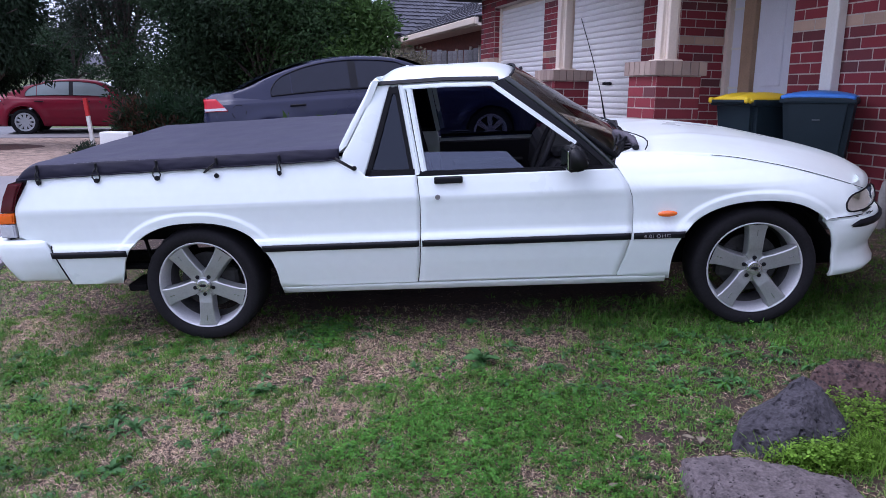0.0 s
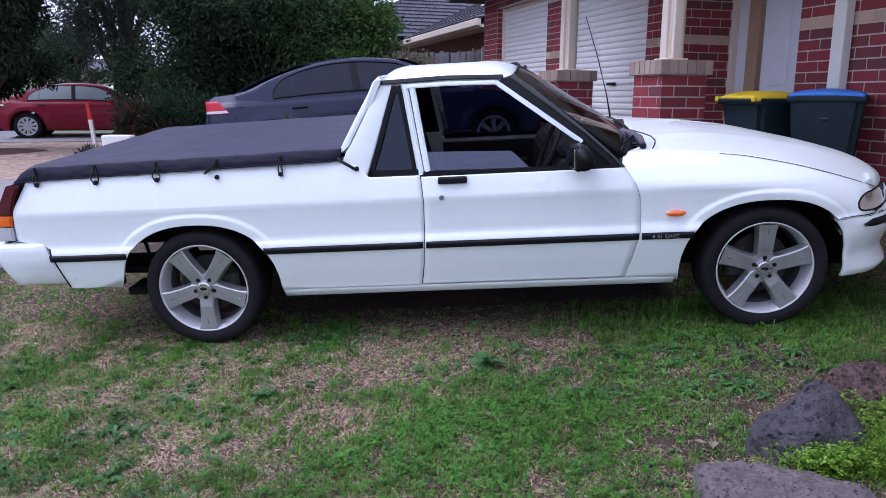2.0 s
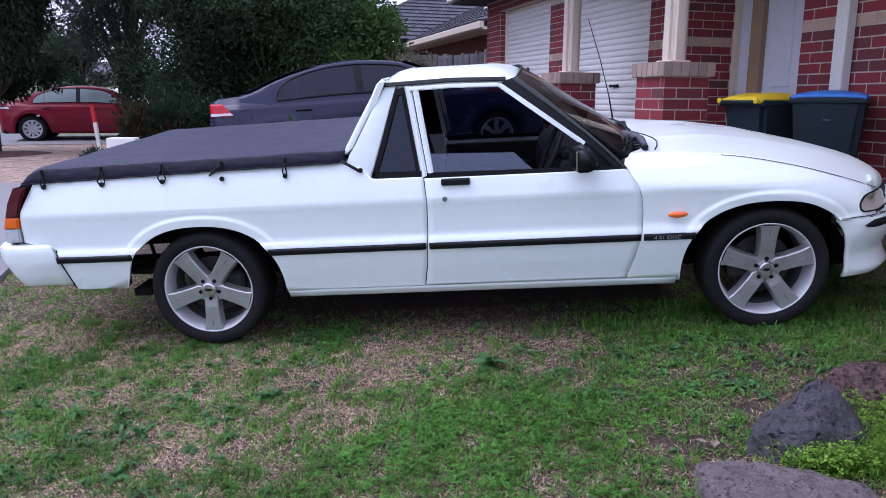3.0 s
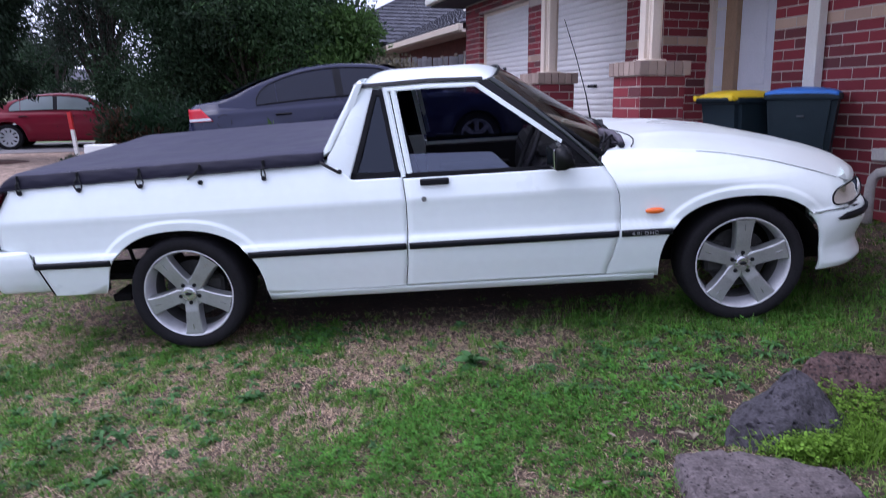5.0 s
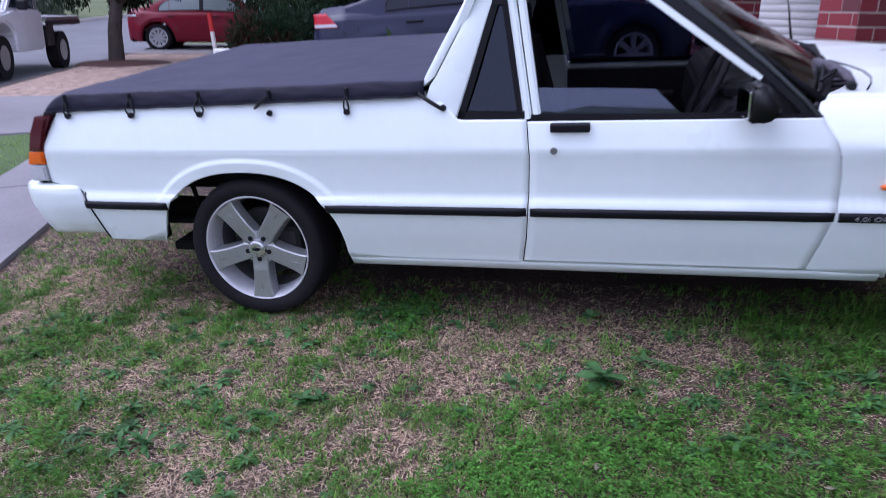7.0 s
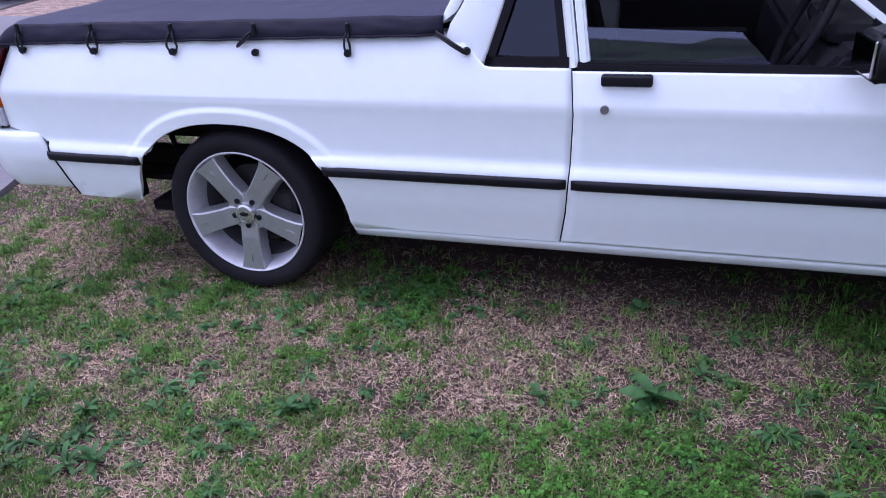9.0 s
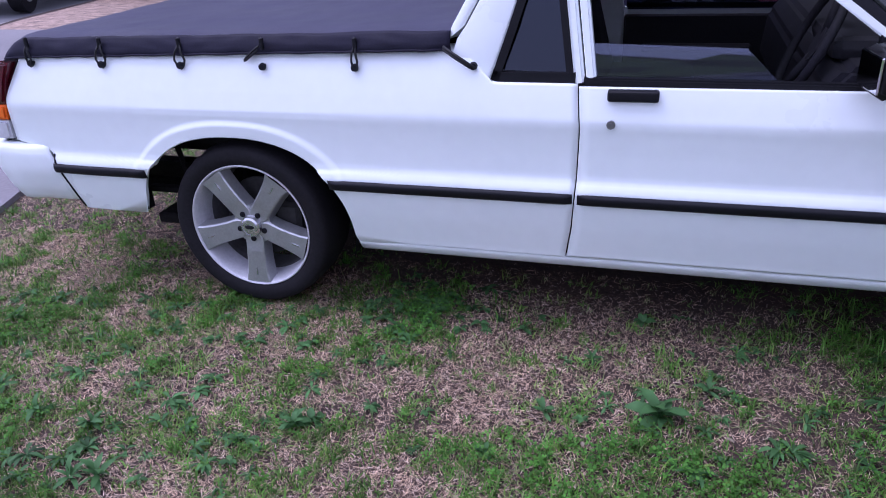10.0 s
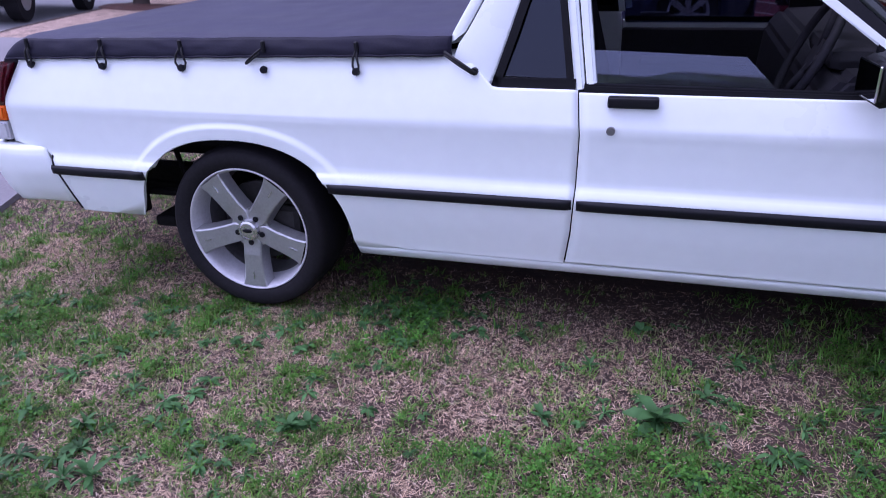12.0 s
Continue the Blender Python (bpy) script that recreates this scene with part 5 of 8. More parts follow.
# cowl grille, wipers, aerial
bm = bmesh.new()
def cowl_at(u, v):
    k = (u - 0.5) * 2
    x = 2.13 + 0.10 * v + 0.14 * (1 - k * k) - 0.02 * k * k
    return (x, MID + k * 0.78, 0.856 + 0.022 * (1 - k * k) + 0.004 * v)
grid(bm, cowl_at, 30, 6)
bmesh.ops.recalc_face_normals(bm, faces=bm.faces[:])
solid(part("cowl_panel", bm, COWL, ute, "weathered black cowl grille", smooth=True), 0.015)
for i in range(14):
    u = 0.12 + i * 0.055
    bm = bmesh.new()
    p, q = Vector(cowl_at(u, 0.15)), Vector(cowl_at(u, 0.9))
    cyl(bm, p + Vector((0, 0, 0.002)), q + Vector((0, 0, 0.002)), 0.005, seg=6)
    part("cowl_rib", bm, TRIM, ute)
for y0, y1, kz in ((0.52, 0.20, 0.0), (1.25, 0.66, 0.004)):
    bm = bmesh.new()
    foot = Vector((2.285, y0, 0.915))
    tip = Vector(screen_at((y1 - MID) / 1.6 + 0.5, 0.06, 0.022))
    mid = foot.lerp(tip, 0.55) + Vector((0.01, 0, 0.018))
    tube(bm, [foot - Vector((0, 0, 0.03)), foot, mid, tip], [0.014, 0.012, 0.008, 0.005], 8)
    box(bm, (2.268, y0 - 0.018, 0.885), (2.302, y0 + 0.018, 0.922), 0.008)
    w = part("wiper", bm, TRIM, ute, "black wiper arm")
    bm = bmesh.new()
    u0, u1 = (y1 - MID) / 1.6 + 0.5, (y0 + 0.10 - MID) / 1.6 + 0.5
    tube(bm, [screen_at(u0 - 0.06 + (u1 - u0 + 0.10) * s, 0.045 + 0.01 * s, 0.016) for s in np.linspace(0, 1, 9)], 0.006, 6)
    part("wiper_blade", bm, TRIM, w)
bm = bmesh.new()
hose = [(2.245, 0.56, 0.945), (2.262, 0.50, 0.944), (2.285, 0.42, 0.942), (2.305, 0.32, 0.938), (2.308, 0.24, 0.930), (2.298, 0.19, 0.918), (2.282, 0.165, 0.900)]
tube(bm, hose, 0.0032, 6)
part("washer_hose", bm, TRIM, ute, "thin black washer hose")
bm = bmesh.new()
tube(bm, [(2.20, 0.56, 0.935), (2.235, 0.45, 0.932), (2.25, 0.32, 0.926), (2.248, 0.22, 0.916)], [0.022, 0.024, 0.020, 0.012], 8)
part("cowl_end", bm, COWL, ute, "grey plastic end of the cowl", smooth=True)
bm = bmesh.new()
box(bm, (2.228, 0.19, 0.896), (2.258, 0.235, 0.922), 0.006)
part("hose_clip", bm, TRIM, ute)
for flip in (False, True):
    bm = bmesh.new()
    pts = [Vector(bonnet_at(u, 1.0 if flip else 0.0)) + Vector((0, 0.002 if flip else -0.002, 0.001)) for u in np.linspace(0.30, 1.0, 44)]
    tube(bm, pts, 0.0015, 6)
    part("bonnet_gap", bm, RUBBERSEAL, ute, "thin dark gap along the bonnet")
    bm = bmesh.new()
    tube(bm, [(x, (2 * MID - fender_y(x, 0.549) + 0.001) if flip else fender_y(x, 0.549) - 0.001, 0.548) for x in np.linspace(3.135, 3.33, 10)], 0.0022, 6)
    part("bumper_gap", bm, RUBBERSEAL, ute)
bm = bmesh.new()
tube(bm, [(2.33, 1.75, 0.87), (2.30, 1.75, 1.05), (2.24, 1.75, 1.30), (2.165, 1.75, 1.56)], [0.007, 0.0035, 0.003, 0.0025], 6)
part("aerial", bm, TRIM, ute, "thin black whip aerial", smooth=True)
# tie-down hooks along the tray side
for flip in (False, True):
    fy = (lambda y: 2 * MID - y) if flip else (lambda y: y)
    for x in (-0.775, -0.468, -0.155, 0.150, 0.468, 0.842):
        z = 0.882 if x < 0.8 else 0.889
        bm = bmesh.new()
        yb = side_y(x, z) if x < 0.8 else 0.045
        cyl(bm, (x, fy(yb + 0.004), z), (x, fy(yb - 0.012), z), 0.008, 0.007, 12)
        cyl(bm, (x, fy(yb - 0.010), z), (x, fy(yb - 0.020), z), 0.0125, 0.010, 12)
        part("tie_hook", bm, TRIM, ute, "small black tie-down knob", smooth=False)

# ---------------------------------------------------------------- soft cover over the tray, with its cords
cover = thing("tonneau_cover", "faded black vinyl tonneau cover stretched over the ute tray", "tonneau cover", matrix=UTE)


def cover_at(u, v):
    x = -0.865 + 1.635 * u
    y = 0.055 + (2 * MID - 0.11) * v
    k = abs(v - 0.5) * 2
    sag = -0.012 * math.sin(math.pi * u) * (1 - k ** 2)
    rise = 0.976 + 0.024 * u
    wr = 0.004 * noise.noise((x * 4, y * 3, 0.3)) + 0.0025 * noise.noise((x * 14, y * 9, 1.3))
    # bows under the cloth
    bow = 0.010 * math.exp(-(((u - 0.36) / 0.05) ** 2)) + 0.010 * math.exp(-(((u - 0.7) / 0.05) ** 2))
    rear = -0.03 * max(0, 1 - u / 0.05) ** 2
    edge = -0.012 * max(0, (k - 0.93) / 0.07) ** 2
    return (x, y, rise + sag + bow * (1 - k) + wr + rear + edge)


bm = bmesh.new()
grid(bm, cover_at, 70, 50)
bmesh.ops.recalc_face_normals(bm, faces=bm.faces[:])
part("cover_sheet", bm, VINYL_TOP, cover, "black vinyl top sheet, lighter than the skirt", smooth=True)
for flip in (False, True):
    bm = bmesh.new()
    def skirt(u, v):
        x, y, z = cover_at(u, 0.0)
        low = lerp_table(u, (0, 0.04, 1), (0.897, 0.903, 0.935)) - 0.002 * math.sin(u * 38) ** 8 + 0.0015 * noise.noise((u * 20, 3, 0))
        zz = z + (low - z) * v
        yy = y - 0.022 * math.sin(min(1.0, v * 1.2) * 1.57) + 0.004 * noise.noise((u * 24, v * 3, 5)) - 0.002 + lerp_table(x, (0.70, 0.77), (0, 0.02)) * v
        xx = x - 0.022 * max(0, 1 - u / 0.03) * v
        return (xx, 2 * MID - yy if flip else yy, zz)
    grid(bm, skirt, 120, 8)
    bmesh.ops.recalc_face_normals(bm, faces=bm.faces[:])
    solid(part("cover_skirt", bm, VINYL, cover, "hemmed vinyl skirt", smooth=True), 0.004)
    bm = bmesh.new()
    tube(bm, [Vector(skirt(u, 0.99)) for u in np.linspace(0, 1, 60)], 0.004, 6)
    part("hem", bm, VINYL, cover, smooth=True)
    # elastic loops from the skirt to the knobs
    for i, x in enumerate((-0.775, -0.468, -0.155, 0.150, 0.468)):
        y0 = 0.028
        fy = (lambda y: 2 * MID - y) if flip else (lambda y: y)
        dx = 0.0
        bm = bmesh.new()
        if i == 3:
            pts = []
            for a in np.linspace(0.12, 0.88, 17) * math.tau:
                along, across = 0.036 * math.cos(a), 0.011 * math.sin(a)
                pts.append((x - 0.030 - along * -0.85 - across * 0.5, y0 - 0.007 + max(0.0, along) * 0.15, 0.924 + along * 0.62 - across * 0.8))
        else:
            w = 0.010 if i in (0, 4) else 0.020
            pts = [(x + 0.006, y0, 0.952), (x - w * 0.6, y0 - 0.006, 0.925), (x - w, y0 - 0.004, 0.900), (x - w * 0.5, y0 - 0.002, 0.878), (x, y0 - 0.002, 0.871), (x + w * 0.5, y0 - 0.002, 0.878), (x + w, y0 - 0.004, 0.900), (x + w * 0.6, y0 - 0.006, 0.925), (x + 0.008, y0, 0.952)]
        tube(bm, [(px, fy(py), pz) for px, py, pz in pts], 0.0036, 6)
        part("elastic_loop", bm, CORD, cover, "black elastic loop", smooth=True)
        bm = bmesh.new()
        box(bm, (x - 0.001, min(fy(y0 - 0.006), fy(y0 + 0.008)), 0.935), (x + 0.011, max(fy(y0 - 0.006), fy(y0 + 0.008)), 0.972), 0.003)
        part("loop_tab", bm, TRIM, cover)
    bm = bmesh.new()
    fy = (lambda y: 2 * MID - y) if flip else (lambda y: y)
    tube(bm, [(0.752, fy(0.03), 0.945), (0.80, fy(0.018), 0.918), (0.850, fy(0.018), 0.886)], 0.0045, 6)
    tube(bm, [(0.752, fy(0.03), 0.937), (0.80, fy(0.018), 0.909), (0.838, fy(0.018), 0.886)], 0.0045, 6)
    part("elastic_loop", bm, CORD, cover, "black elastic loop", smooth=True)
bm = bmesh.new()
def rear_flap(u, v):
    x, y, z = cover_at(0.0, u)
    return (x - 0.02 * math.sin(v * 1.5), y, z + (0.895 - z) * v)
grid(bm, rear_flap, 40, 5)
bmesh.ops.recalc_face_normals(bm, faces=bm.faces[:])
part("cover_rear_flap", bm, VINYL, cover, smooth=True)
# ---------------------------------------------------------------- plants
def leaf_mat(name, color, var=0.45, through=0.35, rough=0.55):
    m = mat(name, color, rough, var=var, scale=1.2, fine=14, island=0.5, spec=0.2)
    nd_, ln = m.node_tree.nodes, m.node_tree.links
    b = nd_["Principled BSDF"]
    out = nd_["Material Output"]
    tr = nd_.new("ShaderNodeBsdfTranslucent")
    ln.new(b.inputs["Base Color"].links[0].from_socket, tr.inputs[0])
    mx = nd_.new("ShaderNodeMixShader")
    mx.inputs[0].default_value = through
    ln.new(b.outputs[0], mx.inputs[1])
    ln.new(tr.outputs[0], mx.inputs[2])
    ln.new(mx.outputs[0], out.inputs[0])
    return m


BARK = mat("bark", (0.055, 0.042, 0.036), 0.9, var=0.4, scale=6, fine=40, bump=0.02, bscale=25)
LEAF_DARK = leaf_mat("dark_leaf", (0.026, 0.049, 0.023), var=0.7, through=0.2, rough=0.7)
LEAF_STREET = leaf_mat("street_tree_leaf", (0.013, 0.026, 0.012), var=0.7, through=0.15, rough=0.8)
LEAF_GUM = leaf_mat("gum_leaf", (0.030, 0.045, 0.030))
LEAF_MID = leaf_mat("mid_leaf", (0.036, 0.072, 0.025), var=0.6, through=0.25, rough=0.7)
LEAF_LIGHT = leaf_mat("light_leaf", (0.060, 0.115, 0.028))
LEAF_FAR = leaf_mat("hazy_leaf", (0.050, 0.072, 0.045))
JUNIPER = leaf_mat("juniper", (0.013, 0.032, 0.013))
BROWNTIP = leaf_mat("juniper_brown", (0.055, 0.022, 0.014))


def mesh_object(name, verts, faces, material, parent=None, label="", smooth=False):
    me = bpy.data.meshes.new(name)
    me.from_pydata(verts, [], faces)
    me.materials.append(material)
    me.update()
    ob = new(name, me)
    if parent is not None:
        ob.parent = parent
    if label:
        tagged(ob, label)
    return ob


def leaf_cloud(rng, clumps, count, length, width, droop=0.3, shell=0.55):
    """Leaves as small folded diamonds, thick towards the outside of uneven clumps."""
    w = np.array([c[3] * c[4] * c[5] for c in clumps]) ** 0.8
    pick = rng.choice(len(clumps), count, p=w / w.sum())
    c = np.array(clumps)[pick]
    v = rng.normal(size=(count, 3))
    v /= np.linalg.norm(v, axis=1)[:, None]
    r = rng.random(count) ** shell
    lump = 1 + 0.22 * np.sin(v[:, 0] * 7 + c[:, 0] * 3) * np.sin(v[:, 1] * 6 + c[:, 1] * 5) + 0.15 * np.sin(v[:, 2] * 9 + c[:, 2])
    p = c[:, :3] + v * c[:, 3:6] * (r * lump)[:, None]
    d = v * 0.7 + rng.normal(size=(count, 3)) * 0.7
    d[:, 2] -= droop
    d /= np.linalg.norm(d, axis=1)[:, None]
    s = np.cross(d, rng.normal(size=(count, 3)))
    s /= np.linalg.norm(s, axis=1)[:, None]
    up = np.cross(s, d)
    ln_ = length * (0.6 + 0.8 * rng.random(count))[:, None]
    wd = width * (0.6 + 0.8 * rng.random(count))[:, None]
    a, b = p, p + d * ln_
    m1 = p + d * ln_ * 0.45 + s * wd / 2 + up * wd * 0.15
    m2 = p + d * ln_ * 0.45 - s * wd / 2 + up * wd * 0.15
    verts = np.stack([a, m1, b, m2], 1).reshape(-1, 3)
    faces = np.arange(count * 4).reshape(-1, 4)
    return verts, faces


def tree(name, label, x, y, trunk_r, fork, clumps, count, length, width, material, seed, droop=0.3, category="tree", lean=0.1, shell=0.55, bark=BARK, extra=None):
    """A tapered trunk with limbs to each clump, and a crown of leaves. clumps: offset from the foot and radii."""
    z = height(x, y)
    rng = np.random.default_rng(seed)
    t = thing(name, label, category, matrix=Matrix.Translation((x, y, z)))
    bm = bmesh.new()
    top = Vector((lean * fork, lean * 0.5 * fork, fork))
    tube(bm, [(0, 0, -0.15), (0.01, 0, 0.1), (lean * 0.3 * fork, 0, fork * 0.5), top], [trunk_r * 1.35, trunk_r, trunk_r * 0.85, trunk_r * 0.75], 12)
    for cx, cy, cz, *_ in clumps:
        q = Vector((cx, cy, cz))
        mid = top.lerp(q, 0.5) + Vector((rng.normal() * 0.1, rng.normal() * 0.1, 0.1))
        tube(bm, [top - Vector((0, 0, 0.15)), mid, q], [trunk_r * 0.5, trunk_r * 0.3, trunk_r * 0.1], 7)
        for _ in range(3):
            e = q + Vector(rng.normal(size=3) * 0.5) * min(1.2, abs(cz) * 0.3)
            tube(bm, [mid.lerp(q, 0.5), e], [trunk_r * 0.14, trunk_r * 0.04], 5)
    part("trunk", bm, bark, t, smooth=True)
    v, f = leaf_cloud(rng, clumps, count, length, width, droop, shell)
    mesh_object("crown", v.tolist(), f.tolist(), material, t)
    if extra:
        cl2, n2, mat2 = extra
        v, f = leaf_cloud(rng, cl2, n2, length, width, droop, shell)
        mesh_object("dead_foliage", v.tolist(), f.tolist(), mat2, t)
    return t


def around(rng_seed, n, spread_x, spread_y, z0, z1, r0, r1):
    g = random.Random(rng_seed)
    out = []
    for _ in range(n):
        a = g.uniform(0, math.tau)
        k = g.uniform(0.2, 1) ** 0.5
        r = g.uniform(r0, r1)
        out.append((math.cos(a) * k * spread_x, math.sin(a) * k * spread_y, g.uniform(z0, z1), r, r, r * g.uniform(0.7, 1.0)))
    return out


# the street tree in its mulch ring
tree("street_tree", "small dense street tree with drooping dark leaves in mulch", -8.15, 10.24, 0.15, 1.25, around(3, 12, 0.85, 0.85, 1.9, 4.6, 0.6, 0.85) + around(4, 11, 1.15, 1.15, 1.25, 1.9, 0.36, 0.50), 60000, 0.11, 0.034, LEAF_STREET, 11, droop=0.9)
bm = bmesh.new()
mz = height(-8.0, 10.0)
for i in range(1):
    vs = [bm.verts.new((-7.95 + 0.85 * math.cos(a) * (1 + 0.12 * math.sin(a * 3)), 10.1 + 0.85 * math.sin(a), height(-7.95 + 0.85 * math.cos(a), 10.1 + 0.85 * math.sin(a)) + 0.022)) for a in np.linspace(0, math.tau, 36, endpoint=False)]
    c = bm.verts.new((-8.0, 10.1, mz + 0.07))
    for p, q in zip(vs, vs[1:] + vs[:1]):
        bm.faces.new((p, q, c))
tagged(part("mulch_bed", bm, MULCH), "dark brown mulch ring under the street tree", "mulch", kind="stuff")

# the dark belt of trees behind the drive
for n, d, seed, h, m, cnt, label in (
    (-0.35, 12.6, 21, 5.8, LEAF_DARK, 84000, "tall dark evergreen in the belt beside the drive"),
    (0.95, 11.7, 22, 5.6, LEAF_DARK, 80000, "dense dark evergreen behind the dark sedan"),
    (1.95, 11.3, 23, 4.5, LEAF_MID, 65000, "broad leafy evergreen in front of the fence"),
    (-2.2, 16.4, 24, 6.5, LEAF_GUM, 24000, "thin grey-green gum with gaps in its crown"),
    (0.6, 15.6, 25, 6.6, LEAF_DARK, 26000, "dark evergreen further back in the belt"),
):
    x, y = nd_xy(n, d)
    tree("evergreen_tree", label, x, y, 0.09, 1.2, around(seed, 15, 1.25, 1.1, 2.4 if m is LEAF_GUM else 0.9, h * 0.62, 0.6, 0.95) + around(seed + 50, 9, 0.9, 0.9, h * 0.5, h, 0.7, 1.0), cnt, 0.085, 0.034, m, seed, droop=0.35)
x, y = nd_xy(2.75, 10.3)
tree("leafy_shrub", "bright green leafy shrub by the paling fence", x, y, 0.05, 0.6, around(31, 9, 0.6, 0.5, 0.9, 2.3, 0.4, 0.62), 9000, 0.11, 0.055, LEAF_LIGHT, 31, droop=0.2, category="shrub")
x, y = nd_xy(3.35, 9.6)
tree("dry_shrub", "pale dry shrub below the fence", x, y, 0.03, 0.3, around(32, 6, 0.6, 0.3, 0.9, 1.45, 0.25, 0.35), 4000, 0.07, 0.02, leaf_mat("dry_leaf", (0.20, 0.18, 0.12)), 32, category="shrub")
for n, d, seed in ((-0.85, 8.75, 41), (-0.15, 8.45, 42), (0.55, 8.55, 43)):
    x, y = nd_xy(n, d)
    cl = around(seed, 9, 0.55, 0.4, 0.25, 0.75, 0.25, 0.42)
    tree("juniper_bush", "spiky dark juniper bush with some brown dead tips", x, y, 0.04, 0.25, cl, 9000, 0.12, 0.022, JUNIPER, seed, droop=-0.4, category="bush", extra=(cl[:3], 2600, BROWNTIP))
x, y = nd_xy(-1.85, 8.55)
tree("low_plant", "small grey-green low plant", x, y, 0.02, 0.1, around(47, 5, 0.22, 0.18, 0.12, 0.28, 0.12, 0.2), 2500, 0.06, 0.014, LEAF_GUM, 47, droop=-0.2, category="plant")

for x, y, seed, hh in ((-0.28, 2.8, 71, 0.84), (-0.20, 2.85, 72, 0.80), (0.06, 2.9, 73, 0.80), (0.13, 2.8, 74, 0.86)):
    tree("tall_weed", "tall thin weed with pale green leaves beyond the tray", x, y, 0.006, hh * 0.5, around(seed, 5, 0.05, 0.05, hh * 0.55, hh, 0.05, 0.08), 110, 0.09, 0.026, LEAF_LIGHT, seed, droop=-0.3, category="weed", lean=0.05)

# trees and hedges further up the street
for n, d, seed, h, rad, m, cnt, ll in (
    (-2.9, 25.0, 51, 7.5, 1.9, LEAF_GUM, 2600, 0.20), (0.6, 38.0, 52, 6.5, 2.6, LEAF_DARK, 7000, 0.28), (-7.0, 40.0, 58, 4.4, 1.6, LEAF_DARK, 7000, 0.16), (3.0, 30.0, 53, 8.0, 3.0, LEAF_DARK, 9500, 0.28),
    (-15.5, 26.0, 54, 7.0, 2.6, LEAF_FAR, 8500, 0.28), (-17.5, 37.0, 55, 8.0, 3.0, LEAF_FAR, 8500, 0.3), (-20.0, 19.0, 56, 6.5, 2.6, LEAF_FAR, 8500, 0.28), (-24.0, 28.0, 57, 9.0, 3.6, LEAF_FAR, 8500, 0.32),
    (-15.0, 55.0, 59, 9.0, 3.5, LEAF_FAR, 7000, 0.38), (-27.0, 46.0, 60, 10.0, 4.2, LEAF_FAR, 8000, 0.42), (-21.0, 13.0, 61, 5.5, 2.2, LEAF_FAR, 7000, 0.26), (-1.0, 62.0, 62, 6.0, 3.0, LEAF_FAR, 5000, 0.42), (6.0, 48.0, 63, 10.0, 4.5, LEAF_FAR, 7000, 0.42), (-30.0, 75.0, 64, 12.0, 6.0, LEAF_FAR, 7000, 0.5), (-22.0, 110.0, 65, 8.0, 6.0, LEAF_FAR, 5000, 0.6), (-26.0, 10.0, 66, 6.0, 2.6, LEAF_FAR, 5500, 0.3), (-32.0, 22.0, 67, 8.0, 4.0, LEAF_FAR, 5500, 0.4), (-38.0, 36.0, 68, 10.0, 5.0, LEAF_FAR, 5500, 0.5),
):
    x, y = nd_xy(n, d)
    tree("roadside_tree", "hazy grey-green tree further up the street", x, y, 0.12 + rad * 0.05, h * 0.28, around(seed, 12, rad * 0.75, rad * 0.75, h * 0.32, h * 0.75, rad * 0.35, rad * 0.5) + around(seed + 9, 6, rad * 0.5, rad * 0.5, h * 0.6, h, rad * 0.35, rad * 0.5), cnt, ll * 1.12, ll * 0.50, m, seed, droop=0.3)
rngh = np.random.default_rng(77)
for n0, d0, n1, d1, hh, seed in ((-14.5, 8, -15.0, 40, 0.9, 81), (-60, 80, -8, 150, 3.0, 82), (-8, 150, 60, 120, 4.0, 83), (-60, 0, -42, 60, 6.0, 84)):
    cl = []
    for k in np.linspace(0, 1, 26):
        x, y = nd_xy(n0 + (n1 - n0) * k, d0 + (d1 - d0) * k)
        cl.append((x + rngh.normal() * 0.3, y + rngh.normal() * 0.3, height(x, y) + hh * 0.4, hh * 0.8 + 0.5, hh * 0.8 + 0.5, hh * (0.5 + 0.35 * rngh.random())))
    v, f = leaf_cloud(np.random.default_rng(seed), cl, 9500, 0.15 + hh * 0.07, 0.06 + hh * 0.035, 0.1, 0.6)
    tagged(mesh_object("hedge", v.tolist(), f.tolist(), LEAF_FAR), "far grey-green woods and hedges along the street", "hedge", kind="stuff")

# ---------------------------------------------------------------- cars
# the upper edge of the side glass: along the car, and up the cabin side
WIN_X = (0.04, 0.07, 0.12, 0.22, 0.45, 0.8, 1.7, 1.9, 2.14)
WIN_V = (0.16, 0.34, 0.44, 0.52, 0.56, 0.57, 0.55, 0.48, 0.14)


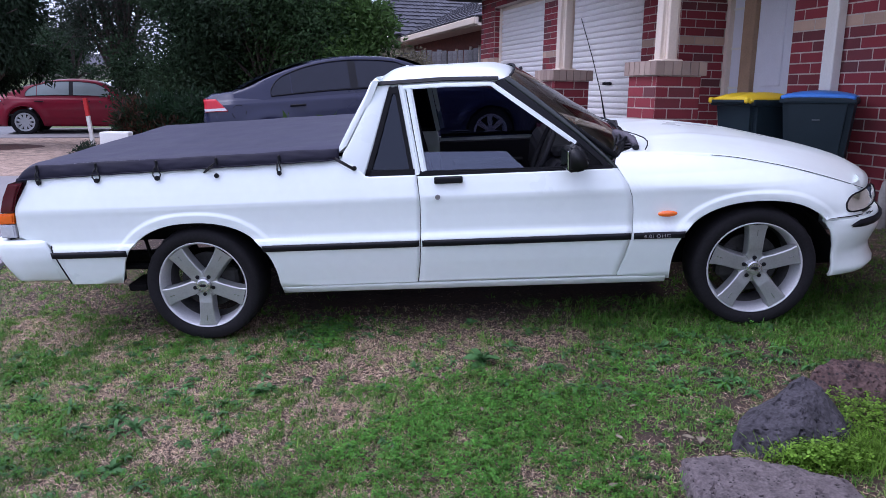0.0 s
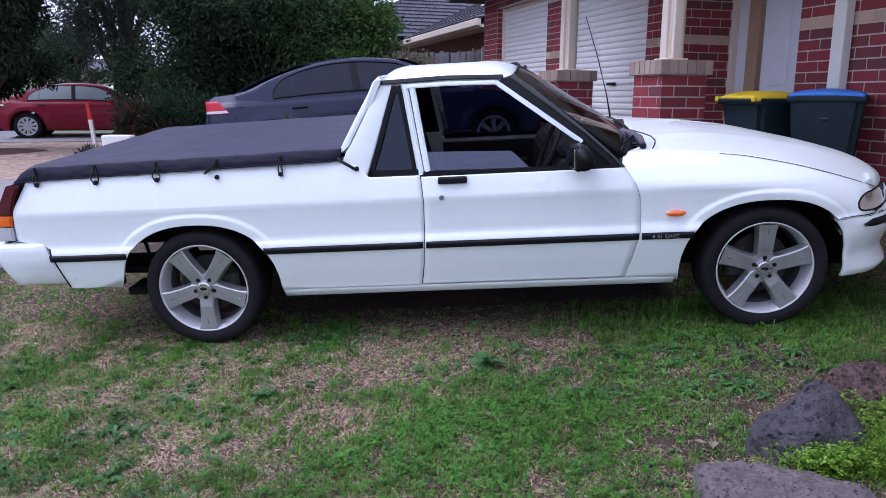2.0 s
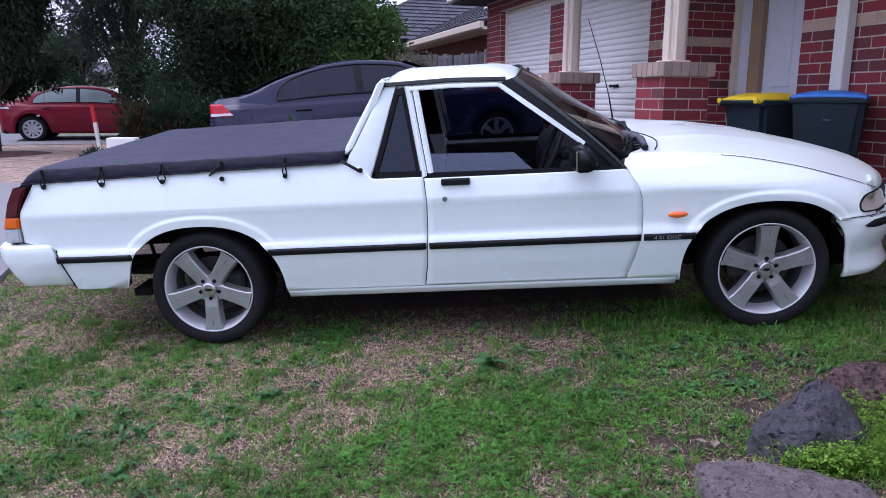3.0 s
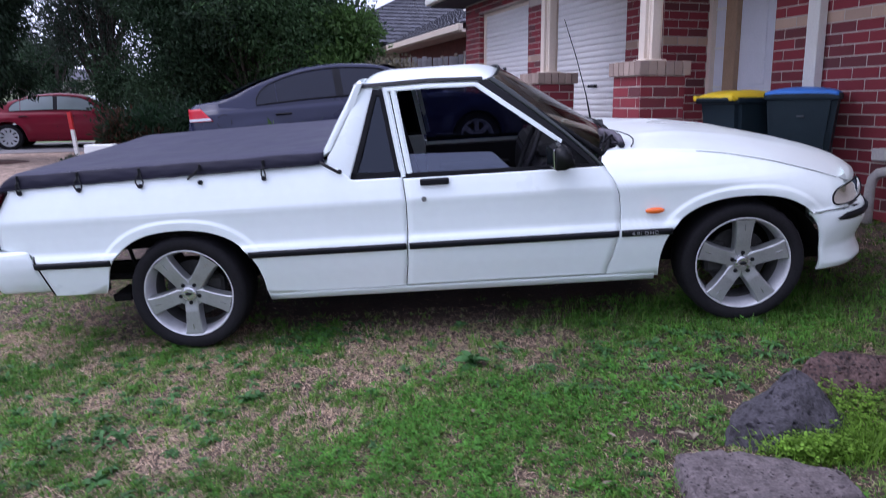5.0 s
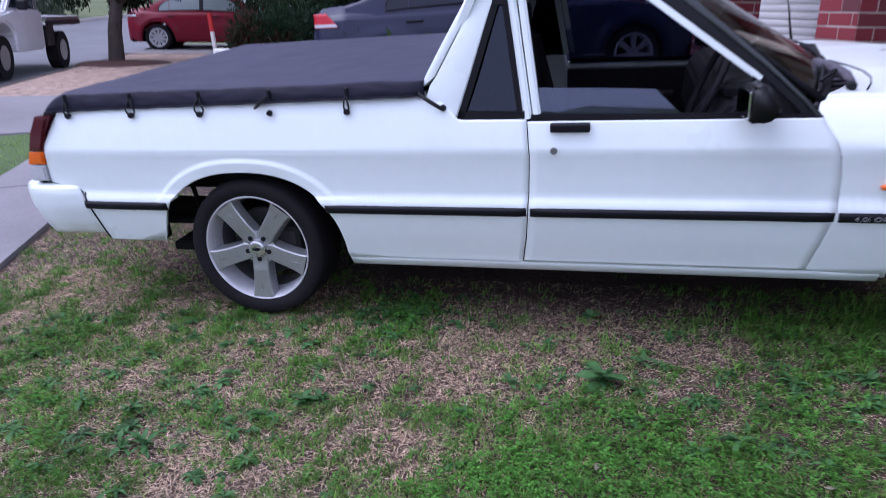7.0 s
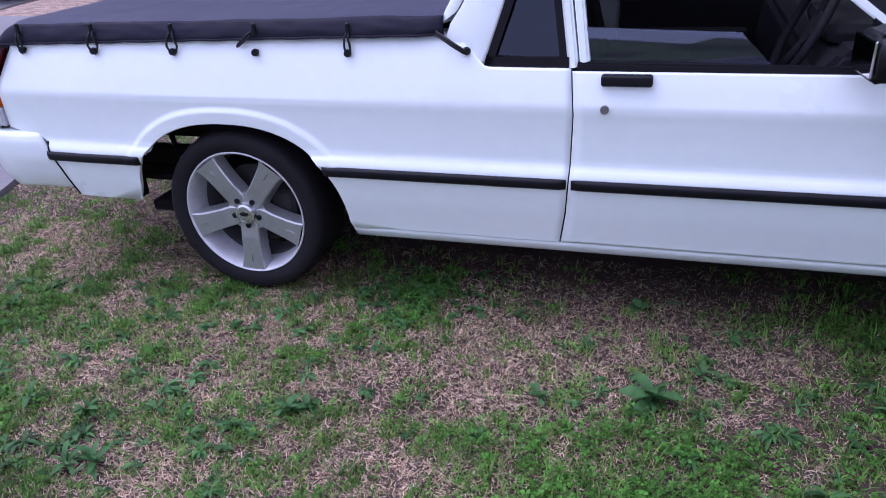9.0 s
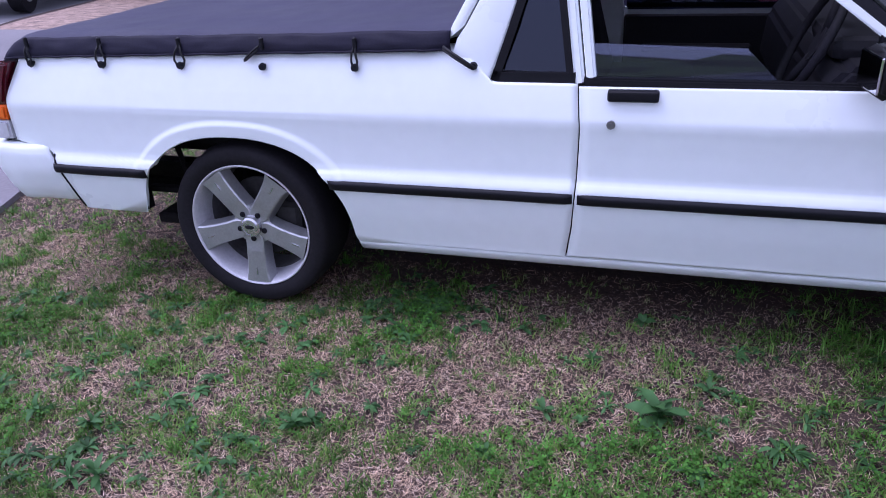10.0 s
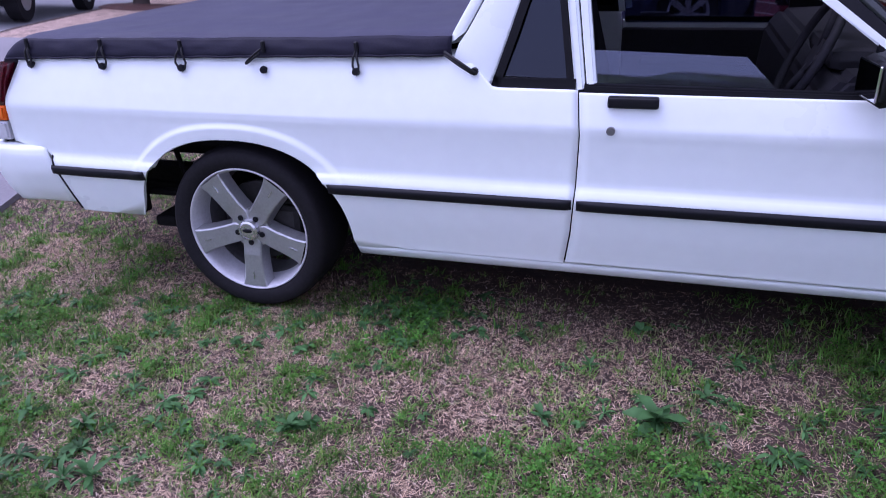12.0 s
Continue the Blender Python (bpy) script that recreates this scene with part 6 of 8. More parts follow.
def sedan(name, label, paint, n, d, ground, wheelbase=2.9, width=1.86, roof=1.46, heading=0.0, rim_style=7, tint=None, window=None, rear_lamp=None, pitch=0.0, tyre_r=0.32, rim_r=0.23):
    """A four-door car: x forward from its rear axle, y from its near side inward. Built in panels."""
    m = STREET @ Matrix.Translation((n, d, ground)) @ Matrix.Rotation(radians(heading), 4, "Z") @ Matrix.Rotation(radians(-pitch), 4, "Y")
    car = thing(name, label, "car", matrix=m)
    wb, c = wheelbase, width / 2
    k = wb / 2.9
    tail, head = -0.78 * k, wb + 0.92 * k
    deck = [(tail, 0.80), (tail + 0.03, 1.00), (tail + 0.12, 1.055), (-0.42 * k, 1.075), (0.0, 1.06), (2.3 * k, 0.99), (2.62 * k, 0.985), (3.1 * k, 0.90), (wb + 0.62 * k, 0.78), (head - 0.10, 0.68), (head, 0.50)]
    dx, dz = zip(*deck)
    zs = roof / 1.46
    def ring(x):
        top = lerp_table(x, dx, dz) * zs
        e = min(1, max(0.0, (x - tail) / 0.35)) ** 0.5
        e2 = min(1, max(0.0, (head - x) / 0.55)) ** 0.5
        inn = 0.26 * (1 - e) + 0.34 * (1 - e2)
        belt = min(0.97 * zs, top - 0.02)
        return inn, belt, top
    def side(u, v):
        x = tail + (head - tail) * u
        inn, belt, top = ring(x)
        pts = ((0.21, 0.10), (0.25, 0.05), (0.42, 0.01), (0.62, 0.0), (0.78, 0.012), (belt - 0.05 if belt > 0.85 else 0.80 * belt + 0.14, 0.035), (belt, 0.075), (top, 0.22), (top + 0.01, c - inn))
        i = min(int(v * 8 + 1e-6), 7)
        q = v * 8 - i
        z = pts[i][0] + (pts[i + 1][0] - pts[i][0]) * q
        y = pts[i][1] + (pts[i + 1][1] - pts[i][1]) * q
        for cx in (0.0, wb):
            if z < 0.72 and abs(x - cx) < 0.375:
                z = max(z, 0.315 + math.sqrt(max(0, 0.375 ** 2 - (x - cx) ** 2)))
            y -= 0.030 * math.exp(-(((math.hypot(x - cx, z - 0.315) - 0.43) / 0.07) ** 2)) if z < 0.95 else 0
        return (x, y + inn, z)
    for flip in (False, True):
        bm = bmesh.new()
        def at(u, v):
            x, y, z = side(u, v)
            return (x, width - y if flip else y, z)
        grid(bm, at, 110, 40)
        bmesh.ops.recalc_face_normals(bm, faces=bm.faces[:])
        part("body_side", bm, paint, car, smooth=True)
    # cabin
    g0, g1, r0, r1 = -0.40 * k, 2.52 * k, 0.62 * k, 1.72 * k
    def roofline(x):
        return smooth_table(x, (g0 - 0.4, g0, g0 + 0.5 * k, r0, 1.12 * k, r1, r1 + 0.42 * k, g1, g1 + 0.4), (0.99, 1.07, 1.295, 1.43, 1.475, 1.425, 1.24, 0.985, 0.90), 0.26 * k) * zs
    def cab(u, v, lift=0.0):
        x = g0 + (g1 - g0) * u
        ztop = roofline(x)
        zb = lerp_table(x, (g0, 0.0, g1), (1.0, 0.945, 0.93)) * zs
        h = max(ztop - zb, 0.004)
        w = min(1.0, v / 0.62)
        if v <= 0.62:
            z = zb + (h - 0.03 * min(1, h / 0.2)) * w ** 0.95
            y = 0.06 + 0.20 * (z - zb) / 0.47 + 0.02 * w ** 6
        else:
            q = (v - 0.62) / 0.38
            y0 = 0.06 + 0.20 * (h - 0.03) / 0.47 + 0.02
            y = y0 + (c - y0) * q
            z = zb + h - 0.03 * min(1, h / 0.2) * (1 - q) ** 2.5
        ends = 0.06 * (max(0, 0.12 - u) / 0.12) + 0.10 * (max(0, u - 0.86) / 0.14)
        return (x, y + ends - lift, z + lift * 0.3)
    for flip in (False, True):
        bm = bmesh.new()
        def at(u, v):
            x, y, z = cab(u, v)
            return (x, width - y if flip else y, z)
        grid(bm, at, 50, 26)
        bmesh.ops.recalc_face_normals(bm, faces=bm.faces[:])
        part("cabin", bm, paint, car, smooth=True)
        # side windows, sitting in the cabin's side
        for nm, xa, xb in (("rear_quarter_glass", 0.06, 0.30), ("rear_door_glass", 0.315, 1.05), ("centre_pillar_cover", 1.05, 1.15), ("front_door_glass", 1.15, 2.12)):
            bm = bmesh.new()
            def win_at(u, v):
                x = (xa + (xb - xa) * u) * k
                uu = (x - g0) / (g1 - g0)
                lo = 0.11
                hi = smooth_table(x / k, WIN_X, WIN_V, 0.05) - 0.02
                x, y, z = cab(uu, lo + (hi - lo) * v, 0.006)
                return (x, width - y if flip else y, z)
            grid(bm, win_at, 20, 6)
            bmesh.ops.recalc_face_normals(bm, faces=bm.faces[:])
            part(nm, bm, TRIM if nm == "centre_pillar_cover" else window, car, smooth=True)
        # trim round the glass, door gaps, handles, lamps
        bm = bmesh.new()
        line = [cab(((xx * k) - g0) / (g1 - g0), smooth_table(xx, WIN_X, WIN_V, 0.05), 0.008) for xx in np.linspace(0.05, 2.14, 60)]
        line = line + [cab(((xx * k) - g0) / (g1 - g0), 0.095, 0.009) for xx in np.linspace(2.14, 0.05, 16)] + [line[0]]
        tube(bm, [(x, width - y if flip else y, z) for x, y, z in line], 0.007, 6)
        part("window_trim", bm, TRIM, car)
        for line in ([(0.02, 0.97), (0.10, 0.84), (0.33, 0.62), (0.42, 0.45), (0.44, 0.28)], [(1.11, 0.95), (1.13, 0.6), (1.12, 0.27)], [(2.15, 0.94), (2.18, 0.6), (2.15, 0.27)]):
            bm = bmesh.new()
            pts = []
            for x, z in line:
                y = lerp_table(z, (0.21, 0.25, 0.42, 0.62, 0.78, 0.92, 0.97), (0.10, 0.05, 0.01, 0.0, 0.012, 0.035, 0.075)) - 0.001
                pts.append((x * k, width - y if flip else y, z * zs))
            tube(bm, pts, 0.004, 5)
            part("door_gap", bm, TRIM, car)
        for x in (0.26, 1.34):
            bm = bmesh.new()
            yy = 0.012
            box(bm, (x * k, min(yy, width - yy) - 0.02 if not flip else width - yy - 0.01, 0.855 * zs), (x * k + 0.20, (yy + 0.01) if not flip else width - yy + 0.02, 0.88 * zs), 0.008)
            part("door_handle", bm, TRIM, car)
        bm = bmesh.new()
        def lamp_at(u, v):
            x = tail + 0.02 + (0.27 - 0.13 * v) * u
            inn, belt, top = ring(x)
            z = 0.85 * zs + 0.155 * v * zs
            y = inn + 0.010 + 0.03 * v - 0.008
            return (x, width - y if flip else y, z)
        grid(bm, lamp_at, 8, 5)
        bmesh.ops.recalc_face_normals(bm, faces=bm.faces[:])
        solid(part("tail_lamp", bm, rear_lamp, car, "red tail lamp", smooth=True), 0.02)
        bm = bmesh.new()
        def lamp2(u, v):
            x, y, z = lamp_at(u, 0.05 + 0.2 * v)
            return (x, y + (0.004 if flip else -0.004), z)
        grid(bm, lamp2, 8, 2)
        part("reversing_lamp", bm, CLEAR_LENS, car, smooth=True)
        bm = bmesh.new()
        ym = -0.06 if not flip else width + 0.06
        bmesh.ops.create_uvsphere(bm, u_segments=14, v_segments=8, radius=1, matrix=Matrix.LocRotScale((2.02 * k, ym, 0.99 * zs), None, (0.06, 0.10, 0.065)))
        part("mirror", bm, paint, car, smooth=True)
    bm = bmesh.new()
    def screen(u, v):
        x = g1 - 0.06 * k + (r1 + 0.10 * k - g1) * v
        side = 0.18 + 0.10 * v
        return (x, side + (width - 2 * side) * u, roofline(x) + 0.006)
    grid(bm, screen, 12, 12)
    part("windscreen", bm, window, car)
    bm = bmesh.new()
    def rear_screen(u, v):
        x = g0 + 0.10 * k + (r0 - g0 - 0.14 * k) * v
        side = 0.17 + 0.14 * v
        return (x - 0.05 * (1 - (2 * u - 1) ** 2), side + (width - 2 * side) * u, roofline(x) + 0.006)
    grid(bm, rear_screen, 12, 12)
    part("rear_window", bm, window, car)
    bm = bmesh.new()
    box(bm, (tail + 0.1, 0.15, 0.20), (head - 0.15, width - 0.15, 0.45))
    part("underbody", bm, UNDER, car)
    bm = bmesh.new()
    box(bm, (0.2, 0.16, 0.44), (2.3 * k, width - 0.16, 0.9))
    part("interior", bm, INTERIOR, car)
    bm = bmesh.new()
    tube(bm, [(-0.36 * k + 0.085 * math.cos(a), 0.014 + 0.02 * (math.sin(a) > 0), 0.83 * zs + 0.085 * math.sin(a)) for a in np.linspace(0, math.tau, 25)], 0.004, 5)
    part("fuel_flap_gap", bm, TRIM, car)
    for cx in (0.0, wb):
        for y, turn in ((0.02, 0), (width - 0.02, 180)):
            mm = Matrix.Translation((cx, y, tyre_r)) @ Matrix.Rotation(radians(turn), 4, "Z")
            bm = bmesh.new()
            sec = ((rim_r, 0.02), (rim_r + 0.02, 0.0), (tyre_r - 0.02, 0.002), (tyre_r, 0.03), (tyre_r, 0.19), (rim_r, 0.2))
            vs = [[bm.verts.new((r * math.cos(i / 40 * math.tau), yy, r * math.sin(i / 40 * math.tau))) for r, yy in sec] for i in range(40)]
            for i in range(40):
                for q in range(5):
                    bm.faces.new((vs[i][q], vs[i][q + 1], vs[(i + 1) % 40][q + 1], vs[(i + 1) % 40][q]))
            w = part("wheel", bm, RUBBER, car, "black tyre with silver rim", smooth=True, matrix=mm)
            bm = bmesh.new()
            cyl(bm, (0, 0.09, 0), (0, 0.12, 0), rim_r, seg=32)
            part("brake", bm, UNDER, w)
            bm = bmesh.new()
            vs = [[bm.verts.new((r * math.cos(i / 40 * math.tau), yy, r * math.sin(i / 40 * math.tau))) for r, yy in ((rim_r + 0.004, 0.01), (rim_r - 0.012, 0.004), (rim_r - 0.03, 0.03), (rim_r - 0.04, 0.12))] for i in range(40)]
            for i in range(40):
                for q in range(3):
                    bm.faces.new((vs[i][q], vs[i][q + 1], vs[(i + 1) % 40][q + 1], vs[(i + 1) % 40][q]))
            part("rim", bm, ALLOY, w, smooth=True)
            for s in range(rim_style):
                bm = bmesh.new()
                prism(bm, [(-0.022, 0.03), (0.022, 0.03), (0.034, rim_r - 0.01), (-0.034, rim_r - 0.01)], 0.012, 0.05)
                part("spoke", bm, ALLOY, w, matrix=Matrix.Rotation(math.tau * s / rim_style, 4, "Y"))
            bm = bmesh.new()
            cyl(bm, (0, 0.008, 0), (0, 0.05, 0), 0.05, seg=20)
            part("centre_cap", bm, ALLOY, w)
    return car


DARKPAINT = mat("dark_grey_blue_paint", (0.014, 0.016, 0.046), 0.28, 0.0, var=0.06, scale=1, coat=0.12, spec=0.35)
REDPAINT = mat("red_paint", (0.19, 0.003, 0.018), 0.35, 0.0, var=0.06, scale=1, coat=0.10, spec=0.3)
SILVER = mat("silver_paint", (0.80, 0.81, 0.84), 0.35, 0.05, var=0.05, coat=0.5)
CARGLASS = mat("dark_car_glass", (0.012, 0.014, 0.026), 0.08, var=0.1, spec=0.32)
LIGHTGLASS = mat("light_car_glass", (0.22, 0.26, 0.26), 0.1, var=0.08, scale=1, fine=3, spec=0.6)
BRIGHTRED = mat("bright_red_lens", (0.50, 0.005, 0.02), 0.35, var=0.1)
dark_n, dark_d = 0.80, 5.62
sedan("dark_sedan", "dark blue-grey four-door sedan parked on the driveway", DARKPAINT, dark_n, dark_d, height(*nd_xy(dark_n, dark_d)) - 0.04, 2.915, 1.88, 1.445, window=CARGLASS, rear_lamp=BRIGHTRED, pitch=4.3, tyre_r=0.335, rim_r=0.235)
sedan("red_sedan", "faded red sedan parked across the next driveway", REDPAINT, -4.25, 16.2, 0.215, 2.75, 1.82, 1.35, window=LIGHTGLASS, rear_lamp=RED_LENS, rim_style=10, tyre_r=0.31, rim_r=0.215)
sedan("white_hatchback", "white car parked beyond the red sedan", WHITE, -3.9, 30.0, height(*nd_xy(-3.9, 30.0)) + 0.02, 2.55, 1.7, 1.42, heading=-15, window=CARGLASS, rear_lamp=RED_LENS)
sedan("distant_car", "small white car far up the street", WHITE, -8.5, 96.0, height(*nd_xy(-8.5, 96.0)) + 0.02, 2.6, 1.75, 1.45, heading=-60, window=CARGLASS, rear_lamp=RED_LENS)

# silver tray ute on the street, nose towards the camera
gu = thing("tray_ute", "silver single-cab ute with a flat steel tray parked at the kerb", "ute", matrix=STREET @ Matrix.Translation((-5.35, 13.1, height(*nd_xy(-5.35, 12.0)) - 0.136)) @ Matrix.Rotation(radians(-90), 4, "Z") @ Matrix.Diagonal((0.90, 1, 1, 1)))
# local x runs to its nose, y from the kerb side inward
def gbox(nm, lo, hi, m, bevel=0.03, label=""):
    bm = bmesh.new()
    lo, hi = (lo[0], -hi[1], lo[2]), (hi[0], -lo[1], hi[2])
    box(bm, lo, hi, bevel, seg=2)
    return part(nm, bm, m, gu, label)


def gprism(nm, outline, y0, y1, m, bevel=0.03, label=""):
    bm = bmesh.new()
    prism(bm, outline, -y1, -y0)
    bmesh.ops.bevel(bm, geom=bm.edges[:], offset=bevel, segments=2, affect="EDGES")
    return part(nm, bm, m, gu, label)


gprism("cab_body", [(0.95, 0.42), (2.30, 0.42), (2.33, 0.72), (2.47, 0.86), (2.66, 0.93), (2.98, 0.90), (3.18, 0.78), (3.30, 0.55), (3.62, 0.50), (3.60, 0.98), (2.45, 1.12), (0.95, 1.12)], 0.0, 1.66, SILVER, 0.04, "silver cab body")
gprism("cab_roof", [(0.98, 1.10), (1.10, 1.66), (1.30, 1.70), (1.80, 1.68), (2.46, 1.10)], 0.10, 1.56, SILVER, 0.04, "silver cab roof")
for y in (0.085, 1.565):
    gprism("side_window", [(1.42, 1.14), (1.46, 1.58), (1.74, 1.58), (2.25, 1.16)], y, y + 0.012, CARGLASS, 0.003, "dark side window")
    gprism("rear_side_window", [(1.08, 1.14), (1.16, 1.56), (1.38, 1.58), (1.34, 1.14)], y, y + 0.012, CARGLASS, 0.003)
gprism("windscreen", [(1.86, 1.64), (1.88, 1.66), (2.48, 1.14), (2.45, 1.12)], 0.18, 1.48, CARGLASS, 0.002)
gprism("rear_window", [(0.985, 1.2), (1.0, 1.2), (1.09, 1.58), (1.075, 1.58)], 0.25, 1.4, CARGLASS, 0.002)
gbox("tray_floor", (-1.05, -0.05, 0.93), (0.90, 1.75, 1.00), METAL, 0.01, "weathered grey steel tray")
gbox("tray_rail", (-1.05, -0.06, 0.84), (0.90, -0.02, 0.93), BLACK, 0.005)
gbox("tray_rail", (-1.05, 1.68, 0.84), (0.90, 1.72, 0.93), BLACK, 0.005)
gprism("headboard", [(0.86, 1.0), (0.90, 1.0), (0.95, 1.66), (0.91, 1.66)], 0.1, 1.55, METAL, 0.006, "steel headboard frame")
gbox("chassis", (-0.95, 0.35, 0.50), (3.3, 1.3, 0.66), UNDER, 0.01)
gbox("toolbox", (0.35, 0.02, 0.46), (0.80, 0.30, 0.84), BLACK, 0.02, "black underbody box")
gbox("front_bumper", (3.50, 0.0, 0.36), (3.72, 1.66, 0.58), SILVER, 0.05)
gbox("tail_light", (-1.09, 0.05, 0.82), (-1.04, 0.35, 0.92), RED_LENS, 0.008)
for cx in (0.0, 2.95):
    for y0, sgn in ((0.0, 1), (1.66, -1)):
        bm = bmesh.new()
        cyl(bm, (cx, -y0, 0.36), (cx, -(y0 + sgn * 0.22), 0.36), 0.36, seg=32)
        w = part("wheel", bm, RUBBER, gu, "black all-terrain tyre")
        bm = bmesh.new()
        cyl(bm, (cx, -(y0 - sgn * 0.006), 0.36), (cx, -(y0 + sgn * 0.1), 0.36), 0.20, 0.18, seg=24)
        part("rim", bm, ALLOY, w)
bm = bmesh.new()
box(bm, (2.12, 0.02, 1.12), (2.22, 0.20, 1.30), 0.03)
part("mirror", bm, TRIM, gu)

# ---------------------------------------------------------------- bins, post, white block
BINBODY = mat("bin_green_black", (0.014, 0.026, 0.034), 0.55, spec=0.25, var=0.2, fine=150, bump=0.0005)

MARK = mat("faded_mark", (0.06, 0.07, 0.08), 0.6, var=0.3)


def wheelie_bin(name, label, lid, m, lobes=2, open_lip=0.0):
    b = thing(name, label, "bin", group="wheelie bins", matrix=m)
    bm = bmesh.new()
    lo = [(-0.20, -0.22), (0.20, -0.22), (0.20, 0.22), (-0.20, 0.22)]
    hi = [(-0.275, -0.33), (0.275, -0.33), (0.275, 0.33), (-0.275, 0.33)]
    v0 = [bm.verts.new((x, y, 0.06)) for x, y in lo]
    v1 = [bm.verts.new((x, y, 0.93)) for x, y in hi]
    bm.faces.new(v0[::-1])
    bm.faces.new(v1)
    for i in range(4):
        bm.faces.new((v0[i], v0[(i + 1) % 4], v1[(i + 1) % 4], v1[i]))
    bmesh.ops.bevel(bm, geom=[e for e in bm.edges if abs(e.verts[0].co.z - e.verts[1].co.z) > 0.5], offset=0.05, segments=4, affect="EDGES")
    part("body", bm, BINBODY, b, "dark green plastic body", smooth=False)
    bm = bmesh.new()
    box(bm, (-0.295, -0.355, 0.925), (0.295, 0.355, 0.985), 0.02, seg=2)
    part("rim", bm, BINBODY, b)
    bm = bmesh.new()
    def top(u, v):
        x, y = -0.285 + 0.57 * u, -0.36 + 0.74 * v
        dome = (math.sin(math.pi * u) ** 0.5) * (math.sin(math.pi * min(1, max(0, v))) ** 0.4)
        lobe = 1.0 if lobes == 1 else 0.45 + 0.55 * abs(math.sin(2 * math.pi * u))
        return (x, y, 0.988 + (0.050 if lobes == 1 else 0.075) * dome * lobe)
    grid(bm, top, 24, 20)
    bmesh.ops.recalc_face_normals(bm, faces=bm.faces[:])
    solid(part("lid", bm, lid, b, "domed plastic lid", smooth=True), 0.028)
    bm = bmesh.new()
    cyl(bm, (-0.26, 0.40, 0.965), (0.26, 0.40, 0.965), 0.016, seg=10)
    part("handle", bm, BINBODY, b)
    for s in (-0.24, 0.24):
        bm = bmesh.new()
        box(bm, (s - 0.025, 0.34, 0.95), (s + 0.025, 0.425, 1.0), 0.012)
        part("hinge", bm, lid, b)
        bm = bmesh.new()
        cyl(bm, (s * 1.1, 0.20, 0.10), (s * 1.1 + 0.04, 0.20, 0.10), 0.10, seg=20)
        part("wheel", bm, RUBBER, b)
    bm = bmesh.new()
    box(bm, (-0.03, -0.330, 0.78), (0.03, -0.312, 0.795), 0.003)
    part("moulded_mark", bm, MARK, b, "small faded moulded mark")
    return b


YELLOW = mat("yellow_lid", (0.78, 0.55, 0.01), 0.45, var=0.06)
BLUE = mat("blue_lid", (0.06, 0.22, 0.68), 0.45, var=0.06)
bx, by = nd_xy(4.17, 1.03)
wheelie_bin("wheelie_bin", "dark green wheelie bin with a yellow lid by the porch", YELLOW, Matrix.Translation((bx, by, 0.475)) @ Matrix.Rotation(radians(118), 4, "Z") @ Matrix.Diagonal((0.75, 0.75, 0.83, 1)))
bx, by = nd_xy(4.44, 0.66)
wheelie_bin("wheelie_bin", "dark wheelie bin with a blue lid by the brick wall", BLUE, Matrix.Translation((bx, by, 0.475)) @ Matrix.Rotation(radians(-28), 4, "Z") @ Matrix.Diagonal((0.86, 0.80, 0.86, 1)), lobes=1)

pp = nd_xy(-2.2, 12.1)
post = thing("marker_post", "leaning white marker post with a red top", "post", matrix=Matrix.Translation((*pp, height(*pp))) @ Matrix.Rotation(radians(-6), 4, "Y"))
bm = bmesh.new()
box(bm, (-0.035, -0.03, -0.05), (0.035, 0.03, 0.62), 0.006)
part("white_shaft", bm, OFFWHITE, post)
bm = bmesh.new()
box(bm, (-0.036, -0.031, 0.62), (0.036, 0.031, 0.96), 0.006)
part("red_top", bm, mat("red_marker", (0.55, 0.02, 0.02), 0.5, var=0.1), post)
pp = nd_xy(-1.28, 7.80)
bm = bmesh.new()
box(bm, (-0.20, -0.12, 0), (0.20, 0.12, 0.53), 0.02, seg=2)
tagged(part("white_block", bm, OFFWHITE, matrix=Matrix.Translation((*pp, height(*pp))) @ Matrix.Rotation(radians(8), 4, "Z")), "plain white painted block beside the driveway", "block")

# ---------------------------------------------------------------- paling fence and the next house
PALING = mat("weathered_paling", (0.21, 0.20, 0.205), 0.9, var=0.3, scale=5, fine=60, bump=0.003, random_ob=0.25)
fence = thing("paling_fence", "weathered grey timber paling fence between the houses", "fence")
rngf = random.Random(5)
for i in range(24):
    n = 3.05 + i * 0.098
    d = 10.05 + (5.1 - n) * 0.30
    x, y = nd_xy(n, d)
    bm = bmesh.new()
    hgt = 1.64 + rngf.uniform(-0.02, 0.02)
    box(bm, (-0.046, -0.009, 0.0), (0.046, 0.009, hgt), 0.002)
    part("paling", bm, PALING, fence, matrix=Matrix.Translation((x, y, height(x, y) - 0.02)) @ Matrix.Rotation(radians(3 + rngf.uniform(-2, 2)), 4, "Z") @ Matrix.Rotation(radians(rngf.uniform(-0.6, 0.6)), 4, "Y"))
for z in (0.3, 1.2):
    bm = bmesh.new()
    a, b = nd_xy(3.05, 10.05 + 2.05 * 0.3), nd_xy(5.3, 10.0)
    cyl(bm, (a[0], a[1] + 0.05, height(*a) + z), (b[0], b[1] + 0.05, height(*b) + z), 0.03, seg=4)
    part("rail", bm, PALING, fence)
nh = thing("neighbour_house", "brick house with dark tiled roof behind the fence", "house", matrix=STREET)
bm = bmesh.new()
box(bm, (5.9, 11.6, 0.3), (12, 22, 2.75))
part("wall", bm, mat("far_red_brick", (0.17, 0.055, 0.045), 0.9, var=0.35, scale=8, fine=30), nh, "red brick wall")
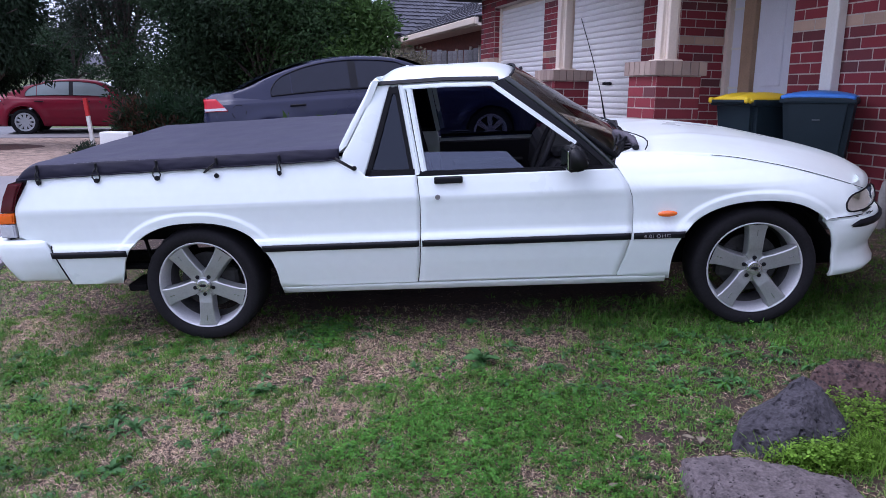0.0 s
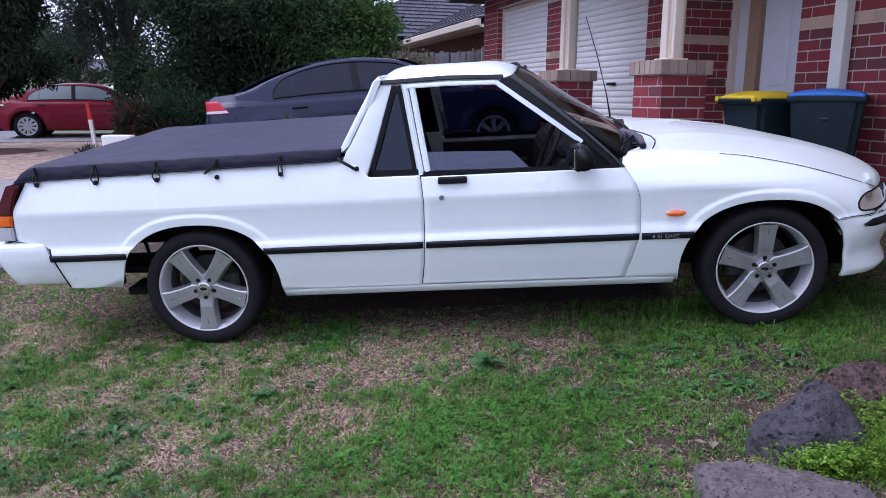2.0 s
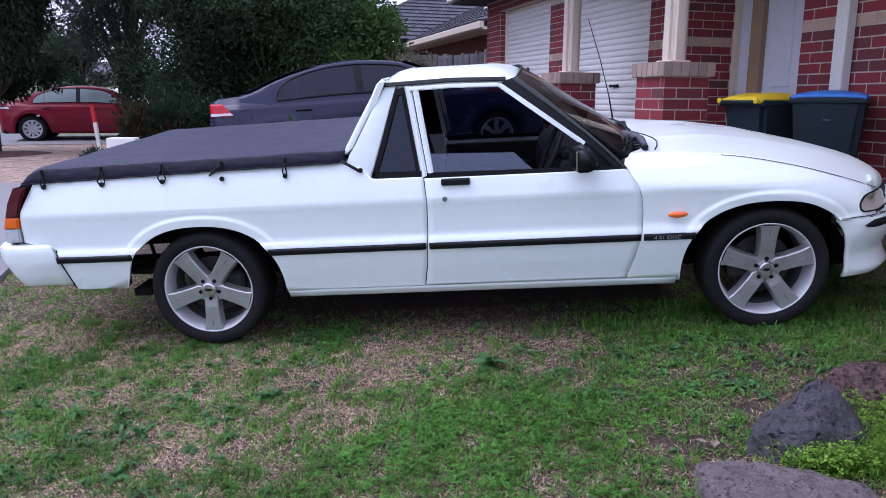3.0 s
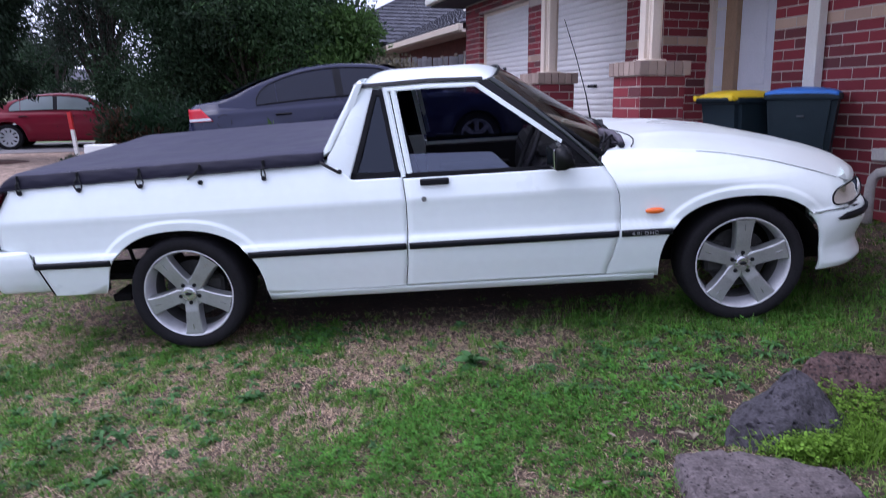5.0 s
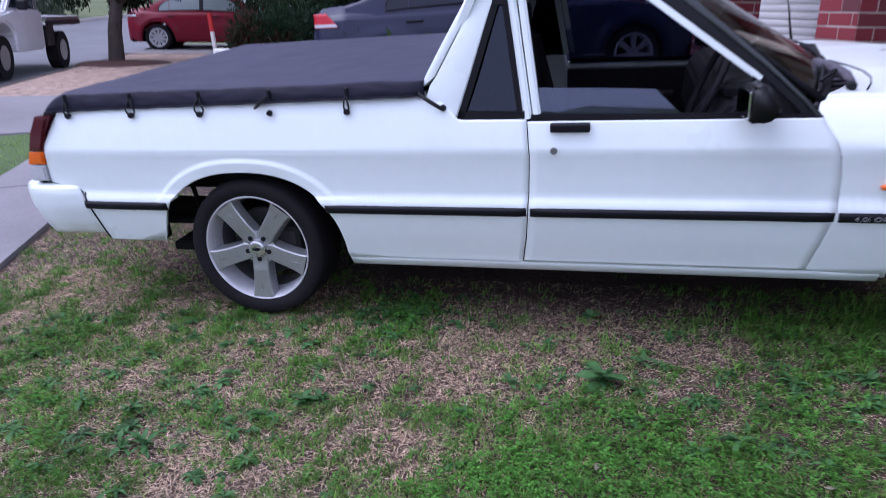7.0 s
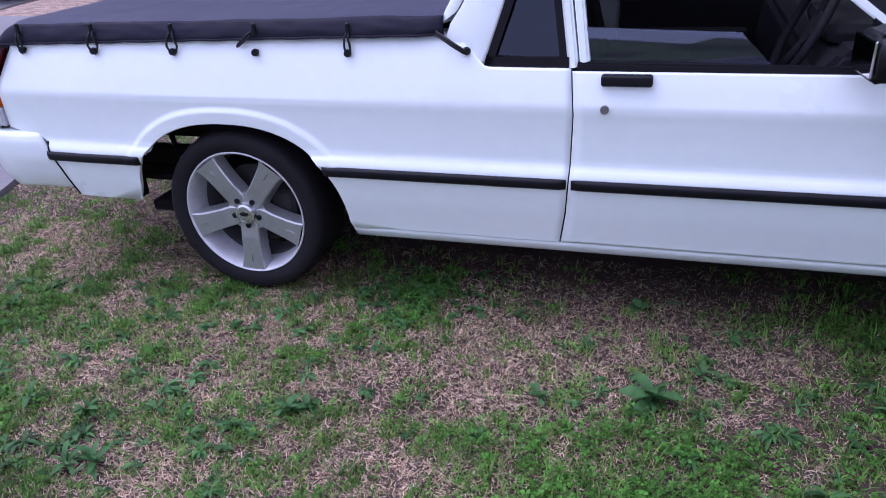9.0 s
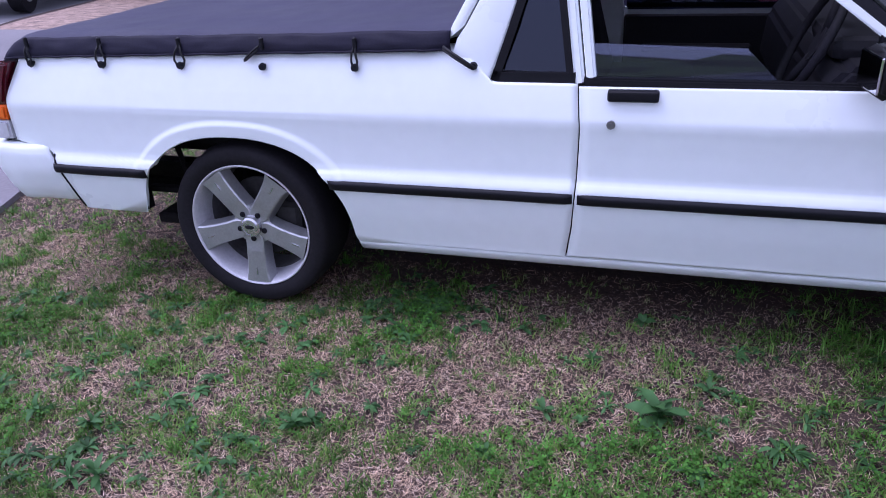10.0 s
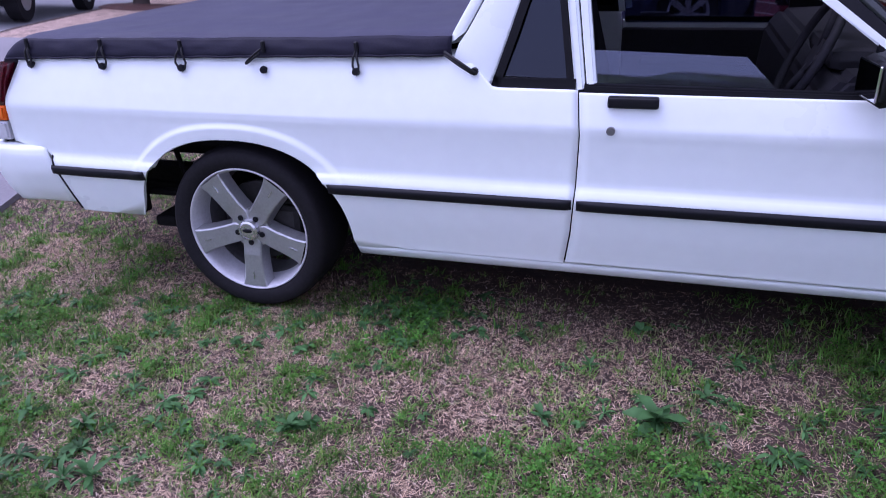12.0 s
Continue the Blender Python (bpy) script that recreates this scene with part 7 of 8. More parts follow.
for d0, d1 in ((12.3, 12.9), (14.0, 15.3)):
    bm = bmesh.new()
    box(bm, (5.87, d0, 1.1), (5.92, d1, 2.35))
    w = part("window", bm, CARGLASS, nh, "dark window")
    for dd in (d0 - 0.04, d1):
        bm = bmesh.new()
        box(bm, (5.84, dd, 1.05), (5.92, dd + 0.05, 2.4))
        part("frame", bm, CREAM, w)
bm = bmesh.new()
box(bm, (5.42, 11.2, 2.72), (5.9, 22.4, 2.78))
part("soffit", bm, CREAM, nh)
bm = bmesh.new()
box(bm, (5.34, 11.2, 2.74), (5.44, 22.4, 2.90), 0.02)
part("gutter", bm, CREAM, nh, "cream gutter and fascia")
def roof_plane(name, a, b, c_, d_, rows, cols):
    """Rows of lapped, rolled tiles between four corners: a to b the eave, d to c the top."""
    a, b, c_, d_ = map(Vector, (a, b, c_, d_))
    nrm = (b - a).cross(d_ - a).normalized()
    if nrm.z < 0:
        nrm = -nrm
    verts, faces = [], []
    for r in range(rows):
        v0, v1 = r / rows, min(1.0, (r + 1.06) / rows)
        for q in range(cols):
            base = len(verts)
            for v, lift in ((v0, 0.045), (v1, 0.012)):
                p0, p1 = a.lerp(d_, v), b.lerp(c_, v)
                for s in range(4):
                    u = (q + s / 3) / cols
                    verts.append(tuple(p0.lerp(p1, u) + nrm * (lift + 0.02 * math.sin(math.pi * s / 3))))
            for s in range(3):
                faces.append((base + s, base + s + 1, base + s + 5, base + s + 4))
            front = len(verts)
            for s in range(4):
                x = Vector(verts[base + s]) - nrm * 0.04
                verts.append(tuple(x))
            for s in range(3):
                faces.append((base + s, base + s + 1, front + s + 1, front + s))
    ob = mesh_object(name, verts, faces, TILES, nh, "dark grey roof tiles")
    return tagged(ob, kind="stuff")


roof_plane("roof_tiles", (5.36, 11.2, 2.88), (5.36, 22.4, 2.88), (9.0, 18.6, 4.55), (9.0, 15.0, 4.55), 13, 36)
roof_plane("roof_tiles", (5.36, 11.2, 2.88), (12.6, 11.2, 2.88), (9.0, 15.0, 4.55), (9.0, 15.0, 4.55), 13, 24)
roof_plane("roof_tiles", (3.2, 17.6, 2.95), (3.2, 25.0, 2.95), (7.2, 21.2, 4.9), (7.2, 21.2, 4.9), 15, 26)
roof_plane("roof_tiles", (3.2, 17.6, 2.95), (11.0, 17.6, 2.95), (7.2, 21.2, 4.9), (7.2, 21.2, 4.9), 15, 28)
bm = bmesh.new()
prism(bm, [(13.2, 3.2), (16.2, 3.2), (14.7, 4.5)], 7.2, 7.0, axis=0)
part("gable", bm, OFFWHITE, nh, "cream boarded gable end")
bm = bmesh.new()
box(bm, (3.7, 18.2, 0.3), (11, 24.5, 2.9))
part("rear_wing", bm, mat("cream_render", (0.5, 0.42, 0.34), 0.85, var=0.15, scale=4), nh)
# a low house at the far end of the street
fh = thing("far_house", "low house with a dark roof at the end of the street", "house", matrix=STREET @ Matrix.Translation((-25, 150, height(*nd_xy(-25, 150)))))
bm = bmesh.new()
box(bm, (-7, 0, -1), (7, 8, 2.6))
part("wall", bm, mat("far_wall", (0.28, 0.25, 0.23), 0.9, var=0.2, scale=2), fh)
bm = bmesh.new()
prism(bm, [(-0.8, 2.5), (8.8, 2.5), (4, 4.6)], -7.8, 7.8, axis=0)
part("roof", bm, TILES, fh)
for xx in (-5, -1, 3):
    bm = bmesh.new()
    box(bm, (xx, -0.04, 0.9), (xx + 2, 0.02, 2.1))
    part("window", bm, CARGLASS, fh)
# ---------------------------------------------------------------- the lawn: dry thatch, green blades, clover and weeds
DRY = mat("dry_thatch", (0.55, 0.395, 0.260), 0.9, var=0.3, scale=4, fine=30, island=0.5)
DRY2 = mat("brown_thatch", (0.19, 0.120, 0.080), 0.95, var=0.3, scale=4, fine=30, island=0.5)
DRY3 = mat("pale_straw", (0.70, 0.555, 0.43), 0.85, var=0.2, scale=4, fine=30, island=0.35)
GREEN = leaf_mat("lawn_green", (0.098, 0.225, 0.034), var=0.45, through=0.35)
LIME = leaf_mat("lawn_light_green", (0.165, 0.290, 0.050), var=0.35, through=0.35)
OLIVE = leaf_mat("lawn_olive", (0.160, 0.205, 0.072), var=0.4, through=0.3)
CLOVER = leaf_mat("clover_green", (0.078, 0.215, 0.030), var=0.45, through=0.35)
WEED = leaf_mat("weed_blue_green", (0.066, 0.160, 0.050), var=0.45, through=0.25, rough=0.5)
FRESH = leaf_mat("fresh_tuft", (0.165, 0.30, 0.036), var=0.35, through=0.4)
rng = np.random.default_rng(2024)
LAT = [rng.random((64, 64)) for _ in range(4)]


def field(x, y, scale, k):
    """Smooth noise from 0 to 1 over the lawn."""
    g = LAT[k]
    u, v = (x * scale) % 63, (y * scale) % 63
    i, j = u.astype(int), v.astype(int)
    a, b = u - i, v - j
    a, b = a * a * (3 - 2 * a), b * b * (3 - 2 * b)
    return g[i, j] * (1 - a) * (1 - b) + g[(i + 1) % 64, j] * a * (1 - b) + g[i, (j + 1) % 64] * (1 - a) * b + g[(i + 1) % 64, (j + 1) % 64] * a * b


# where the lawn is green (+), dry (-): x, y, radius, amount
PATCHES = ((1.33, -1.17, 0.42, 0.42), (1.76, -0.97, 0.40, 0.36), (0.97, -0.86, 0.22, 0.4), (1.55, -0.67, 0.25, 0.4), (0.62, 0.08, 0.17, 0.6), (-0.36, -0.94, 0.32, 0.5), (-0.15, -1.25, 0.30, 0.5), (-0.82, -0.39, 0.25, 0.3), (2.47, 0.13, 0.34, 0.6), (2.12, 0.20, 0.28, 0.5), (3.1, -0.1, 0.35, 0.6), (3.6, 0.2, 0.7, 0.9), (-0.45, 0.55, 0.40, -0.15), (0.92, -0.27, 0.30, -0.7), (1.21, 0.28, 0.30, -0.6), (0.09, -1.08, 0.20, -0.4), (0.25, -0.86, 0.20, -0.5), (0.72, -0.72, 0.14, -0.5), (1.57, 0.04, 0.24, -0.6), (-0.24, -0.60, 0.16, -0.3), (-0.9, 0.5, 0.5, 0.05), (1.37, -0.56, 0.2, 0.3), (0.21, -0.50, 0.10, 0.3), (0.7, -1.4, 0.25, 0.2), (1.85, -0.42, 0.30, 0.16), (2.15, -0.72, 0.30, 0.25), (2.0, -0.12, 0.30, 0.22))
BARE = ((2.9, -1.3, 0.3), (2.08, -1.02, 0.10), (2.59, -0.42, 0.14), (2.22, -1.08, 0.12), (1.95, -0.60, 0.06), (2.34, -0.62, 0.08), (2.45, -0.78, 0.10), (2.85, -0.35, 0.12))


def greenness(x, y):
    g = 0.43 + 0.30 * (field(x + 7, y + 9, 1.6, 0) - 0.5) + 0.75 * (field(x + 3, y + 5, 8.0, 1) - 0.5) + 0.95 * (field(x + 3, y + 5, 21.0, 3) - 0.5)
    for px, py, r, a in PATCHES:
        g = g + 0.62 * a * np.exp(-((x - px) ** 2 + (y - py) ** 2) / r ** 2)
    return np.clip(g, 0, 1)


def bare(x, y):
    b = np.clip((field(x, y, 4.0, 2) - 0.86) * 5, 0, 1)
    b = np.maximum(b, (0.08 + 0.66 * field(x, y, 7.0, 0)) * np.clip((x - 1.8) / 0.5, 0, 1) * np.clip((0.15 - y) / 0.3, 0, 1))
    for px, py, r in BARE:
        b = np.maximum(b, np.exp(-((x - px) ** 2 + (y - py) ** 2) / r ** 2))
    return np.clip(b, 0, 1)


def shade_thinning(x, y):
    """The share of grass kept: thinned under the parked ute so dark soil stands in for its shade."""
    inside = np.clip((y - 0.05) / 0.28, 0, 1) * np.clip((1.35 - y) / 0.2, 0, 1) * np.clip((x + 0.80) / 0.3, 0, 1) * np.clip((2.7 - x) / 0.4, 0, 1)
    return (1 - 0.82 * inside) * (1 - 0.08 * np.clip((x - 1.7) / 0.6, 0, 1) * np.clip((0.2 - y) / 0.4, 0, 1))


def ground_z(x, y):
    """Heights of the ground mesh at many places."""
    s = np.interp(x, (-4.8, 6.0), (-0.288, 0.36))
    h = np.interp(y, (-7, 0, 1.5, 3, 6), (-0.546, 0, 0.117, 0.23, 0.40))
    return s + h


def leaves_mesh(name, q, faces, material, label, category="grass"):
    """Many loose blades, (N, verts, 3), with the same faces each, as one object."""
    n, k = q.shape[0], q.shape[1]
    idx = (np.arange(n)[:, None, None] * k + np.array(faces)[None]).reshape(-1)
    me = bpy.data.meshes.new(name)
    me.vertices.add(n * k)
    me.vertices.foreach_set("co", q.reshape(-1).astype(np.float32))
    me.loops.add(len(idx))
    me.loops.foreach_set("vertex_index", idx.astype(np.int32))
    m = n * len(faces)
    me.polygons.add(m)
    me.polygons.foreach_set("loop_start", np.arange(0, m * 4, 4, dtype=np.int32))
    me.polygons.foreach_set("loop_total", np.full(m, 4, dtype=np.int32))
    me.materials.append(material)
    me.update(calc_edges=True)
    return tagged(new(name, me), label, category, kind="stuff")


QUAD = ((0, 1, 2, 3),)
BENT = ((0, 1, 2, 3), (3, 2, 4, 5))


def blades(x, y, length, width, lift, droop=0.35, base=0.0):
    """Bent, tapered blades that start at x, y and lean by the angle lift (radians over the ground)."""
    n = len(x)
    a = rng.random(n) * math.tau
    e = rng.normal(size=n) * 0.5
    p = np.stack([x, y, ground_z(x, y) - 0.002 + base], 1)
    def arm(ang, el, l):
        return np.stack([np.cos(ang) * np.cos(el), np.sin(ang) * np.cos(el), np.sin(el)], 1) * l[:, None]
    s = np.stack([-np.sin(a), np.cos(a), rng.normal(size=n) * 0.25], 1) * (width / 2)[:, None]
    mid = p + arm(a, lift, length * 0.55)
    tip = mid + arm(a + e, lift - droop * (0.6 + 0.8 * rng.random(n)), length * 0.45)
    tip[:, 2] = np.maximum(tip[:, 2], p[:, 2] + 0.003)
    return np.stack([p - s, p + s, mid + s * 0.8, mid - s * 0.8, tip + s * 0.12, tip - s * 0.12], 1)


def blades_flat(x, y, length, width):
    """Straight strands that lie about in the thatch, one face each."""
    n = len(x)
    lift = np.abs(rng.normal(0.16, 0.26, n)).clip(0.0, 1.1)
    q = blades(x, y, length, width, lift, 0.2, 0.005 * rng.random(n))
    return q[:, [0, 1, 4, 5]]


def scatter(n):
    """Places on the lawn, most of them on the open part before the ute, fewer behind it and towards the house."""
    x, y = [], []
    for share, x0, x1, y0, y1 in ((0.60, -1.5, 3.3, -1.7, 0.45), (0.17, -2.4, 0.4, -0.3, 1.7), (0.13, 2.5, 4.8, -1.4, 1.9), (0.10, -2.4, 4.9, -2.6, 2.4)):
        k = int(n * share)
        x.append(rng.uniform(x0, x1, k))
        y.append(rng.uniform(y0, y1, k))
    x, y = np.concatenate(x), np.concatenate(y)
    keep = (x * math.cos(radians(20)) + y * math.sin(radians(20))) > -1.47
    return x[keep], y[keep]


# dry strands, lying and curled
for nm, m, cnt, lo, hi, w0 in (("dry_grass", DRY, 310000, 0.011, 0.034, 0.0012), ("straw_grass", DRY3, 120000, 0.009, 0.026, 0.0009), ("brown_grass", DRY2, 150000, 0.008, 0.028, 0.0016)):
    x, y = scatter(cnt)
    g, b = greenness(x, y), bare(x, y)
    k = rng.random(len(x)) < (1 - 0.55 * g) * (1 - 0.88 * b) * (1 - 0.42 * np.clip((x - 0.9) / 1.0, 0, 1)) * shade_thinning(x, y)
    x, y = x[k], y[k]
    n = len(x)
    leaves_mesh(nm, blades(x, y, lo + (hi - lo) * rng.random(n) ** 1.5, w0 + 0.0010 * rng.random(n), np.abs(rng.normal(0.20, 0.28, n)).clip(0.02, 1.2), 0.3, 0.004 * rng.random(n)) if m is DRY3 else blades_flat(x, y, lo + (hi - lo) * rng.random(n) ** 1.5, w0 + 0.0010 * rng.random(n)), BENT if m is DRY3 else QUAD, m, "dry flattened straw-coloured grass thatch")
# green blades in small tufts
for nm, m, cnt, per, lo, hi, w0, bias in (("lawn_grass", GREEN, 27000, 9, 0.016, 0.044, 0.0030, 0.06), ("light_grass", LIME, 17000, 8, 0.014, 0.036, 0.0026, 0.08), ("olive_grass", OLIVE, 27000, 6, 0.012, 0.034, 0.0022, -0.14)):
    x, y = scatter(cnt)
    g, b = greenness(x, y), bare(x, y)
    k = rng.random(len(x)) < np.clip((g - 0.14 - bias) * 1.1, 0.17 if bias < 0 else 0.05, 0.8) * (1 - 0.85 * b) * (1 - (0.3 if m is LIME else 0.08) * np.clip((x - 0.9) / 1.2, 0, 1)) * shade_thinning(x, y)
    x, y = np.repeat(x[k], per), np.repeat(y[k], per)
    n = len(x)
    size = np.repeat(0.7 + 0.8 * rng.random(n // per), per)
    x, y = x + rng.normal(size=n) * 0.009 * size, y + rng.normal(size=n) * 0.009 * size
    tall = np.exp(-((x - 2.4) ** 2 + (y - 0.12) ** 2) / 0.34 ** 2) + np.exp(-((x - 3.5) ** 2 + (y - 0.1) ** 2) / 0.6 ** 2) + 0.6 * np.exp(-((x - 1.95) ** 2 + (y - 0.25) ** 2) / 0.25 ** 2)
    leaves_mesh(nm, blades(x, y, (lo + (hi - lo) * rng.random(n) ** 1.2) * size * (1 + 1.0 * tall), w0 + 0.0022 * rng.random(n), np.abs(rng.normal(0.75, 0.38, n)).clip(0.1, 1.45), 0.7), BENT, m, "short green lawn grass in uneven tufts")
# clover: three leaflets to a leaf
def clover(name, x, y, z, label, r0=0.0042, r1=0.0040, material=None):
    n = len(x)
    a = rng.random(n) * math.tau
    r = r0 + r1 * rng.random(n)
    tilt = rng.normal(size=(n, 2)) * 0.3
    out = []
    for k in range(3):
        b = a + k * math.tau / 3
        d = np.stack([np.cos(b), np.sin(b), np.cos(b) * tilt[:, 0] + np.sin(b) * tilt[:, 1] + 0.15], 1)
        s = np.stack([-np.sin(b), np.cos(b), -np.sin(b) * tilt[:, 0] + np.cos(b) * tilt[:, 1]], 1)
        p = np.stack([x, y, z], 1) + d * r[:, None] * 0.15
        out.append(np.stack([p, p + d * r[:, None] * 0.9 + s * r[:, None] * 0.75, p + d * r[:, None] * 1.45, p + d * r[:, None] * 0.9 - s * r[:, None] * 0.75], 1))
    return leaves_mesh(name, np.concatenate(out), QUAD, material or CLOVER, label, "clover")


x, y = scatter(190000)
g = greenness(x, y) - 0.45 + 0.85 * np.exp(-((x - 1.60) ** 2 + (y + 1.02) ** 2) / 0.74 ** 2) * (field(x, y, 7.0, 2) + 0.9 * field(x + 2, y + 1, 19.0, 1) - 0.45) + 0.5 * np.exp(-((x - 0.62) ** 2 + (y - 0.06) ** 2) / 0.18 ** 2)
k = rng.random(len(x)) < np.clip((g - 0.18) * 0.70, 0, 0.55) * (1 - 0.10 * np.clip(x - 1.6, 0, 1)) * (1 - 0.8 * bare(x, y))
x, y = x[k], y[k]
clover("clover", x, y, ground_z(x, y) + 0.010 + 0.026 * rng.random(len(x)), "low clover with small round leaves")

# broad-leaved weeds: rosettes of leaves
def weed_leaf(seed, length, width):
    """Vertices of one leaf along x, five rows of three, channelled and arched."""
    g = random.Random(seed)
    pts = []
    for t, ww in ((0, 0.14), (0.22, 0.50), (0.5, 1.0), (0.78, 0.85), (1.0, 0.12)):
        r = length * t
        z = 0.006 + 0.62 * r - 0.75 * r * t + g.uniform(-0.002, 0.002)
        w = width * ww / 2 * g.uniform(0.85, 1.15)
        pts += [(r, -w, z + 0.22 * w), (r, 0, z), (r, w, z + 0.22 * w)]
    return np.array(pts)


LEAF_FACES = [(3 * i + k, 3 * i + k + 1, 3 * i + k + 4, 3 * i + k + 3) for i in range(4) for k in range(2)]
KINDS = ((22, 0.075, 0.027), (14, 0.075, 0.018), (11, 0.050, 0.024), (14, 0.075, 0.018))
LEAVES = []
for i, (cnt, l, w) in enumerate(KINDS):
    row = []
    for j in range(3):
        me = bpy.data.meshes.new("leaf")
        me.from_pydata(weed_leaf(10 * i + j, l, w).tolist(), [], LEAF_FACES)
        me.polygons.foreach_set("use_smooth", [True] * len(me.polygons))
        me.materials.append(WEED)
        row.append(me)
    LEAVES.append(row)
SPOTS = [(1.44, -0.37, 0, 1.6), (0.45, -0.63, 0, 1.0), (0.50, -0.60, 2, 1.2), (1.13, -0.42, 1, 1.0), (0.32, -0.72, 2, 1.0), (-0.39, -0.54, 2, 1.0), (-0.35, -0.74, 1, 1.1), (-0.14, -0.76, 3, 1.1), (0.03, -0.94, 1, 1.2), (1.37, 0.12, 2, 1.2), (0.99, 0.0, 2, 1.0), (1.23, -0.13, 1, 0.8), (0.05, -0.26, 2, 1.0), (-0.22, -0.23, 1, 0.9), (1.57, -0.22, 1, 1.0), (-0.57, -0.66, 3, 1.1), (-0.04, -0.96, 3, 1.1), (0.07, -1.23, 0, 1.0), (-0.86, -0.29, 1, 1.0), (2.3, -0.25, 0, 0.9), (2.62, -0.2, 1, 1.1), (1.0, -0.62, 2, 0.8), (2.45, -0.62, 1, 0.9)]
gw = random.Random(9)
for x, y, k, s in SPOTS:
    w = thing("weed", "broad-leaved green weed growing flat in the lawn", "weed", group="lawn weeds", matrix=Matrix.LocRotScale((x, y, height(x, y) + 0.004), Euler((0, 0, gw.uniform(0, 6.28))), (0.78 * s, 0.78 * s, 0.78 * s)))
    for i in range(KINDS[k][0]):
        ob = new("leaf", gw.choice(LEAVES[k]))
        q = gw.uniform(0.45, 1.15)
        ob.matrix_basis = Matrix.LocRotScale((0, 0, 0), Euler((gw.uniform(-0.6, 0.6), gw.uniform(-0.95, 0.15), math.tau * i / KINDS[k][0] + gw.uniform(-0.6, 0.6))), (q, q, q))
        ob.parent = w
# the countless small ones
LITTLE = []
for _ in range(190):
    LITTLE.append((gw.uniform(-1.2, 0.45), gw.uniform(-1.5, 0.0), gw.choice((1, 2, 3, 3)), gw.uniform(0.30, 0.75)))
for _ in range(60):
    LITTLE.append((gw.gauss(0.60, 0.12), gw.gauss(0.06, 0.09), 2, gw.uniform(0.5, 0.9)))
for _ in range(110):
    LITTLE.append((gw.uniform(0.4, 3.2), gw.uniform(-1.5, 0.3), gw.choice((1, 2)), gw.uniform(0.3, 0.6)))
for _ in range(70):
    LITTLE.append((gw.uniform(1.5, 2.9), gw.uniform(-0.75, 0.05), gw.choice((1, 3)), gw.uniform(0.4, 0.85)))
out = []
for x, y, k, s in LITTLE:
    for i in range(KINDS[k][0] - 2):
        m = Matrix.LocRotScale((x, y, height(x, y) + 0.004), Euler((0, gw.uniform(-0.4, 0.15), gw.uniform(0, 6.28))), [s * gw.uniform(0.6, 1.1)] * 3)
        v = weed_leaf(gw.randrange(50), KINDS[k][1], KINDS[k][2])
        mm = np.array(m)
        out.append(v @ mm[:3, :3].T + mm[:3, 3])
leaves_mesh("small_weeds", np.array(out), LEAF_FACES, WEED, "small broad-leaved weeds among the grass", "weed")

# the rest of the lawn and the verge, in coarser tufts
def rough_lawn(name, count, n0, n1, d0, d1, material, label, lo=0.03, hi=0.075, w0=0.006, lift=0.7):
    n, d = rng.uniform(n0, n1, count), rng.uniform(d0, d1, count)
    x, y = n * math.cos(radians(20)) - d * math.sin(radians(20)), n * math.sin(radians(20)) + d * math.cos(radians(20))
    far = (y < -1.75) | (x < -2.3) | (x > 4.8)
    x, y = x[far], y[far]
    count = len(x)
    leaves_mesh(name, blades(x, y, lo + (hi - lo) * rng.random(count), w0 + 0.004 * rng.random(count), np.abs(rng.normal(lift, 0.35, count)).clip(0.05, 1.4), 0.5), BENT, material, label)


rough_lawn("rear_lawn_grass", 24000, -1.45, 4.7, -9.0, 0.2, GREEN, "green lawn grass on the open lawn", 0.02, 0.05, 0.004)
rough_lawn("rear_lawn_straw", 20000, -1.45, 4.7, -9.0, 0.2, DRY, "dry straw on the open lawn", 0.015, 0.035, 0.002, lift=0.15)
rough_lawn("verge_blades", 18000, -4.5, -2.4, -3.0, 4.9, LIME, "green grass blades on the verge", 0.03, 0.06, 0.005)

# fresh tufts and clover round the rocks
n = 2600
x, y = 2.74 + 0.13 * rng.normal(size=n), -1.22 + 0.05 * rng.normal(size=n)
leaves_mesh("grass_tuft", blades(x, y, 0.04 + 0.075 * rng.random(n), 0.003 + 0.002 * rng.random(n), np.abs(rng.normal(1.0, 0.3, n)).clip(0.4, 1.5), 0.6), BENT, FRESH, "bright fresh grass tuft between the rocks")
n = 1300
x, y = np.concatenate([2.86 + 0.09 * rng.normal(size=n // 2), 2.60 + 0.07 * rng.normal(size=n - n // 2)]), np.concatenate([-1.02 + 0.10 * rng.normal(size=n // 2), -1.27 + 0.03 * rng.normal(size=n - n // 2)])
clover("rock_clover", x, y, ground_z(x, y) + 0.02 + 0.06 * rng.random(n), "green clover growing round the rocks", 0.0055, 0.004, FRESH)

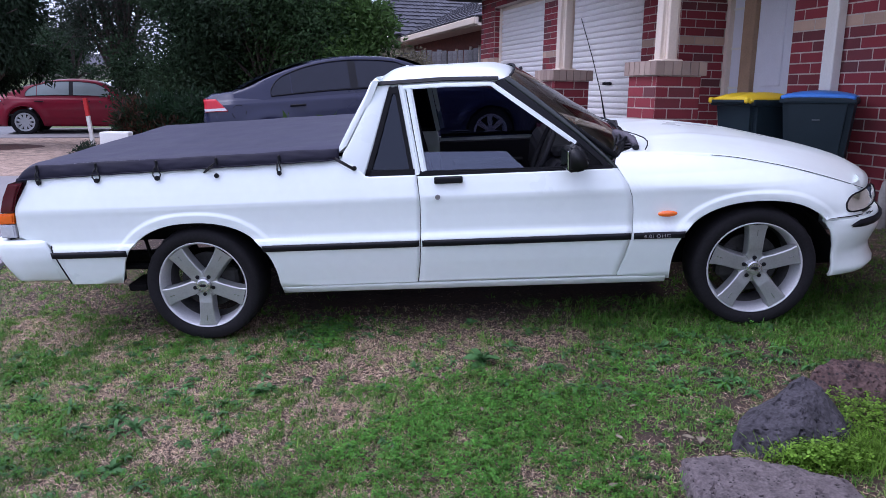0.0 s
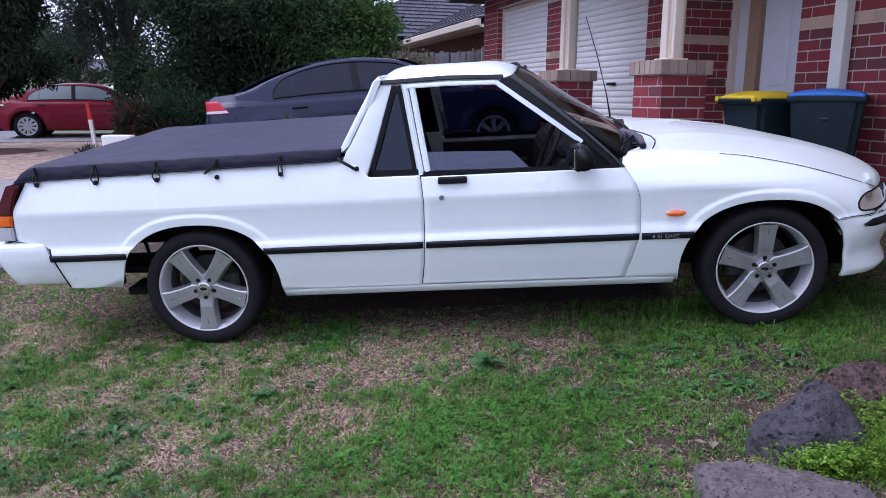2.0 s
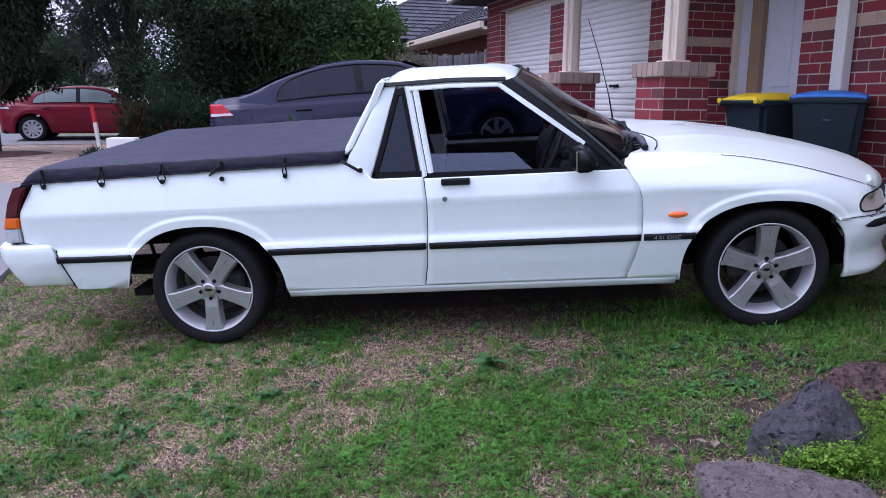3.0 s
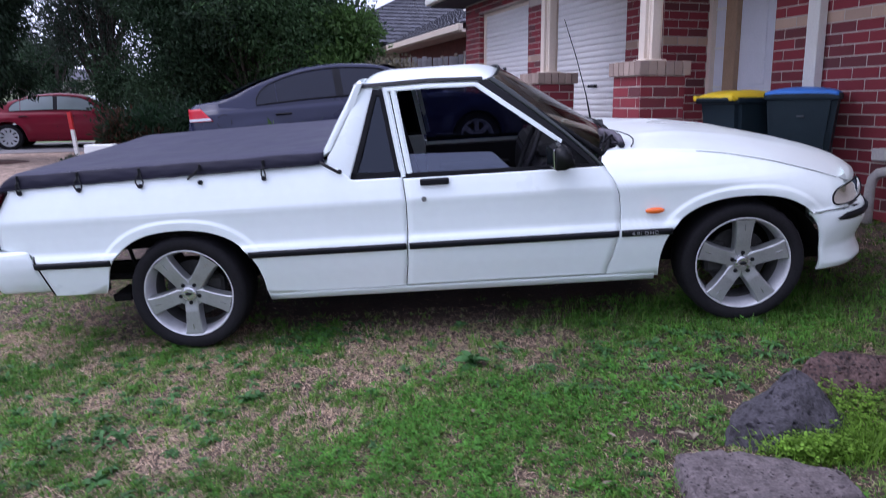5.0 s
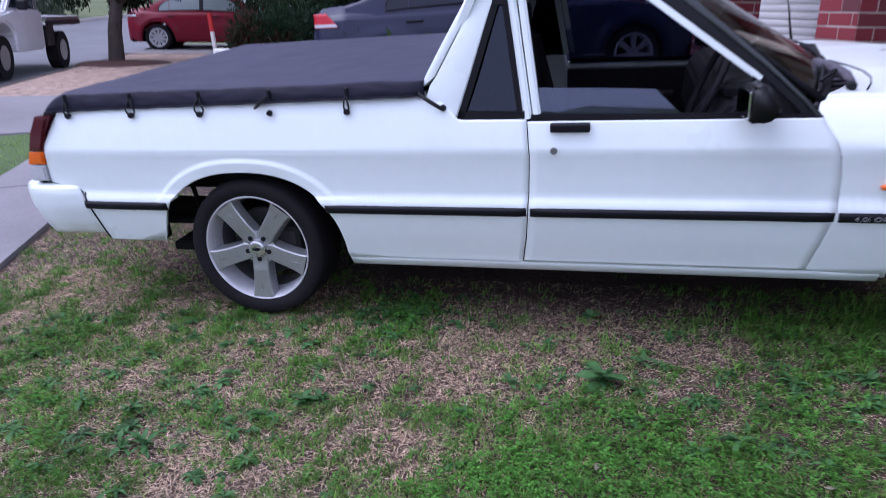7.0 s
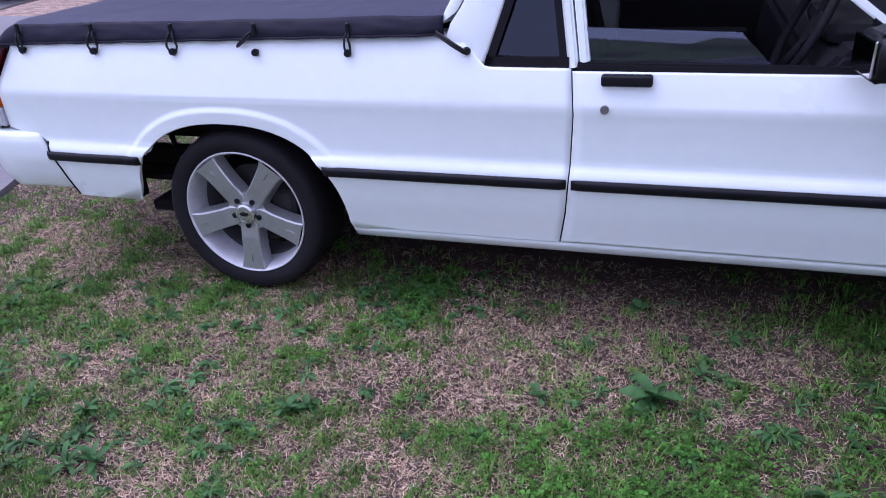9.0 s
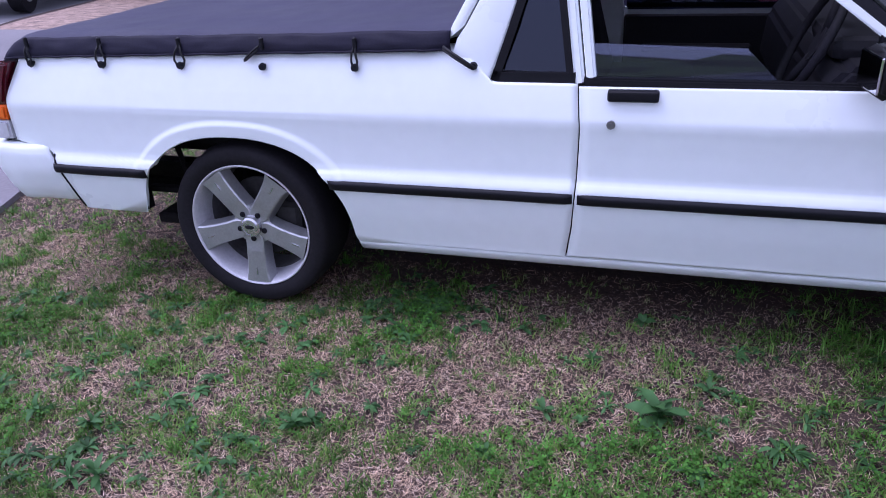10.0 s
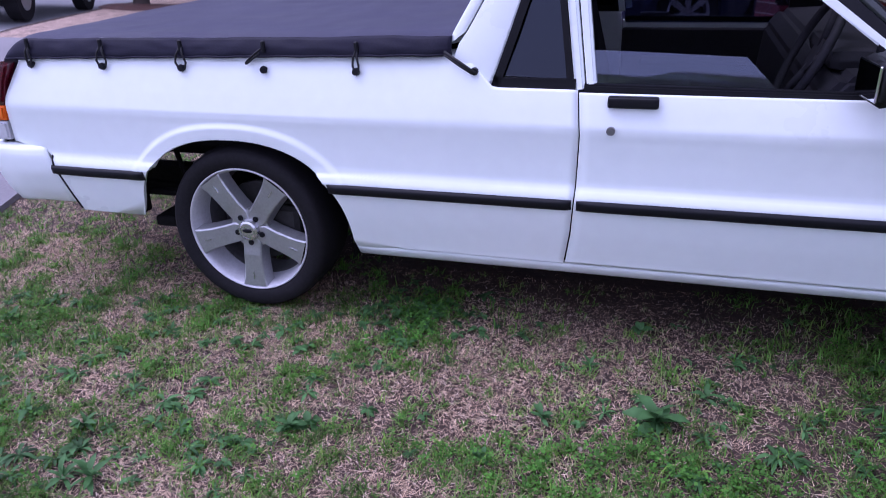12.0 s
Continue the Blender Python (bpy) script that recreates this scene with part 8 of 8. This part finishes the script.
# ---------------------------------------------------------------- rocks at the garden edge
def pitted(m, scale, size, depth):
    """Gas holes of a basalt: dark round pits of uneven size."""
    nd_, ln = m.node_tree.nodes, m.node_tree.links
    b = nd_["Principled BSDF"]
    old = b.inputs["Base Color"].links[0].from_socket
    tc = nd_.new("ShaderNodeTexCoord")
    vo = nd_.new("ShaderNodeTexVoronoi")
    vo.inputs["Scale"].default_value = scale
    ln.new(tc.outputs["Object"], vo.inputs["Vector"])
    sep = nd_.new("ShaderNodeSeparateColor")
    ln.new(vo.outputs["Color"], sep.inputs[0])
    lim = nd_.new("ShaderNodeMath")
    lim.operation = "MULTIPLY"
    ln.new(sep.outputs[0], lim.inputs[0])
    lim.inputs[1].default_value = size
    hole = nd_.new("ShaderNodeMath")
    hole.operation = "LESS_THAN"
    ln.new(vo.outputs["Distance"], hole.inputs[0])
    ln.new(lim.outputs[0], hole.inputs[1])
    amount = nd_.new("ShaderNodeMath")
    amount.operation = "MULTIPLY"
    ln.new(hole.outputs[0], amount.inputs[0])
    amount.inputs[1].default_value = depth
    mx = nd_.new("ShaderNodeMix")
    mx.data_type = "RGBA"
    mx.inputs[7].default_value = (0.016, 0.013, 0.015, 1)
    ln.new(amount.outputs[0], mx.inputs[0])
    ln.new(old, mx.inputs[6])
    ln.new(mx.outputs[2], b.inputs["Base Color"])
    return m


BASALT = mat("grey_basalt", (0.048, 0.043, 0.051), 0.9, var=0.6, scale=14, fine=90, bump=0.022, bscale=45, stain=0.35)
BASALT2 = mat("lilac_basalt", (0.118, 0.096, 0.098), 0.9, var=0.45, scale=16, fine=90, bump=0.018, bscale=60, stain=0.3)
REDROCK = mat("reddish_basalt", (0.080, 0.047, 0.043), 0.92, var=0.7, scale=12, fine=80, bump=0.022, bscale=40, stain=0.3)
pitted(BASALT, 70, 0.36, 0.7)
pitted(BASALT2, 62, 0.30, 0.9)
pitted(REDROCK, 60, 0.40, 0.8)


def rock(label, centre, corners, material, seed, rough=0.010):
    """A broken boulder: the hull of a few corners, cut fine, its faces roughened and pitted."""
    bm = bmesh.new()
    for c in corners:
        bm.verts.new(c)
    r = bmesh.ops.convex_hull(bm, input=bm.verts[:])
    bmesh.ops.delete(bm, geom=[v for v in bm.verts if not v.link_faces], context="VERTS")
    bmesh.ops.triangulate(bm, faces=bm.faces[:])
    bmesh.ops.bevel(bm, geom=bm.edges[:], offset=0.007, segments=2, affect="EDGES", profile=0.5)
    bmesh.ops.triangulate(bm, faces=bm.faces[:])
    for _ in range(5):
        long = [e for e in bm.edges if e.calc_length() > 0.016]
        if not long or len(bm.faces) > 14000:
            break
        bmesh.ops.subdivide_edges(bm, edges=long, cuts=1, use_grid_fill=False)
        bmesh.ops.triangulate(bm, faces=[f for f in bm.faces if len(f.verts) > 3])
    bm.normal_update()
    moves = []
    for v in bm.verts:
        q = v.co * 9 + Vector((seed, 0, 0))
        k = rough * (1.3 * noise.noise(q) + 0.7 * noise.noise(q * 2.6) + 0.35 * noise.noise(q * 6.5))
        pit = noise.noise(q * 7.0 + Vector((0, 5, 0)))
        if pit > 0.30:
            k -= (pit - 0.30) * 0.045
        moves.append(v.normal * k)
    for v, k in zip(bm.verts, moves):
        v.co += k
    ob = part("rock", bm, material, smooth=False, matrix=Matrix.Translation((centre[0], centre[1], height(centre[0], centre[1]) + centre[2])))
    return tagged(ob, label, "rock", group="garden rocks")


rock("dark grey wedge-shaped boulder at the lawn's edge", (2.585, -1.06, 0.0), ((-0.245, -0.09, -0.03), (-0.225, -0.08, 0.05), (-0.19, 0.03, 0.045), (-0.05, 0.05, 0.120), (0.035, 0.04, 0.222), (0.075, 0.06, 0.20), (0.10, -0.02, 0.17), (0.25, 0.02, 0.02), (0.24, -0.06, -0.04), (0.10, 0.14, 0.05), (-0.12, 0.13, 0.0), (-0.02, -0.13, 0.10), (-0.12, -0.17, -0.04), (0.12, -0.16, -0.04), (0.15, -0.10, 0.06), (-0.19, 0.09, -0.06), (0.2, 0.1, -0.06)), BASALT, 3.0)
rock("flat pitted lilac-grey stone slab beside the boulder", (2.38, -1.42, 0.0), ((-0.24, 0.17, 0.035), (-0.08, 0.18, 0.045), (0.04, 0.13, 0.05), (0.25, 0.04, 0.055), (0.26, -0.12, 0.05), (-0.26, -0.15, 0.04), (-0.27, 0.15, -0.05), (-0.27, -0.18, -0.05), (0.28, 0.06, -0.05), (0.28, -0.15, -0.05), (-0.05, 0.21, -0.05)), BASALT2, 8.0, 0.007)
rock("reddish brown boulder behind the grey one", (2.96, -0.72, 0.0), ((-0.20, -0.04, 0.02), (-0.16, -0.02, 0.10), (-0.08, 0.02, 0.135), (0.10, 0.03, 0.120), (0.30, 0.0, 0.09), (0.34, -0.05, -0.03), (0.20, -0.05, -0.03), (0.0, -0.13, 0.02), (0.0, -0.16, -0.05), (-0.17, -0.11, -0.04), (0.17, -0.12, -0.05), (-0.1, 0.14, 0.0), (0.12, 0.13, -0.02), (-0.02, -0.07, 0.085)), REDROCK, 14.0)
rock("reddish brown boulder half hidden in grass", (3.42, -0.78, 0.0), ((-0.18, -0.08, -0.03), (-0.14, 0.0, 0.07), (0.0, 0.03, 0.09), (0.15, 0.0, 0.06), (0.2, -0.05, -0.05), (0.0, -0.15, -0.04), (0.02, -0.08, 0.06), (-0.1, 0.13, -0.03), (0.12, 0.12, -0.03)), REDROCK, 21.0)

# fallen leaves
DEADLEAF = mat("dead_leaf", (0.24, 0.20, 0.14), 0.8, var=0.3, scale=20)
for x, y, s in ((2.24, -1.12, 0.032), (2.20, -1.10, 0.022), (1.95, -1.09, 0.018), (1.44, -0.85, 0.016), (1.88, -1.40, 0.025), (2.05, -0.85, 0.014), (1.25, -0.55, 0.012), (1.62, -0.45, 0.012)):
    bm = bmesh.new()
    def at(u, v):
        w = math.sin(math.pi * min(0.97, max(0.03, u))) ** 0.7
        return ((u - 0.5) * 2 * s, (v - 0.5) * 1.1 * s * w, 0.012 + 0.25 * s * (abs(v - 0.5) * 2) ** 2 + 0.1 * s * math.sin(u * 5))
    grid(bm, at, 6, 4)
    tagged(part("fallen_leaf", bm, DEADLEAF, smooth=True, matrix=Matrix.Translation((x, y, height(x, y) + 0.012)) @ Matrix.Rotation(gw.uniform(0, 6), 4, "Z")), "curled pale dead leaf lying on the lawn", "leaf", group="fallen leaves")
# ---------------------------------------------------------------- bricks of the house walls
lay(wall_right, front_face(WALL_N), -1.38, 0.9, 0.30, 2.60, holes=((-0.10, 1.3, 0.90, 2.2),), band=(1.825, 1.915))
lay(wall_garage, front_face(WALL_N), -3.72, -3.0, 0.47, 2.62, band=(1.825, 1.915))
lay(wall_garage, side_face(2.995), WALL_N, WALL_N + 0.56, 0.47, 2.62, band=(1.825, 1.915), phase=0.06)
lay(wall_garage, front_face(WALL_N), -6.40, -5.92, 0.90, 2.62, band=(1.825, 1.915))
lay(wall_garage, front_face(WALL_N), -9.1, -8.44, 0.90, 2.76, band=(1.825, 1.915))
lay(wall_garage, side_face(8.44), WALL_N, WALL_N + 0.10, 0.90, 2.76, band=(1.825, 1.915), t=0.02)
lay(wall_garage, front_face(WALL_N), -9.1, -5.92, 2.763, 2.95)
